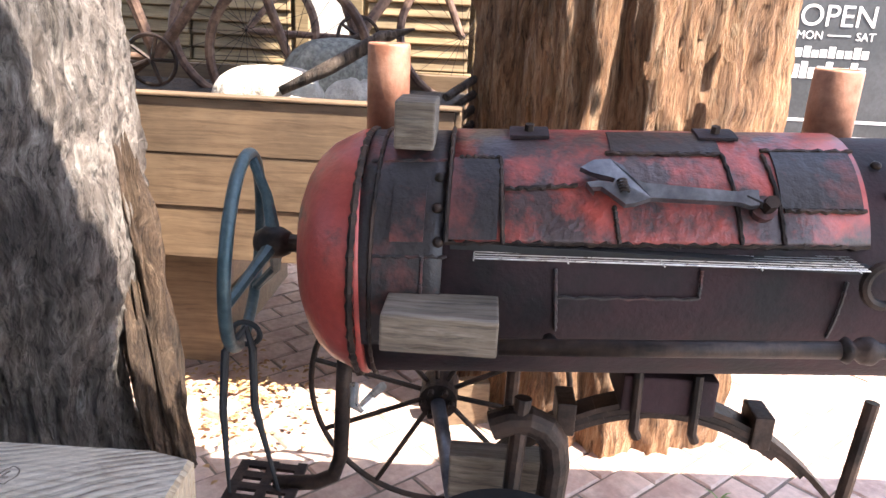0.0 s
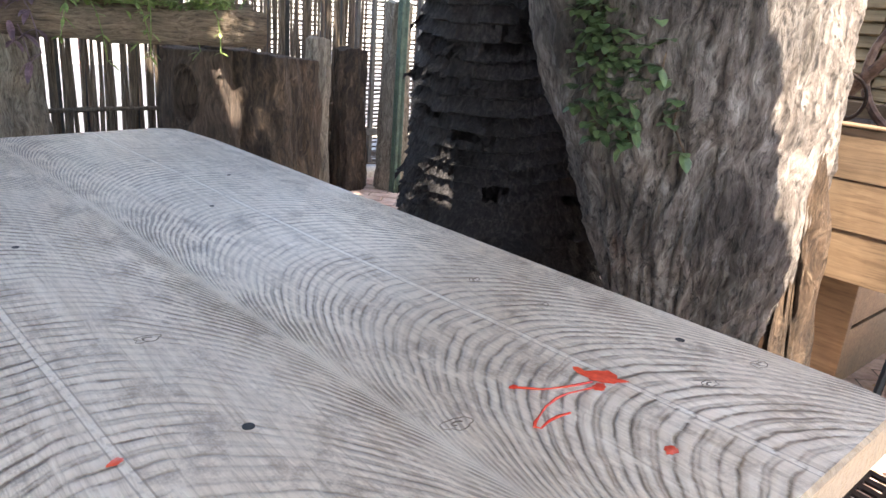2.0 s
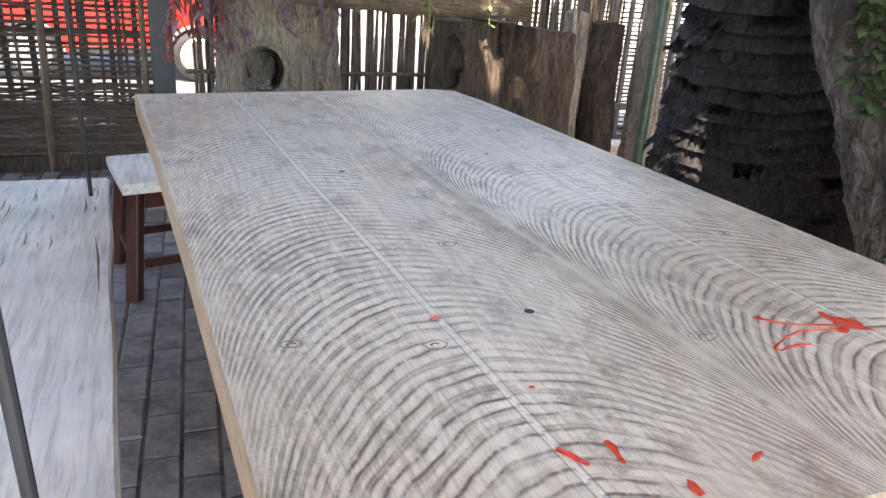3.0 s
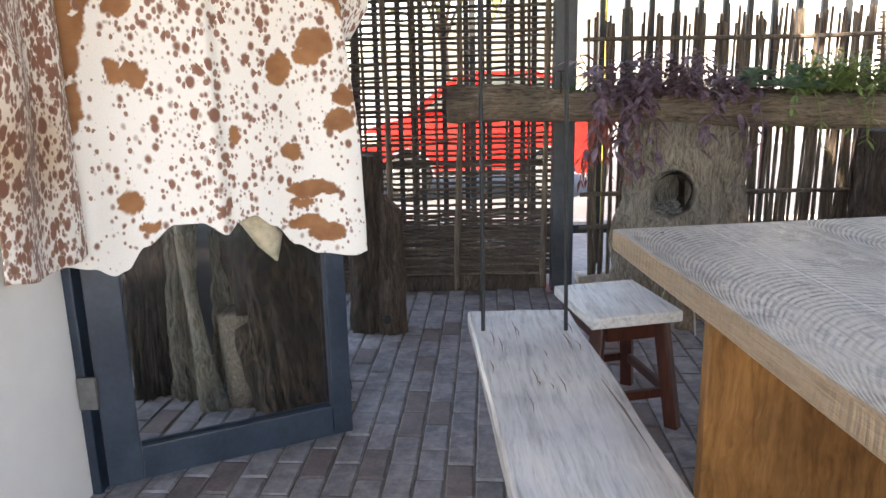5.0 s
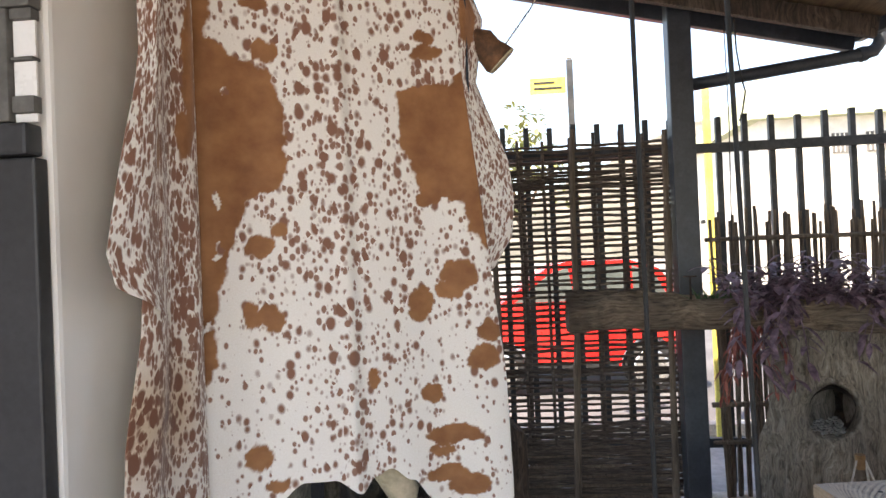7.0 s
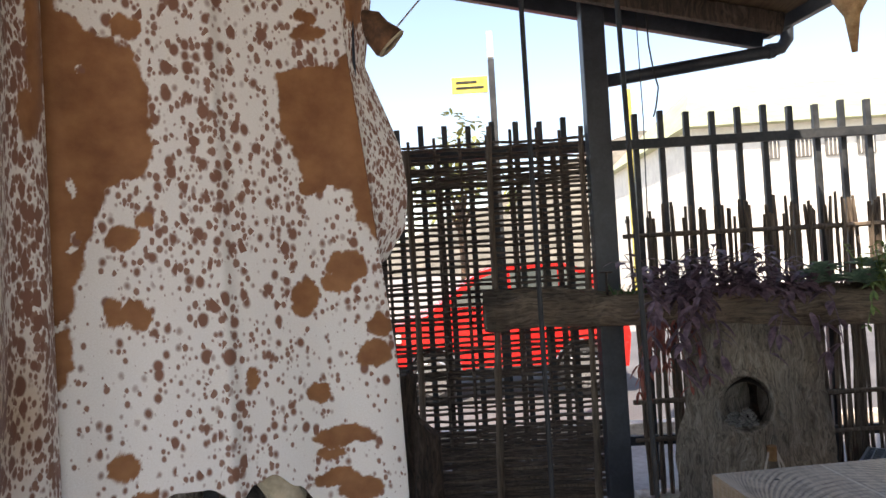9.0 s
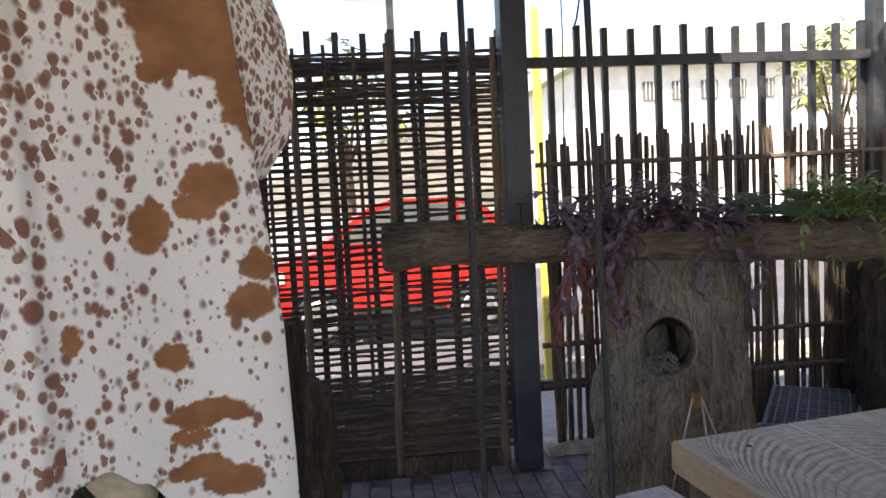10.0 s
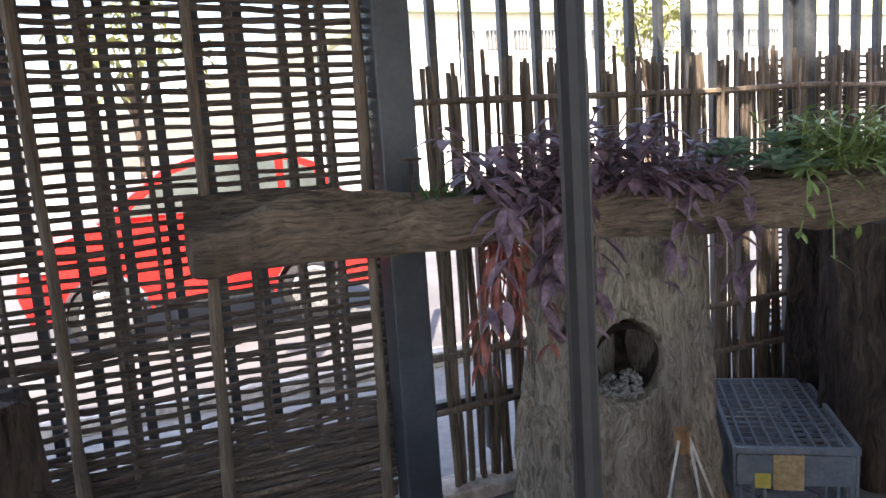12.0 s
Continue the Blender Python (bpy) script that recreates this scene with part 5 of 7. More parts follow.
def hide_place(u, z):
    low = max(0.0, min(1.0, (2.35 - z) / 1.5))
    d = 0.045 + 0.042 * low * math.cos((u - 0.44) * 15) * math.exp(-((u - 0.44) / 0.28) ** 2) + 0.020 * math.exp(-((u - 0.445) / 0.025) ** 2)
    d += 0.019 * low * math.sin(u * 22 + 1.0) + 0.010 * noise.noise(Vector((u * 5, z * 2.2, 4)))
    d -= 0.05 * max(0, 0.10 - u) * 3
    return on_door(u * 1.01 - 0.03 + 0.05 * low * (u - 0.2) , z, d)


def hide_bottom(u):
    ks = ((0.0, 0.80), (0.07, 0.785), (0.13, 0.75), (0.16, 0.76), (0.22, 0.83), (0.31, 0.90), (0.38, 0.90), (0.457, 0.855), (0.50, 0.89), (0.545, 0.905), (0.61, 0.86), (0.68, 0.785), (0.753, 0.745), (0.87, 0.73), (0.91, 0.74))
    for (a, p), (b, q) in zip(ks, ks[1:]):
        if u <= b:
            t = (u - a) / (b - a)
            t = t * t * (3 - 2 * t)
            return p + (q - p) * t
    return 0.75


def hide_density(u, z):
    d = 0.76 + 0.22 * math.exp(-((u - 0.45) / 0.05) ** 2) + 0.16 * math.exp(-((u - 0.44) / 0.16) ** 2) + 0.16 * max(0.0, min(1.0, (z - 1.35) / 0.4))
    d += 0.22 * noise.noise(Vector((u * 5, z * 4, 3))) - 0.20 * max(0.0, 1.30 - z)
    return max(0.3, min(1.02, d))


hide_sheet("front_panel", hide_place, 0.91, 0, 2.40, 230, 380, hide_bottom, PATCH, hide_density, hide)


# the near edge hangs in two layers towards the wall, the upper one bulging out
LOBE = ((1.40, 2.79), (1.45, 2.73), (1.482, 2.69), (1.554, 2.655), (1.70, 2.70), (1.872, 2.763), (2.012, 2.809), (2.156, 2.844), (2.42, 2.90))
LOWER = ((0.80, 2.70), (1.03, 2.713), (1.122, 2.729), (1.238, 2.767), (1.36, 2.80), (2.42, 2.86))
FAR_EDGE = ((1.44, 0.90), (1.486, 0.93), (1.577, 0.992), (1.707, 1.008), (1.82, 0.993), (1.93, 0.947), (2.075, 0.89), (2.28, 0.92), (2.42, 0.86))


def flap_place(u, z):
    s = u / 0.25
    y_out = along(LOWER, z)
    fold = 0.020 * math.sin(s * 8.5 + 1.0) + 0.012 * noise.noise(Vector((s * 3, z * 3, 8)))
    return Vector((-0.965 + fold * min(1.0, s * 4) + 0.03 * (1 - s), 3.06 + (y_out - 3.06) * s, z))


def lobe_place(u, z):
    s = u / 0.20
    y_out = along(LOBE, z)
    fold = 0.030 * math.sin(s * math.pi) + 0.008 * noise.noise(Vector((s * 4, z * 6, 3)))
    return Vector((-0.955 + fold, 2.885 + (y_out - 2.885) * s, z))


def flap_density(u, z):
    return 1.24 + 0.14 * noise.noise(Vector((u * 9, z * 5, 1)))


hide_sheet("near_flap", flap_place, 0.25, 0, 2.40, 70, 200, lambda u: 0.845 - 0.10 * (u / 0.25) * (1 - u / 0.25) + 0.02 * u, [(0.03, 2.05, 0.03, 0.20), (0.06, 1.86, 0.025, 0.06)], flap_density, hide, "speckled leg flap of the hide", True, lambda u, z: 0.75 * math.exp(-((z - 1.17) / 0.17) ** 2) * min(1.0, u / 0.08), 0.6)
hide_sheet("near_lobe", lobe_place, 0.20, 0, 2.40, 50, 150, lambda u: 1.40 + 0.08 * (u / 0.20) ** 2, [(0.03, 2.0, 0.03, 0.07), (0.05, 1.80, 0.02, 0.05)], flap_density, hide, "bulging speckled upper flap of the hide", True, None, 0.6)


def far_place(u, z):
    s = u / 0.2
    return on_door(DL - 0.06 + s * (along(FAR_EDGE, z) - DL + 0.06), z, 0.034 - 0.05 * s * s + 0.008 * noise.noise(Vector((s * 4, z * 6, 5))))


hide_sheet("far_flap", far_place, 0.20, 0, 2.40, 50, 150, lambda u: 1.44 + 0.04 * (u / 0.2) ** 2, [(0.10, 2.27, 0.06, 0.09)], lambda u, z: 1.08, hide, "speckled side flap of the hide", False, None, 0.7)
cp = on_door(0.955, 2.165, -0.03)
bm = bmesh.new()
leg_a, leg_b = on_door(0.88, 2.235, -0.02), on_door(0.975, 2.135, 0.01)
lathe(bm, leg_a, leg_b - leg_a, [(0.0, 0.022), (0.04, 0.040), (0.08, 0.050), (0.12, 0.052), (0.135, 0.047), (0.125, 0.038), (0.08, 0.030)], 28)
for v in bm.verts:
    v.co += Vector((0.010, 0.010, 0.012)) * noise.noise(v.co * 22)
part("rolled_leg", bm, "rolled_hide", hide, "rolled brown leg end of the hide", True)
bm = bmesh.new()
hoop(bm, leg_a + (leg_b - leg_a).normalized() * 0.132, leg_b - leg_a, 0.043, 0.006, 28, 8)
for v in bm.verts:
    v.co += Vector((0.010, 0.010, 0.012)) * noise.noise(v.co * 22)
part("rolled_rim", bm, "hide_back", hide, "pale curled edge of the hide", True)
part("under_flap", tubed([on_door(0.53, 0.93, -0.035), on_door(0.60, 0.80, -0.035), on_door(0.62, 0.72, -0.035)], [0.06, 0.05, 0.004], 10), "hide_back", hide, "pale underside of the hide", True)
part("string", tubed([cp + Vector((0.03, 0, 0.02)), cp + Vector((0.14, 0.2, 0.22)), cp + Vector((0.32, 0.5, 0.62))], 0.003, 6), "rope", hide, "thin cord tied to the hide")

# logs and driftwood behind the glass door
for x, y, r, lx, ly, z, s, mt in ((-0.49, 3.84, 0.165, -0.20, 0.05, 1.35, 61, "stump"), (-0.98, 3.86, 0.05, 0.0, 0.05, 1.3, 63, "driftwood"), (-0.83, 4.05, 0.07, 0.03, 0.02, 1.25, 64, "driftwood"), (-1.15, 3.90, 0.07, 0.04, 0.0, 1.2, 65, "log_dark"), (-0.64, 4.20, 0.10, 0.0, 0.0, 1.3, 66, "log_dark")):
    solo("old_log", trunk(x, y, 0.0, z, lambda t, a, r=r: r * (1.1 - 0.25 * t) * (1 + 0.15 * math.sin(2 * a)), lean=(lx, ly), n=72, m=80, ridge=0.035, freq=5, seed=s, fine=0.02), mt, "weathered old log standing behind the glass door", "log", "logs behind the door", smooth=True)
solo("driftwood_branch", tubed([(-0.86, 3.72, 0.0), (-0.88, 3.74, 0.3), (-0.93, 3.78, 0.7), (-0.95, 3.82, 1.1)], [0.032, 0.026, 0.024, 0.02], 10, rough=0.5), "driftwood", "bleached grey driftwood branch leaning behind the door", "branch", smooth=True)
solo("driftwood_branch", tubed([(-0.80, 3.74, 0.0), (-0.85, 3.74, 0.2), (-0.89, 3.76, 0.45)], [0.028, 0.024, 0.015], 10, rough=0.5), "driftwood", "short bleached driftwood branch behind the door", "branch", smooth=True)
solo("concrete_pot", trunk(-0.72, 3.80, 0.0, 0.42, lambda t, a: 0.075 + 0.02 * t, n=40, m=20, ridge=0.004, freq=3, seed=5, fine=0.003), "block", "small grey tapered pot among the logs", "pot", smooth=True)

# hanging gourd and its cord, loose cord at the rain pipe
go = thing("hanging_gourd", "dry brown gourd with a long neck hanging from the eave", "gourd")
bm = bmesh.new()
lathe(bm, (1.27, 3.52, 2.02), (0, 0, 1), [(0.0, 0.008), (0.05, 0.014), (0.11, 0.022), (0.16, 0.05), (0.21, 0.066), (0.26, 0.058), (0.30, 0.02)], 24)
part("shell", bm, "dry_leaf", go, "", True)
part("cord", tubed([(1.27, 3.52, 2.31), (1.27, 3.52, roof_z(1.27))], 0.003, 5), "rope", go)
solo("loose_cord", tubed([(1.15, 5.30, 2.84), (1.155, 5.30, 2.6), (1.17, 5.29, 2.45), (1.19, 5.29, 2.36), (1.17, 5.29, 2.25), (1.155, 5.30, 2.20)], 0.0045, 6), "rubber", "thin black cord hanging from the verge", "cord")
solo("loose_cord", tubed([(1.10, 5.32, 2.83), (1.105, 5.32, 2.2), (1.09, 5.32, 1.55)], 0.003, 6), "rubber", "long thin black cord hanging from the verge", "cord")

# ---- courtyard: trees, planter, sign ----
T1 = thing("old_tree", "thick grey weathered tree trunk with ivy", "tree")


def tree_girth(t, a):
    z = 7.0 * t
    r = along(((0.0, 0.27), (0.12, 0.225), (0.35, 0.215), (0.70, 0.34), (1.07, 0.415), (1.40, 0.455), (2.0, 0.44), (7.0, 0.36)), z)
    return r + along(((0.0, 0.0), (0.35, 0.0), (0.70, 0.045), (1.07, 0.14), (1.40, 0.205), (7.0, 0.55)), z) * math.sin(a) + 0.012 * math.sin(3 * a + 2) + 0.010 * math.sin(5 * a)


def gnarl(z, a):
    """Twisted folds, sharp furrows and small pits of old bark."""
    tw = a + 0.22 * math.sin(z * 2.3 + 1) + 0.35 * noise.noise(Vector((math.cos(a) * 1.5, math.sin(a) * 1.5, z * 1.2)))
    c, s_ = math.cos(tw), math.sin(tw)
    r = 0.030 * (0.5 - abs(noise.noise(Vector((c * 3.2, s_ * 3.2, z * 1.5 + 4)))) * 1.6)
    r += 0.022 * (0.5 - abs(noise.noise(Vector((c * 7.5, s_ * 7.5, z * 5.0)))) * 1.7)
    r += 0.011 * (0.5 - abs(noise.noise(Vector((c * 17, s_ * 17, z * 17)))) * 1.7)
    return r - 0.05 * max(0.0, noise.noise(Vector((c * 5, s_ * 5, z * 6 + 9))) - 0.42)


part("trunk", trunk(3.095, 1.925, 0.0, 7.0, tree_girth, lean=(-0.06, 0.0), n=300, m=460, ridge=0.03, freq=4, seed=71, fine=0.012, ring=gnarl, low=1.8), "bark_grey", T1, "", True)
part("bark_slab", trunk(3.185, 1.595, 0.0, 3.2, lambda t, a: 0.044 + 0.03 * (1 - t) ** 4 + 0.022 * math.sin(t * 21 + 2 * a), lean=(0.06, 0.36), n=100, m=220, ridge=0.032, freq=4, seed=75, squash=(1.0, 0.8), fine=0.022), "bark_slab", T1, "split dark brown bark slab at the trunk's edge", True)
part("limb", tubed([(3.10, 2.25, 2.2), (3.25, 2.32, 2.6), (3.55, 2.40, 3.1), (3.85, 2.45, 3.8), (4.0, 2.5, 4.8)], [0.26, 0.24, 0.22, 0.19, 0.14], 20, rough=0.5), "bark_grey", T1, "", True)
# limb and crown added out of view to dapple palm, stump and sticks with shade
part("limb", tubed([(3.08, 2.35, 2.9), (2.85, 2.25, 3.7), (2.4, 1.95, 4.4), (1.9, 1.6, 4.9), (1.5, 1.3, 5.2)], [0.22, 0.17, 0.12, 0.08, 0.04], 14, rough=0.5), "bark_grey", T1, "", True)
rnd = random.Random(29)
bm = bmesh.new()
for k in range(130):
    while True:
        q = Vector((rnd.uniform(-1, 1), rnd.uniform(-1, 1), rnd.uniform(-1, 1)))
        if q.length < 1:
            break
    c = Vector((1.80 + 1.0 * q.x, 2.15 + 1.7 * q.y, 5.05 + 0.5 * q.z))
    for i in range(16):
        d = Vector((rnd.uniform(-1, 1), rnd.uniform(-1, 1), rnd.uniform(-0.6, 0.6)))
        leaf(bm, c + d * 0.12, d, rnd.uniform(0.09, 0.15), rnd.uniform(0.05, 0.075), 0.3, 0.2)
part("crown", bm, "leaf_ivy", T1, "leafy crown out of view, placed to shade the palm and stump")["kind"] = "stuff"
rnd = random.Random(21)
iv = thing("ivy", "small bright ivy leaves growing on the trunk", "ivy")
bl_, bs = bmesh.new(), bmesh.new()
for k in range(15):
    z, s = rnd.uniform(1.22, 1.65), rnd.uniform(-0.45, 0.12)
    pts = []
    for i in range(8):
        r = 0.47 if z > 1.2 else 0.44
        mid = 2.06 + 0.19 * (z - 1.0)
        q = Vector((3.085 - r * math.sqrt(1 - s * s), mid + r * s, z))
        pts.append(q)
        for j in range(4):
            a = rnd.uniform(0, 6.28)
            leaf(bl_, q + Vector((-0.015, 0, 0)), (-0.6 + 0.6 * math.cos(a), 0.7 * math.sin(a), rnd.uniform(-0.5, 0.4)), rnd.uniform(0.025, 0.05), rnd.uniform(0.025, 0.045), 0.3, 0.2)
        z -= rnd.uniform(0.03, 0.07)
        s = max(-0.62, min(0.30, s + rnd.uniform(-0.09, 0.09)))
        if z < 0.98:
            break
    if len(pts) > 1:
        tube(bs, pts, 0.003, 5)
part("foliage", bl_, "leaf_ivy", iv)["kind"] = "stuff"
part("stem", bs, "bark_slab", iv)["kind"] = "stuff"


def palm_ring(z, a):
    k = z / 0.072 + 0.35 * math.sin(2 * a + 1) + 0.25 * noise.noise(Vector((math.cos(a) * 2, math.sin(a) * 2, z * 3)))
    f = k - math.floor(k)
    return 0.055 * (1 - f) ** 1.5 * (0.65 + 0.5 * noise.noise(Vector((math.cos(a) * 6, math.sin(a) * 6, math.floor(k) * 1.7))))


pt_ = thing("palm_tree", "dark palm trunk with overlapping ragged rings", "palm tree")
part("trunk", trunk(3.42, 3.18, 0.0, 3.6, lambda t, a: 0.40 - 0.10 * t + 0.14 * (1 - t) ** 5, lean=(-0.05, 0.1), n=180, m=420, ridge=0.02, freq=5, seed=81, ring=palm_ring), "palm", pt_)
rnd = random.Random(63)
bases = []
for k in range(6):
    bm = bmesh.new()
    L, w = rnd.uniform(0.07, 0.11), rnd.uniform(0.12, 0.20)
    rows = []
    for i in range(4):
        rows.append([bm.verts.new((0.02 + L * i / 3 * (0.8 + 0.35 * noise.noise(Vector((j * 1.3, k * 3.0, 1)))), w * (j / 6 - 0.5) * (1 - 0.25 * i / 3), -0.05 * (i / 3) ** 2 + 0.025 * noise.noise(Vector((i * 0.7, j * 0.9, k * 5))) - 0.02 * (j / 3 - 1) ** 2)) for j in range(7)])
    for p, q in zip(rows, rows[1:]):
        for j in range(6):
            bm.faces.new((p[j], q[j], q[j + 1], p[j + 1]))
    bmesh.ops.solidify(bm, geom=list(bm.faces), thickness=0.008)
    me = bpy.data.meshes.new("leaf_base")
    bm.to_mesh(me)
    bm.free()
    me.materials.append(M["palm"])
    bases.append(me)
for k in range(120):
    z = 0.25 + 1.9 * k / 120 + rnd.uniform(-0.03, 0.03)
    a = radians(rnd.uniform(125, 305))
    r = 0.405 - 0.03 * z + 0.10 * (1 - z / 3.6) ** 5
    o = new("leaf_base", rnd.choice(bases))
    o.parent = pt_
    o.location = (3.42 - 0.014 * z + (r - 0.035) * math.cos(a), 3.18 + 0.028 * z + (r - 0.035) * math.sin(a), z)
    o.rotation_euler = (rnd.uniform(-0.15, 0.15), rnd.uniform(-0.1, 0.35), a)
# fronds added out of view, to throw dappled shade on the stump
fronds = []
for k in range(3):
    bm = bmesh.new()
    L = (1.9, 1.7, 2.05)[k]
    spine = [Vector((L * (t - 0.12 * t * t), 0, 0.55 * math.sin(t * 2.0) - 0.75 * t ** 2.4)) for t in [i / 15 for i in range(16)]]
    tube(bm, spine, [0.022 - 0.018 * i / 15 for i in range(16)], 5)
    for i in range(2, 64):
        t = i / 64
        p = spine[int(t * 15)].lerp(spine[min(15, int(t * 15) + 1)], t * 15 - int(t * 15))
        for sgn in (-1, 1):
            leaf(bm, p, (0.75, sgn * 0.9, 0.25), 0.46 * math.sin(math.pi * (0.18 + 0.78 * t)) + 0.05, 0.040, 0.35, 0.4)
    me = bpy.data.meshes.new("frond")
    bm.to_mesh(me)
    bm.free()
    me.materials.append(M["leaf_green"])
    fronds.append(me)
for k in range(13):
    o = new("frond", fronds[k % 3])
    o.parent = pt_
    o.location = (3.37, 3.28, 3.62 + 0.02 * (k % 5))
    o.rotation_euler = (0, rnd.uniform(-0.55, 0.15), 2.4 * k + rnd.uniform(-0.2, 0.2))


def flakes(z, a):
    c, s_ = math.cos(a), math.sin(a)
    r = 0.020 * (0.5 - abs(noise.noise(Vector((c * 9, s_ * 9, z * 1.4 + 2)))) * 1.8)
    return r + 0.014 * (0.5 - abs(noise.noise(Vector((c * 26, s_ * 26, z * 8)))) * 1.7)


T2 = thing("bare_tree", "broad reddish-brown tree trunk without bark", "tree")
part("trunk", trunk(3.86, 0.30, 0.0, 6.5, lambda t, a: 0.455 + 0.03 * math.sin(2 * a + 0.7) + 0.03 * math.sin(5 * a) + 0.04 * t - 0.07 * math.exp(-(((a - 3.0 + math.pi) % (2 * math.pi) - math.pi) / 0.10) ** 2), n=220, m=360, ridge=0.026, freq=6, seed=91, fine=0.02, ring=flakes, low=1.6), "bark_red", T2, "", True)
rnd = random.Random(44)
for k in range(14):
    a, z = radians(rnd.uniform(165, 262)), rnd.uniform(0.7, 1.75)
    w, h = rnd.uniform(0.02, 0.05), rnd.uniform(0.05, 0.14)
    bm = bmesh.new()
    grid = []
    for i in range(5):
        row = []
        for j in range(4):
            aa = a + w * (j / 3 - 0.5) * 2 * (1 - 0.4 * abs(i / 4 - 0.5)) + 0.02 * noise.noise(Vector((i * 0.9, j * 0.9, k)))
            rr = 0.492 + 0.016 * (i / 4) ** 2 + 0.01 * noise.noise(Vector((i, j, k * 2)))
            row.append(bm.verts.new((3.86 + rr * math.cos(aa), 0.30 + rr * math.sin(aa), z + h * (0.5 - i / 4))))
        grid.append(row)
    for p, q in zip(grid, grid[1:]):
        for j in range(3):
            bm.faces.new((p[j], q[j], q[j + 1], p[j + 1]))
    ext = bmesh.ops.solidify(bm, geom=list(bm.faces), thickness=0.006)
    part("bark_flake", bm, "bark_red", T2)

tr = thing("plank_planter", "long raised planter of warm brown horizontal planks", "planter")
for z0, z1, dx in ((0.8835, 1.05, 0.0), (0.7155, 0.8825, 0.003), (0.545, 0.7145, 0.008)):
    part("plank", boxed(3.50 + dx, 3.545 + dx, 0.82, 2.55, z0, z1, bevel=0.0025), "plank", tr)
part("plank", boxed(3.50, 3.70, 0.80, 0.818, 0.55, 1.045, bevel=0.004), "plank", tr)
part("back_plank", boxed(4.75, 4.80, 0.82, 2.55, 0.545, 1.05, bevel=0.005), "plank", tr)
part("cap_rail", boxed(3.49, 3.56, 0.80, 2.56, 1.053, 1.062, bevel=0.003), "plank", tr)
part("soil", boxed(3.57, 4.74, 0.83, 2.54, 0.55, 0.98), "soil", tr, "dark soil")
lb = thing("plank_box", "low plank box standing under the planter", "box")
part("front", boxed(3.78, 3.82, 1.66, 2.6, 0.03, 0.53, bevel=0.005), "plank", lb)
for z in (0.04, 0.29):
    part("side", boxed(3.823, 4.7, 1.665, 1.70, z, z + 0.235, bevel=0.005), "plank", lb)

# old bicycles on the planter
def bicycle(c, yaw, tilt, label, s=1.0):
    ob = thing("old_bicycle", label, "bicycle", "old bicycles")
    R = Matrix.Translation(c) @ Matrix.Rotation(yaw, 4, "Z") @ Matrix.Rotation(tilt, 4, "X") @ Matrix.Scale(s, 4)

    def P(x, z, y=0.0):
        return R @ Vector((x, y, z))

    ax = (R.to_3x3() @ Vector((0, 1, 0))).normalized()
    for x in (-0.50, 0.52):
        bm = bmesh.new()
        hoop(bm, P(x, 0.32), ax, 0.31 * s, 0.019, 48, 8)
        w = part("wheel", bm, "old_rust", ob, "rusty wheel without air")
        bm = bmesh.new()
        for k in range(20):
            a = 2 * math.pi * k / 20
            tube(bm, [P(x, 0.32, 0.02 * (-1) ** k), P(x + 0.30 * math.cos(a), 0.32 + 0.30 * math.sin(a))], 0.0016, 4)
        part("spokes", bm, "dark_iron", w)
    for nm, pts, r in (("frame", [P(0, 0.30), P(-0.16, 0.82)], 0.022), ("frame", [P(0, 0.30), P(0.36, 0.76)], 0.024), ("frame", [P(-0.13, 0.72), P(0.36, 0.78)], 0.022), ("frame", [P(-0.50, 0.32), P(0, 0.30)], 0.015), ("frame", [P(-0.50, 0.32), P(-0.13, 0.74)], 0.014), ("fork", [P(0.36, 0.80), P(0.44, 0.55), P(0.52, 0.32)], 0.018), ("handlebar", [P(0.32, 0.90, -0.25), P(0.38, 0.88, -0.12), P(0.36, 0.86), P(0.38, 0.88, 0.12), P(0.32, 0.90, 0.25)], 0.011)):
        part(nm, tubed(pts, r, 10), "old_rust", ob)
    bm = bmesh.new()
    hoop(bm, P(0, 0.30, -0.05), ax, 0.095 * s, 0.008, 30, 6)
    for k in range(5):
        a = 2 * math.pi * k / 5
        tube(bm, [P(0, 0.30, -0.05), P(0.092 * math.cos(a), 0.30 + 0.092 * math.sin(a), -0.05)], 0.008, 6)
    part("chainring", bm, "dark_iron", ob)
    part("crank", tubed([P(0, 0.30, -0.07), P(-0.15, 0.24, -0.07)], 0.012, 8), "dark_iron", ob)
    part("pedal", tubed([P(-0.15, 0.24, -0.06), P(-0.15, 0.24, -0.16)], 0.022, 8), "dark_iron", ob)
    part("saddle", tubed([P(-0.28, 0.86), P(-0.16, 0.88), P(0.0, 0.86)], [0.06, 0.045, 0.02], 12), "rust_pipe", ob, "worn brown leather saddle", True)
    return ob


bicycle((4.22, 2.02, 0.81), math.radians(-88), math.radians(6), "rusty old bicycle lying on the planter soil")
bicycle((4.62, 1.30, 0.92), math.radians(-70), math.radians(-14), "pale rusty old bicycle leaning over the planter", 0.95)
solo("rock", trunk(3.85, 1.47, 0.98, 1.13, lambda t, a: 0.16 * (1 - t ** 3) ** 0.5 + 0.01, n=50, m=24, ridge=0.03, freq=3, seed=12, squash=(0.8, 1.2)), "stone", "pale sandy rock on the planter soil", "rock", smooth=True)
solo("rock", trunk(4.0, 1.20, 0.98, 1.10, lambda t, a: 0.14 * (1 - t ** 3) ** 0.5 + 0.01, n=50, m=24, ridge=0.03, freq=3, seed=16), "stone", "pale rock beside the sacking", "rock", smooth=True)
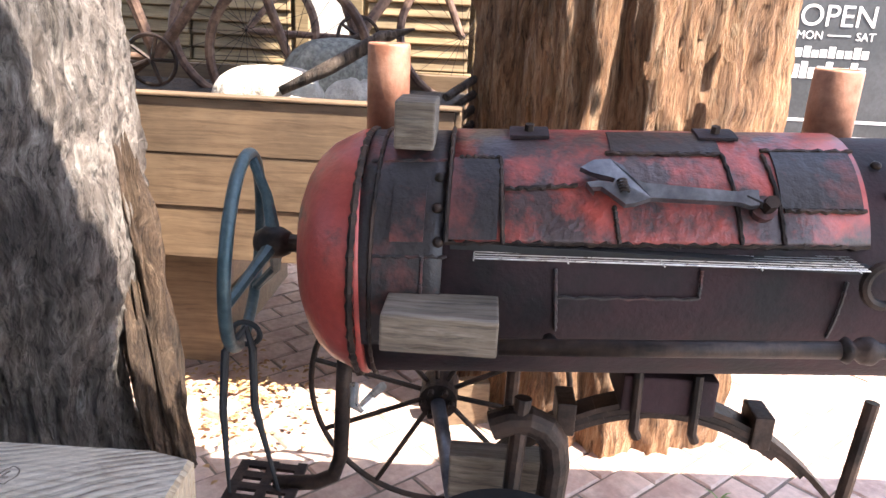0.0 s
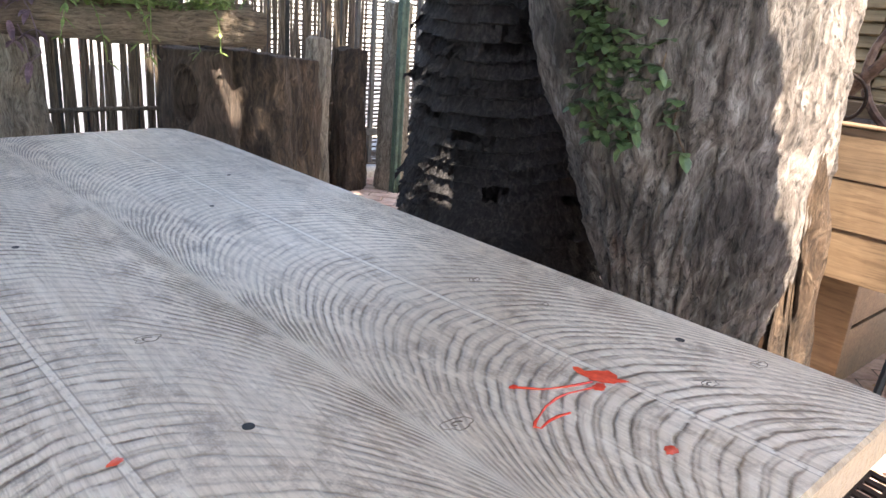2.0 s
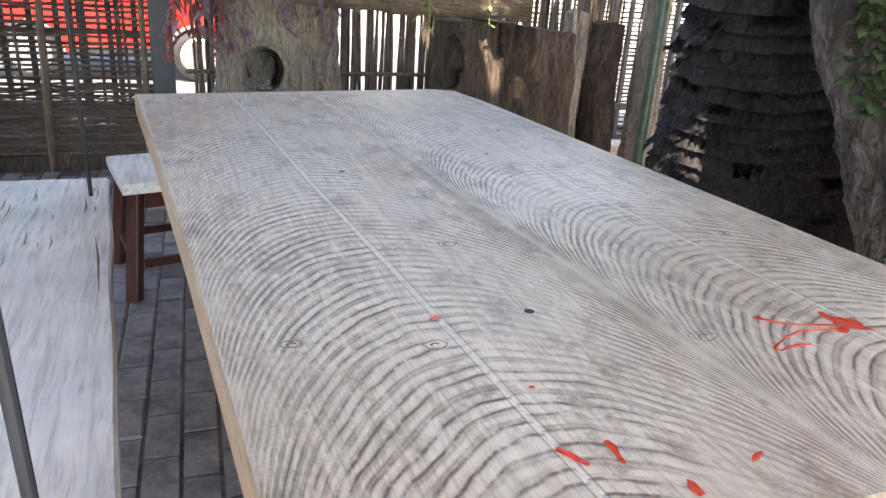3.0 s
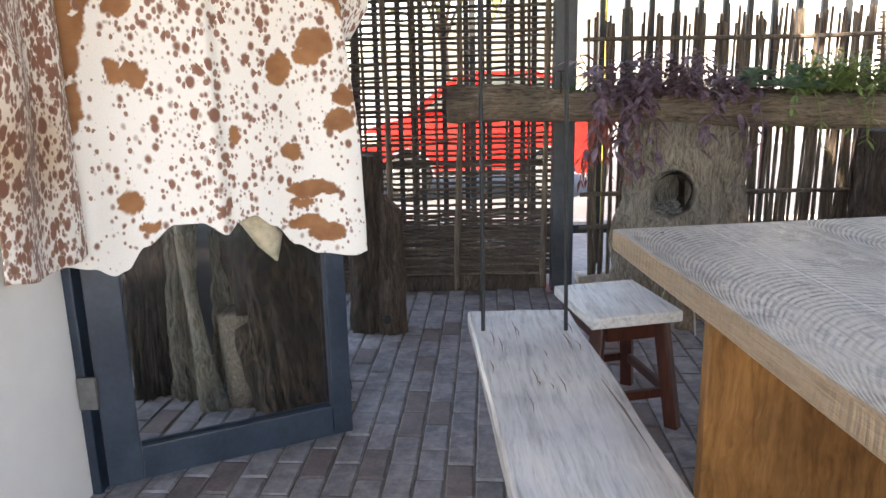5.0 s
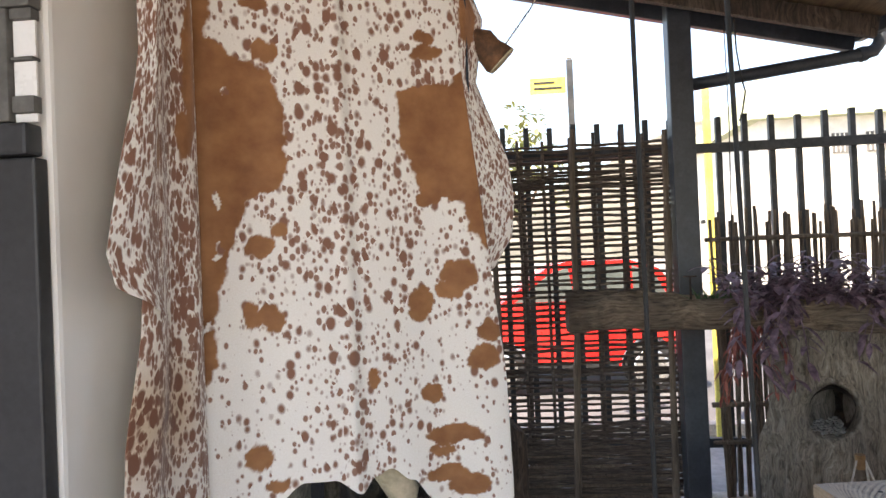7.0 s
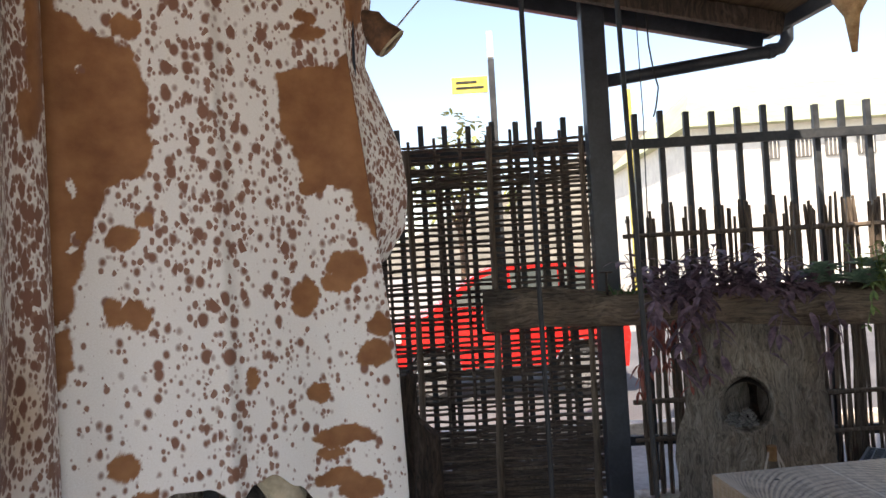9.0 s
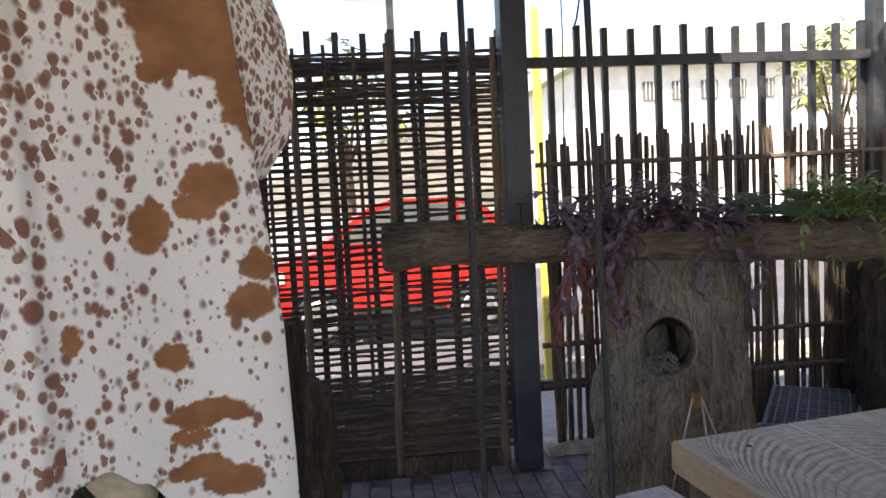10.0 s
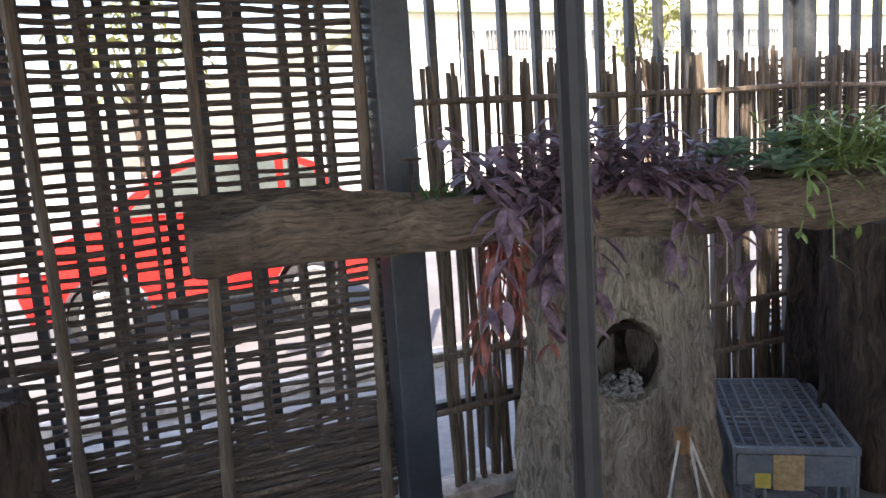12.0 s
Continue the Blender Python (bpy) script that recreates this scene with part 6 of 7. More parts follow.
solo("sacking", trunk(4.10, 1.28, 0.98, 1.22, lambda t, a: 0.20 * (1 - t ** 2) ** 0.5 + 0.02, n=60, m=30, ridge=0.05, freq=4, seed=18), "cloth", "crumpled grey sacking on the planter", "cloth", smooth=True)
solo("palm_sheath", tubed([(3.72, 1.40, 1.06), (3.76, 1.25, 1.14), (3.80, 1.08, 1.24), (3.84, 0.98, 1.27)], [0.012, 0.028, 0.022, 0.004], 10, rough=0.4), "log_dark", "dark dry curved palm sheath resting on the sacking", "branch", smooth=True)
bm = bmesh.new()
for k in range(9):
    z = 0.72 + 0.05 * k
    tube(bm, [(4.15, 0.66 + 0.01 * k, z), (3.95, 0.72, z + 0.03), (3.7, 0.86, z - 0.05)], 0.014, 6)
solo("timber_offcuts", bm, "log_dark", "dark timber offcuts stacked behind the smoker", "timber", kind="stuff")

# slatted wall and windows behind the planter
sw = thing("slatted_wall", "wall of pale horizontal timber slats with window openings", "wall", "", "structure")
slat = boxed(-0.0125, 0.0125, -0.26, 0.26, -0.03, 0.03, bevel=0.004)
s0 = part("slat", slat, "slat", sw)
s0.location = (5.21, 1.10, 0.60)
s0.rotation_euler = (0, 0.35, 0)
for y0 in (1.10, 2.02, 2.56):
    for k in range(34):
        if y0 == 1.10 and k == 0:
            continue
        o = new("slat", s0.data)
        o.parent = sw
        o.location = (5.21, y0, 0.60 + 0.066 * k)
        o.rotation_euler = (0, 0.35, 0)
for y in (0.78, 1.42, 1.70, 2.90):
    part("post", boxed(5.19, 5.26, y - 0.035, y + 0.035, 0.0, 3.0, bevel=0.005), "slat", sw)
part("sill", boxed(5.15, 5.25, 0.80, 2.86, 0.98, 1.03, bevel=0.005), "slat", sw)
for y0, y1 in ((0.80, 1.39), (1.74, 2.86)):
    part("backing", boxed(5.275, 5.30, y0, y1, 0.55, 2.9), "slat", sw)
setting("wall_east", boxed(6.5, 6.6, 0.6, 5.6, 0, 4.0), "white_paint", "sunlit white wall across the courtyard")

sg = thing("chalkboard_sign", "black sign board with white opening days", "sign")
SX = 5.3
sy0, sy1, sz0, sz1 = -1.50, -0.64, 0.80, 1.92
part("board", boxed(SX, SX + 0.04, sy0, sy1, sz0, sz1, bevel=0.004), "sign_black", sg)
for a in ((sy0 + 0.05, sy1 - 0.05, sz0 + 0.07, sz0 + 0.085), (sy0 + 0.05, sy0 + 0.065, sz0 + 0.09, sz1 - 0.05), (sy1 - 0.065, sy1 - 0.05, sz0 + 0.09, sz1 - 0.05)):
    part("border_line", boxed(SX - 0.004, SX - 0.001, *a), "sign_white", sg)
for y in (sy0 + 0.12, sy1 - 0.12):
    part("leg", boxed(SX + 0.005, SX + 0.035, y - 0.02, y + 0.02, 0.0, sz0 - 0.002, bevel=0.003), "sign_black", sg)


def lettering(text, y, z, size):
    cu = bpy.data.curves.new("lettering", "FONT")
    cu.body, cu.size, cu.extrude, cu.align_x = text, size, 0.001, "LEFT"
    tmp = new("lettering_tmp", cu)
    bpy.context.view_layer.update()
    me = bpy.data.meshes.new_from_object(tmp)
    bpy.data.objects.remove(tmp)
    me.materials.clear()
    me.materials.append(M["sign_white"])
    ob = new("lettering", me)
    ob.parent = sg
    ob.matrix_basis = Matrix.Translation((SX - 0.003, y, z)) @ Matrix(((0, 0, -1, 0), (-1, 0, 0, 0), (0, 1, 0, 0), (0, 0, 0, 1)))
    return ob


lettering("WE ARE", -0.82, 1.54, 0.14)
lettering("OPEN", -0.82, 1.350, 0.148)
lettering("MON", -0.82, 1.285, 0.056)
lettering("SAT", -1.115, 1.285, 0.056)
part("arrow", boxed(SX - 0.004, SX - 0.001, -1.09, -0.975, 1.302, 1.308), "sign_white", sg)
for k, (w, h) in enumerate(((0.375, 0.055), (0.375, 0.085))):
    for i in range(9):
        part("unreadable_letter", boxed(SX - 0.004, SX - 0.001, -0.83 - (i + 1) * w / 9 + 0.008, -0.83 - i * w / 9, 1.195 - 0.105 * k, 1.195 - 0.105 * k + h * (0.8 + 0.2 * math.sin(i * 2))), "sign_white", sg)
setting("pavement_far", boxed(6.62, 20, -9, 0.55, 0.0, 0.012), "ground", "bright far end of the courtyard")

# ---- the smoker ----
sm = thing("barrel_smoker", "large old red and black steel barrel smoker on a cart frame", "smoker")
AX, AZ, BR, AK, AS = 2.721, 0.878, 0.231, -0.063, -0.033


def on_barrel(y, ang, off=0.0):
    """ang: degrees from the side towards the table, up over the top."""
    a = radians(ang)
    return Vector((AX - math.cos(a) * (BR + off) + AK * (y - 0.85), y, AZ + math.sin(a) * (BR + off) + AS * (y - 0.85)))


def shell(y0, y1, a0, a1, off, thick, n=40, m=6):
    """A curved plate lying on the barrel."""
    bm = bmesh.new()
    g = []
    for o in (off, off + thick):
        g.append([[bm.verts.new(on_barrel(y0 + (y1 - y0) * j / m, a0 + (a1 - a0) * i / n, o)) for i in range(n + 1)] for j in range(m + 1)])
    for k in range(2):
        for j in range(m):
            for i in range(n):
                f = (g[k][j][i], g[k][j][i + 1], g[k][j + 1][i + 1], g[k][j + 1][i])
                bm.faces.new(f if k else f[::-1])
    for j in range(m):
        for i in (0, n):
            bm.faces.new((g[0][j][i], g[0][j + 1][i], g[1][j + 1][i], g[1][j][i]))
    for i in range(n):
        for j in (0, m):
            bm.faces.new((g[0][j][i], g[0][j][i + 1], g[1][j][i + 1], g[1][j][i]))
    bmesh.ops.recalc_face_normals(bm, faces=bm.faces)
    return bm


def weld(pts, r=0.005):
    fine = []
    pts = [Vector(p) for p in pts]
    for a, b in zip(pts, pts[1:]):
        n = max(2, int((b - a).length / 0.012))
        fine += [a.lerp(b, i / n) for i in range(n)]
    fine.append(pts[-1])
    return tubed([p + Vector((0, 0, 0.0016 * math.sin(i * 2.1))) for i, p in enumerate(fine)], [r * (1 + 0.25 * math.sin(i * 2.6)) for i in range(len(fine))], 6)


bm = bmesh.new()
lathe(bm, (AX - 0.85 * AK, 0.0, AZ - 0.85 * AS), (AK, 1, AS), [(-1.25, BR), (-1.24, BR), (0.60, BR), (0.935, BR)], 72)
part("barrel", bm, "purple_metal", sm, "", True)
part("shell_plate", shell(0.787, 0.93, -25, 120, 0.001, 0.004), "soot_metal", sm, "sooty riveted end plate", True)
bm = bmesh.new()
lathe(bm, (AX + 0.086 * AK, 0.936, AZ + 0.086 * AS), (AK, 1, AS), [(0.0, BR + 0.006), (0.012, BR + 0.004)] + [(0.012 + 0.125 * math.sin(t * math.pi / 14), (BR - 0.004) * math.cos(t * math.pi / 14) ** 0.8) for t in range(1, 7)], 72)
part("domed_end", bm, "red_dome", sm, "domed red end cap", True)
part("weld_bead", weld([on_barrel(0.937, a, 0.004) for a in range(-80, 130, 6)], 0.007), "dark_iron", sm)
part("weld_bead", weld([on_barrel(0.905, a, 0.006) for a in range(-60, 130, 6)], 0.004), "dark_iron", sm)
part("weld_bead", weld([Vector((AX - 0.17, 1.015, AZ + 0.08)), Vector((AX - 0.14, 1.037, AZ + 0.06)), Vector((AX - 0.145, 1.036, AZ - 0.02)), Vector((AX - 0.12, 1.04, AZ - 0.08))], 0.004), "dark_iron", sm)
# lid with patch plates
LA, LB = 22, 92
lid = part("lid", shell(0.09, 0.782, LA, LB, 0.004, 0.006), "red_metal", sm, "patched red and black lid", True)
for ya, yb, aa, ab in ((0.70, 0.779, 23, 60), (0.10, 0.235, 37, 66), (0.32, 0.51, 65, 84)):
    part("patch_plate", shell(ya, yb, aa, ab, 0.0105, 0.003, 16, 3), "soot_metal", lid)
for (ya, aa), (yb, ab) in (((0.782, 22), (0.785, 88)), ((0.69, 22), (0.70, 60)), ((0.70, 60), (0.77, 60)), ((0.69, 44), (0.57, 46)), ((0.50, 22), (0.51, 37)), ((0.52, 64), (0.32, 64)), ((0.32, 64), (0.30, 22)), ((0.25, 64), (0.23, 22)), ((0.23, 36), (0.095, 36)), ((0.25, 67), (0.09, 67))):
    part("weld_bead", weld([on_barrel(ya + (yb - ya) * t, aa + (ab - aa) * t, 0.012) for t in [i / 8 for i in range(9)]], 0.0042), "dark_iron", lid)
part("lid_edge", weld([on_barrel(0.785, LA, 0.006), on_barrel(0.09, LA, 0.006)], 0.005), "dark_iron", lid)
for y in (0.65, 0.315):
    h = part("hinge", shell(y - 0.035, y + 0.035, 75, 88, 0.012, 0.006, 10, 3), "purple_metal", lid, "bolted hinge plate")
    part("bolt", tubed([on_barrel(y, 81, 0.017), on_barrel(y, 81, 0.030)], 0.009, 6), "dark_iron", h)
for y, a in ((0.80, 50), (0.80, 36), (0.795, 22), (0.055, 60), (0.045, 44)):
    bm = bmesh.new()
    p, q = on_barrel(y, a, 0.004), on_barrel(y, a, 0.013)
    tube(bm, [p, p.lerp(q, 0.6), q], [0.0095, 0.008, 0.003], 12)
    part("rivet", bm, "dark_iron", sm, "", True)
for (ya, aa), (yb, ab) in (((0.92, 59), (0.79, 60)), ((0.90, 16), (0.78, 16)), ((0.82, 16), (0.82, -4)), ((0.60, 12), (0.59, -16)), ((0.595, 0), (0.36, 0)), ((0.36, 12), (0.36, 0)), ((0.12, 8), (0.13, -18))):
    part("weld_bead", weld([on_barrel(ya + (yb - ya) * t, aa + (ab - aa) * t, 0.005) for t in [i / 8 for i in range(9)]], 0.0032), "soot_metal", sm)
part("red_patch", shell(0.82, 0.875, 22, 46, 0.0055, 0.002, 12, 3), "soot_metal", sm, "patch of peeling red paint")

# spanner handle
wr = part("spanner_handle", boxed(2.55, 2.552, 0.40, 0.402, 1.07, 1.072), "steel_tool", sm, "large adjustable spanner used as the lid handle")


def wpt(s, h):
    """s along the spanner from the bolt, h across it."""
    return on_barrel(0.285 + s, 38.5 + (s / 0.22) * 3.5 + h / BR * 57.3, 0.026)


bm = bmesh.new()


def flat(bm, outline, thick):
    o = [wpt(*p) for p in outline]
    nrm = Vector((-0.72, 0, 0.70)).normalized()
    lo = [bm.verts.new(p) for p in o]
    hi = [bm.verts.new(p + nrm * thick) for p in o]
    n = len(o)
    bm.faces.new(lo[::-1])
    bm.faces.new(hi)
    for i in range(n):
        bm.faces.new((lo[i], lo[(i + 1) % n], hi[(i + 1) % n], hi[i]))
    bmesh.ops.recalc_face_normals(bm, faces=bm.faces)


flat(bm, [(-0.004, -0.012), (0.01, -0.014), (0.03, -0.010), (0.17, -0.014), (0.195, -0.024), (0.212, -0.027), (0.222, -0.020), (0.250, -0.002), (0.268, -0.004), (0.262, -0.012), (0.275, 0.004), (0.255, 0.008), (0.232, 0.006), (0.228, 0.014), (0.268, 0.022), (0.284, 0.030), (0.262, 0.046), (0.235, 0.050), (0.215, 0.040), (0.200, 0.018), (0.18, 0.010), (0.03, 0.007), (0.008, 0.012), (-0.004, 0.012)], 0.013)
part("shank", bm, "steel_tool", wr)
bm = bmesh.new()
for k in range(5):
    p = wpt(0.213 + 0.0012 * k, -0.008 + 0.0045 * k)
    hoop(bm, p + Vector((-0.011, 0, 0.011)), (0.5, 0.1, 0.8), 0.0065, 0.002, 16, 5)
part("worm_screw", bm, "dark_iron", wr)
part("fixing_bolt", tubed([on_barrel(0.265, 36, 0.008), on_barrel(0.265, 36, 0.052)], 0.012, 6), "dark_iron", wr)
part("washer", tubed([on_barrel(0.268, 36, 0.010), on_barrel(0.268, 36, 0.026)], 0.021, 18), "soot_metal", wr)
bm = bmesh.new()
beam_between(bm, on_barrel(0.30, 40, 0.030), on_barrel(0.265, 36, 0.030), 0.02, 0.010, 0.002)
part("strap", bm, "soot_metal", wr)

# grill rack sliding out, lower shelf
rack = part("grill_rack", tubed([(2.475, 0.735, 0.955), (2.475, 0.12, 0.975)], 0.0013, 5), "wire", sm, "thin bright wire grill rack")
for k in range(6):
    x = 2.485 + 0.012 * k
    part("wire", tubed([(x, 0.735, 0.955), (x, 0.12, 0.975)], 0.0009, 4), "wire", rack)
for k in range(5):
    y = 0.735 - 0.15 * k
    part("wire", tubed([(2.47, y, 0.953 + 0.0325 * (0.735 - y)), (2.56, y, 0.953 + 0.0325 * (0.735 - y))], 0.0013, 5), "wire", rack)
# no opening is cut: a black strip gives the shade below the lid
part("slot", boxed(2.505, 2.53, 0.10, 0.775, 0.958, 0.970), "rubber", sm, "black strip standing for the shaded gap under the lid")
# wooden blocks
sb = part("wooden_block", boxed(2.39, 2.53, 0.69, 0.873, 0.822, 0.883, bevel=0.004), "block", sm, "grey weathered wooden block used as a rest")
part("bracket", boxed(2.47, 2.53, 0.72, 0.84, 0.795, 0.820, bevel=0.003), "dark_iron", sb)
part("wooden_block", boxed(2.60, 2.71, 0.815, 0.884, 1.10, 1.182, bevel=0.004), "block", sm, "small grey wooden block on top")
# bar in front
hb = part("front_bar", tubed([(2.40, 0.688, 0.838), (2.40, 0.18, 0.872)], 0.0135, 14), "dark_iron", sm, "dark steel bar along the front", True)
bm = bmesh.new()
lathe(bm, (2.40, 0.18, 0.872), (0, -1, 0.05), [(0, 0.0135), (0.01, 0.021), (0.02, 0.012), (0.03, 0.02), (0.045, 0.022), (0.06, 0.012), (0.10, 0.014), (0.2, 0.014)], 16)
part("finial", bm, "dark_iron", hb, "turned end of the bar", True)
part("bar_bracket", tubed([(2.40, 0.60, 0.842), (2.50, 0.60, 0.81)], 0.012, 8), "dark_iron", hb)
# chimneys
for y, zt, rr in ((0.935, 1.262, 0.044), (0.035, 1.255, 0.046)):
    bm = bmesh.new()
    lathe(bm, (2.90, y, 1.03), (0, 0, 1), [(0, rr), (zt - 1.035, rr), (zt - 1.03, rr - 0.002), (zt - 1.032, rr - 0.006), (zt - 1.12, rr - 0.006)], 32)
    c = part("chimney", bm, "rust_pipe", sm, "brown rusted steel chimney pipe", True)
    part("collar", tubed([(2.90, y, 1.035), (2.90, y, 1.055)], rr + 0.01, 24), "dark_iron", c)
part("valve", tubed([(2.62, -0.02, 1.12), (2.62, -0.02, 1.22)], 0.022, 12), "dark_iron", sm, "dark valve on the barrel")
bm = bmesh.new()
hoop(bm, (2.50, 0.075, 0.945), (1, 0, 0), 0.035, 0.009, 24, 8)
part("gauge", bm, "dark_iron", sm, "round iron port ring")
# hand wheel with shaft
part("shaft", tubed([(AX, 1.03, AZ), (AX, 1.15, AZ)], 0.018, 12), "dark_iron", sm)
hw = part("hand_wheel", boxed(AX - 0.004, AX + 0.004, 1.13, 1.138, AZ - 0.004, AZ + 0.004), "green_iron", sm, "green painted iron hand wheel")
bm = bmesh.new()
hoop(bm, (AX + 0.02, 1.20, 0.85), (-0.14, 1, 0.06), 0.195, 0.0125, 56, 10)
part("wheel_rim", bm, "green_iron", hw, "", True)
bm = bmesh.new()
lathe(bm, (AX, 1.10, AZ), (0, 1, 0), [(0, 0.022), (0.02, 0.032), (0.05, 0.032), (0.07, 0.018)], 20)
part("wheel_hub", bm, "dark_iron", hw, "", True)
for k in range(3):
    a = math.radians(75 + 120 * k)
    part("wheel_spoke", tubed([(AX + 0.02 * math.cos(a), 1.135, AZ + 0.02 * math.sin(a)), (AX + 0.01 + 0.10 * math.cos(a), 1.155, 0.865 + 0.10 * math.sin(a)), (AX + 0.02 + 0.192 * math.cos(a), 1.20 + 0.026 * math.cos(a) - 0.011 * math.sin(a), 0.85 + 0.192 * math.sin(a))], [0.015, 0.011, 0.010], 8), "green_iron", hw)
# tongs hung on the hand wheel
tg = thing("fire_tongs", "long black iron tongs hanging from the hand wheel", "tongs")
for dx, dy, d2 in ((-0.02, 0.035, 0.05), (0.0, -0.015, -0.10)):
    part("arm", tubed([(AX - 0.02, 1.19, 0.70), (AX - 0.03 + dx, 1.19 + dy, 0.655), (AX - 0.04 + dx, 1.19 + dy * 1.2, 0.53), (AX - 0.05 + dx, 1.175 + dy + d2 * 0.3, 0.36), (AX - 0.06 + dx, 1.155 + dy + d2 * 0.5, 0.18)], [0.005, 0.009, 0.009, 0.004, 0.004], 8), "black_rod", tg)
bm = bmesh.new()
hoop(bm, (AX - 0.02, 1.19, 0.685), (1, 0, 0.2), 0.028, 0.006, 20, 6)
part("ring", bm, "black_rod", tg)
# cart frame: bent pipe foot with tread plate, hub with spokes, leaf spring, pedestal
part("bent_pipe", tubed([(AX - 0.02, 0.985, 0.68), (AX - 0.02, 0.99, 0.55), (AX - 0.02, 0.995, 0.41), (AX - 0.02, 1.01, 0.36), (AX - 0.02, 1.05, 0.338), (AX - 0.03, 1.14, 0.335)], 0.0165, 12), "dark_iron", sm, "bent dark pipe leg", True)
bm = bmesh.new()
for k in range(6):
    beam_between(bm, (2.55 + 0.04 * k, 1.09, 0.33), (2.56 + 0.04 * k, 1.23, 0.33), 0.022, 0.008, 0.001)
for y in (1.095, 1.16, 1.225):
    beam_between(bm, (2.54, y, 0.33), (2.77, y, 0.33), 0.022, 0.009, 0.001)
part("tread_plate", bm, "dark_iron", sm, "pierced iron tread plate")
part("s_hook", tubed([(2.50, 0.93, 0.70), (2.47, 0.925, 0.675), (2.50, 0.92, 0.65), (2.52, 0.90, 0.67), (2.50, 0.88, 0.70)], 0.008, 8), "wire", sm, "bent steel hook")
cw_ = part("cart_wheel", tubed([(3.02, 0.806, 0.37), (3.13, 0.806, 0.37)], 0.05, 20), "dark_iron", sm, "old iron cart wheel with thin spokes")
bm = bmesh.new()
hoop(bm, (3.06, 0.806, 0.385), (1, 0, 0), 0.34, 0.008, 60, 8)
part("wheel_rim", bm, "dark_iron", cw_, "", True)
for k in range(10):
    a = 2 * math.pi * (k + 0.3) / 10
    part("spoke", tubed([(3.06, 0.806 + 0.045 * math.cos(a), 0.375 + 0.045 * math.sin(a)), (3.06, 0.806 + 0.336 * math.cos(a), 0.385 + 0.336 * math.sin(a))], 0.007, 7), "dark_iron", cw_)
for k in range(6):
    a = 2 * math.pi * k / 6
    part("hub_bolt", tubed([(3.0, 0.806 + 0.036 * math.cos(a), 0.37 + 0.036 * math.sin(a)), (3.02, 0.806 + 0.036 * math.cos(a), 0.37 + 0.036 * math.sin(a))], 0.008, 6), "dark_iron", cw_)
part("axle", tubed([(2.72, 0.735, 0.24), (3.02, 0.806, 0.37)], 0.019, 12), "steel_tool", sm, "steel axle", True)
for k, (w, dz) in enumerate(((1.0, 0.0), (0.82, -0.014), (0.64, -0.028))):
    pts = []
    for i in range(17):
        s = -1 + 2 * i / 16
        pts.append(Vector((2.74, 0.325 + 0.37 * w * s, 0.585 + dz - 0.20 * (s * w) ** 2)))
    bm = bmesh.new()
    for a, b in zip(pts, pts[1:]):
        beam_between(bm, a, b, 0.055, 0.012, 0.0)
    part("spring_leaf", bm, "dark_iron", sm, "curved leaf of a cart spring")
part("pedestal", boxed(2.67, 2.82, 0.24, 0.425, 0.585, 0.665, bevel=0.006), "purple_metal", sm)
for y in (0.24, 0.355):
    part("u_bolt", tubed([(2.665, y + 0.045, 0.68), (2.665, y + 0.04, 0.55), (2.67, y + 0.03, 0.53)], 0.010, 8), "dark_iron", sm)
for s in (-0.2, 0.2):
    part("clamp", boxed(2.70, 2.78, 0.325 + s - 0.02, 0.325 + s + 0.02, 0.50, 0.575, bevel=0.004), "dark_iron", sm)
for y, x in ((-0.06, 2.68),):
    part("leg", tubed([(x, y, 0.64), (x - 0.02, y + 0.03, 0.30), (x - 0.05, y + 0.08, 0.0)], 0.014, 10), "dark_iron", sm)
part("leg", tubed([(2.60, 0.625, 0.64), (2.58, 0.635, 0.45), (2.55, 0.645, 0.0)], 0.017, 10), "dark_iron", sm)
part("leg", tubed([(2.95, 0.62, 0.70), (2.97, 0.63, 0.0)], 0.017, 10), "dark_iron", sm)
part("leg", tubed([(2.95, -0.40, 0.70), (2.97, -0.42, 0.0)], 0.017, 10), "dark_iron", sm)
part("leg", tubed([(2.55, -0.35, 0.70), (2.53, -0.38, 0.0)], 0.017, 10), "dark_iron", sm)
bm = bmesh.new()
pts = [Vector((2.60, 0.68, 0.575)), Vector((2.60, 0.645, 0.59)), Vector((2.60, 0.61, 0.592)), Vector((2.60, 0.58, 0.578)), Vector((2.60, 0.56, 0.55)), Vector((2.60, 0.552, 0.50)), Vector((2.60, 0.555, 0.43)), Vector((2.60, 0.57, 0.34))]
tube(bm, pts, 0.029, 14)
part("yoke", bm, "dark_iron", sm, "heavy dark iron yoke")
part("plank_foot", boxed(2.66, 2.72, 0.56, 0.76, 0.36, 0.46, bevel=0.005), "block", sm, "rough wooden foot block")
drum = solo("round_stand", tubed([(2.24, 0.66, 0.565), (2.24, 0.66, 0.60)], 0.135, 40), "rubber", "black round topped stand before the smoker", "stand")
part("column", tubed([(2.24, 0.66, 0.0), (2.24, 0.66, 0.565)], 0.03, 20), "rubber", drum)

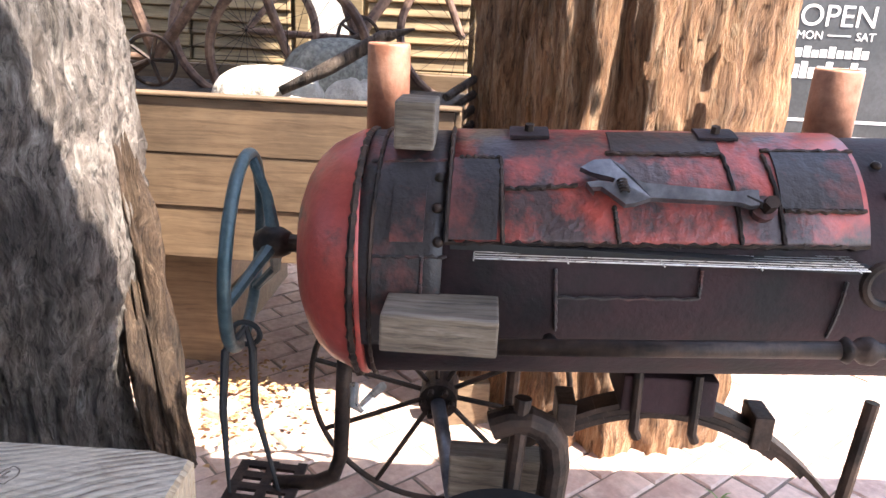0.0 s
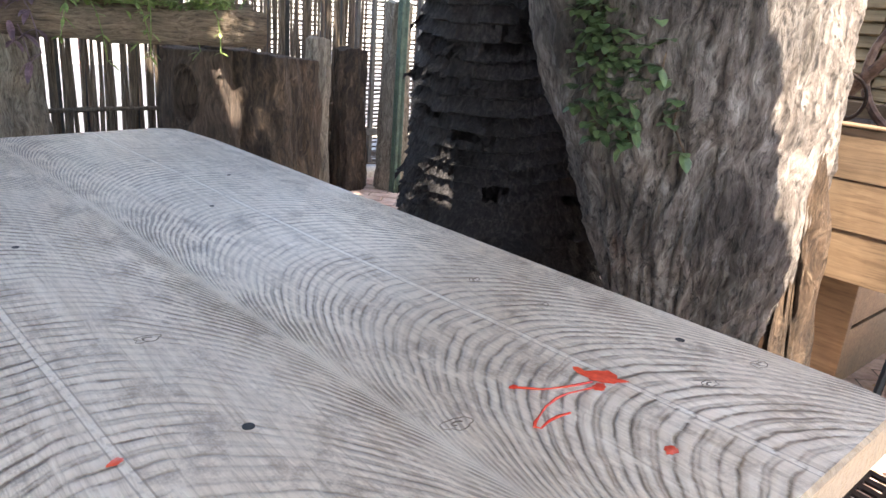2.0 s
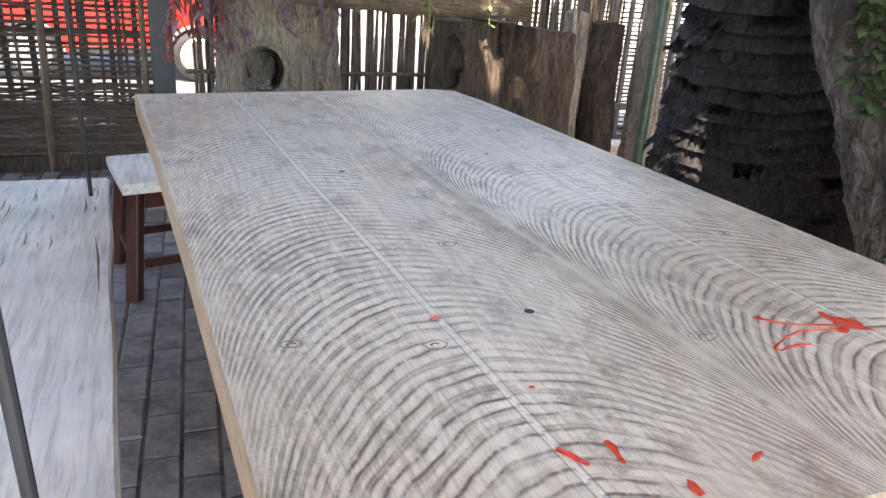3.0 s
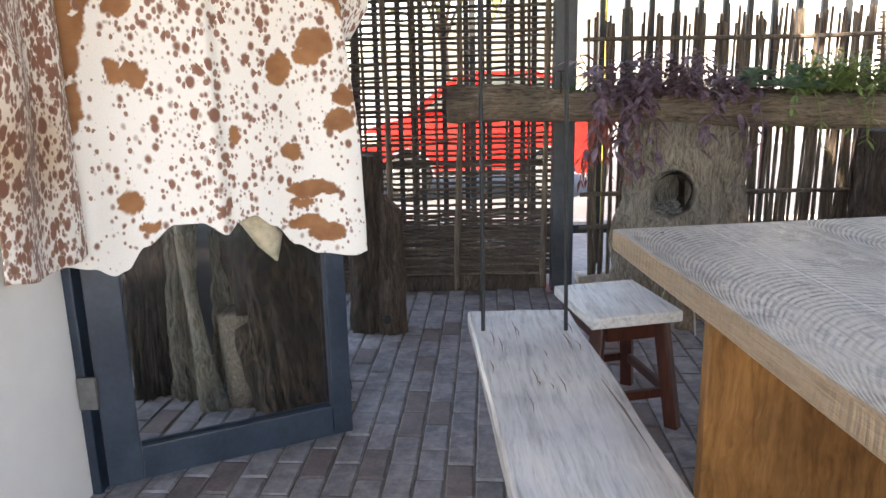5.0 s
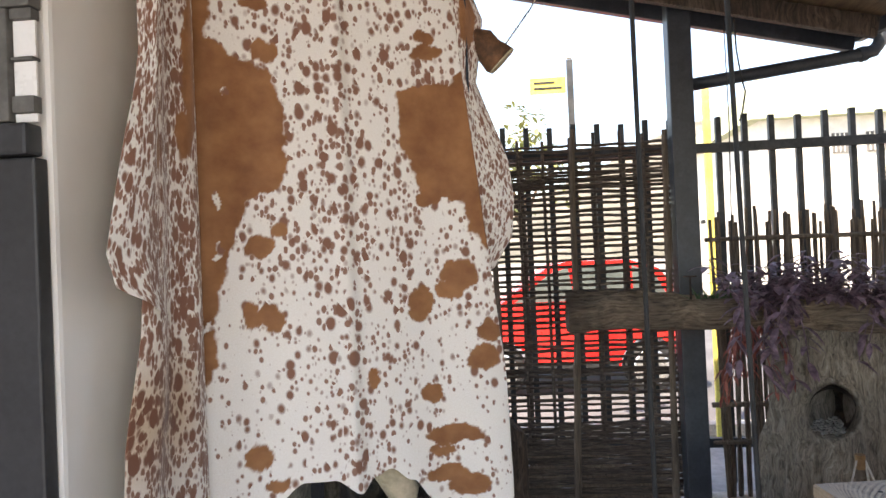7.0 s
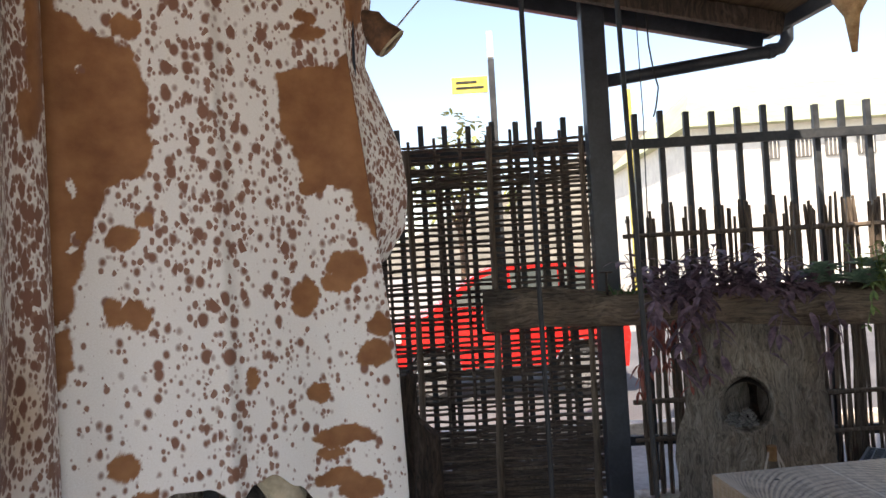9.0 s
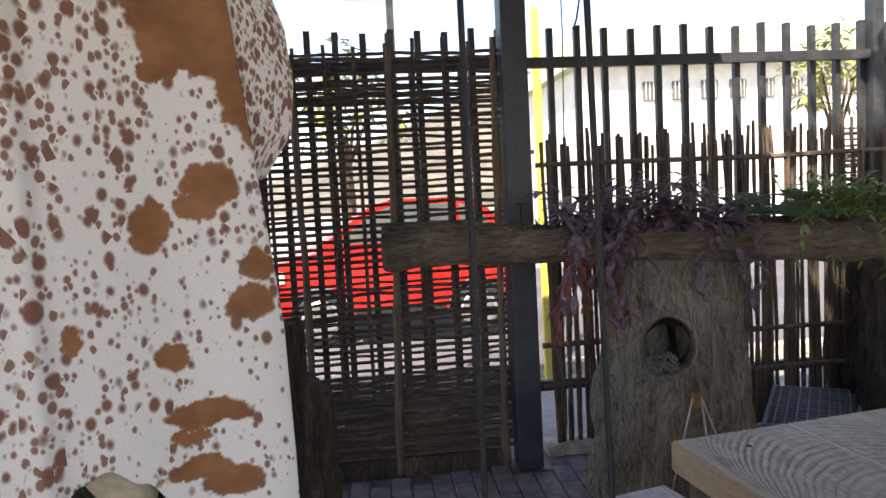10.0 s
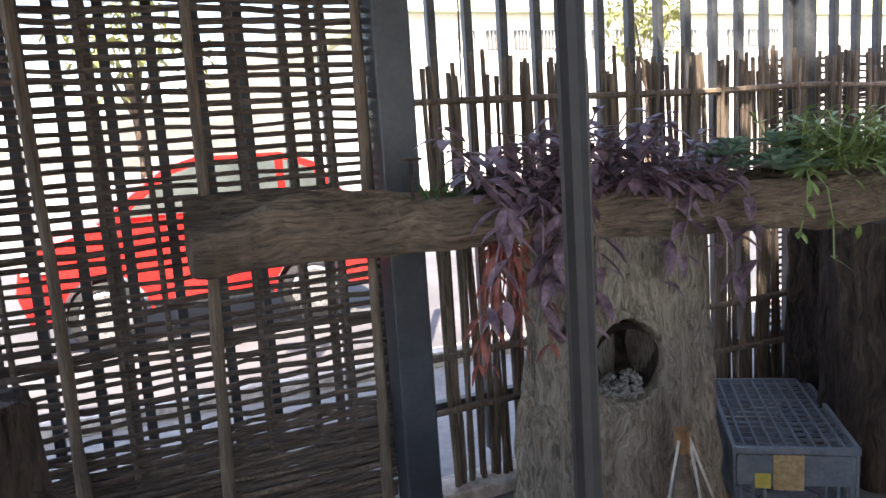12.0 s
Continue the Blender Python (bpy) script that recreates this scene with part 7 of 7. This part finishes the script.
# stones and leaves at the foot of the trunk
solo("edging_stone", boxed(3.30, 3.42, 1.60, 1.80, 0.0, 0.09, bevel=0.012, rot=0.2), "stone", "pale rough stone at the foot of the tree", "stone", "edging stones")
solo("edging_stone", boxed(3.42, 3.50, 1.50, 1.60, 0.0, 0.05, bevel=0.01, rot=-0.4), "stone", "small pale stone among dry leaves", "stone", "edging stones")
solo("timber_offcut", boxed(3.50, 3.56, 0.66, 0.84, 0.0, 0.16, bevel=0.006, rot=0.3), "plank", "short pale timber offcut on the paving", "timber")
rnd = random.Random(77)
bm = bmesh.new()
for k in range(420):
    x, y = rnd.gauss(3.55, 0.16), rnd.gauss(1.55, 0.13)
    a = rnd.uniform(0, 6.28)
    leaf(bm, (x, y, 0.012 + rnd.uniform(0, 0.02)), (math.cos(a), math.sin(a), rnd.uniform(-0.1, 0.4)), rnd.uniform(0.015, 0.035), rnd.uniform(0.01, 0.02), 0.1, 0.4)
solo("dry_leaves", bm, "dry_leaf", "dry brown fallen leaves at the foot of the tree", "leaves", kind="stuff")
weed = thing("weed", "small green weed growing between pavers", "plant")
bm = bmesh.new()
for k in range(14):
    a = rnd.uniform(0, 6.28)
    leaf(bm, (3.20, -0.02, 0.01), (math.cos(a), math.sin(a), rnd.uniform(0.6, 1.8)), rnd.uniform(0.03, 0.07), 0.006, 0.5)
part("leaves", bm, "leaf_green", weed)

# ---- pavers ----
def paver_mesh(name, lx, ly, seed, h=0.022):
    bm = bmesh.new()
    box(bm, -lx / 2, lx / 2, -ly / 2, ly / 2, 0, h)
    top = [e for e in bm.edges if all(v.co.z > h - 1e-5 for v in e.verts)]
    bmesh.ops.bevel(bm, geom=top, offset=0.006, segments=1, affect="EDGES")
    for v in bm.verts:
        if v.co.z > h * 0.5:
            v.co += Vector((0.003, 0.003, 0.002)) * noise.noise(v.co * 30 + Vector((seed, 0, 0)))
    me = bpy.data.meshes.new(name)
    bm.to_mesh(me)
    bm.free()
    return me


def lay(parent, mats, x0, x1, y0, y1, lx, ly, seed, turn=0.0, skip=None, limit=300, far=None):
    rnd = random.Random(seed)
    meshes = []
    for k in range(6):
        me = paver_mesh("paver", lx - 0.007, ly - 0.007, k + seed)
        me.materials.append(M[mats[k % len(mats)]])
        meshes.append(me)
    cx, cy = (x0 + x1) / 2, (y0 + y1) / 2
    rest_v, rest_f = [], []
    cells = []
    nx, ny = int((x1 - x0) / lx * 1.5) + 2, int((y1 - y0) / ly * 1.5) + 2
    for i in range(-nx, nx):
        for j in range(-ny, ny):
            u, v = i * lx, (j + 0.5 * (i % 2)) * ly
            x = cx + u * math.cos(turn) - v * math.sin(turn)
            y = cy + u * math.sin(turn) + v * math.cos(turn)
            if x0 <= x <= x1 and y0 <= y <= y1 and not (skip and skip(x, y)):
                cells.append((x, y))
    near = far or (lambda x, y: 0)
    cells.sort(key=lambda c: near(*c))
    for k, (x, y) in enumerate(cells):
        z = -0.012 + rnd.uniform(-0.002, 0.002)
        if k < limit:
            o = new("paver", rnd.choice(meshes))
            o.parent = parent
            o.location = (x, y, z)
            o.rotation_euler = (rnd.uniform(-0.006, 0.006), rnd.uniform(-0.006, 0.006), turn + rnd.uniform(-0.012, 0.012))
        else:
            base = len(rest_v)
            for sx, sy, sz in ((-1, -1, 0), (1, -1, 0), (1, 1, 0), (-1, 1, 0), (-1, -1, 1), (1, -1, 1), (1, 1, 1), (-1, 1, 1)):
                u, v = sx * (lx / 2 - 0.006), sy * (ly / 2 - 0.006)
                rest_v.append((x + u * math.cos(turn) - v * math.sin(turn), y + u * math.sin(turn) + v * math.cos(turn), z + 0.022 * sz))
            rest_f += [tuple(base + q for q in f) for f in ((4, 5, 6, 7), (0, 1, 5, 4), (1, 2, 6, 5), (2, 3, 7, 6), (3, 0, 4, 7))]
    if rest_v:
        me = bpy.data.meshes.new("pavers")
        me.from_pydata(rest_v, [], rest_f)
        me.materials.append(M[mats[0]])
        o = new("pavers", me)
        o.parent = parent
        o["kind"] = "stuff"


lay(floor_bed, ("paver", "paver", "paver", "paver", "tile_red"), -2.55, 2.55, -1.75, 5.40, 0.102, 0.205, 4, -0.056, None, 300, lambda x, y: abs(x - 0.0) + 0.4 * abs(y - 4.0))
lay(court_bed, ("clay",), 2.66, 6.45, -3.1, 5.5, 0.115, 0.23, 9, 0.75, None, 300, lambda x, y: abs(x - 3.3) + 0.7 * abs(y - 0.6))
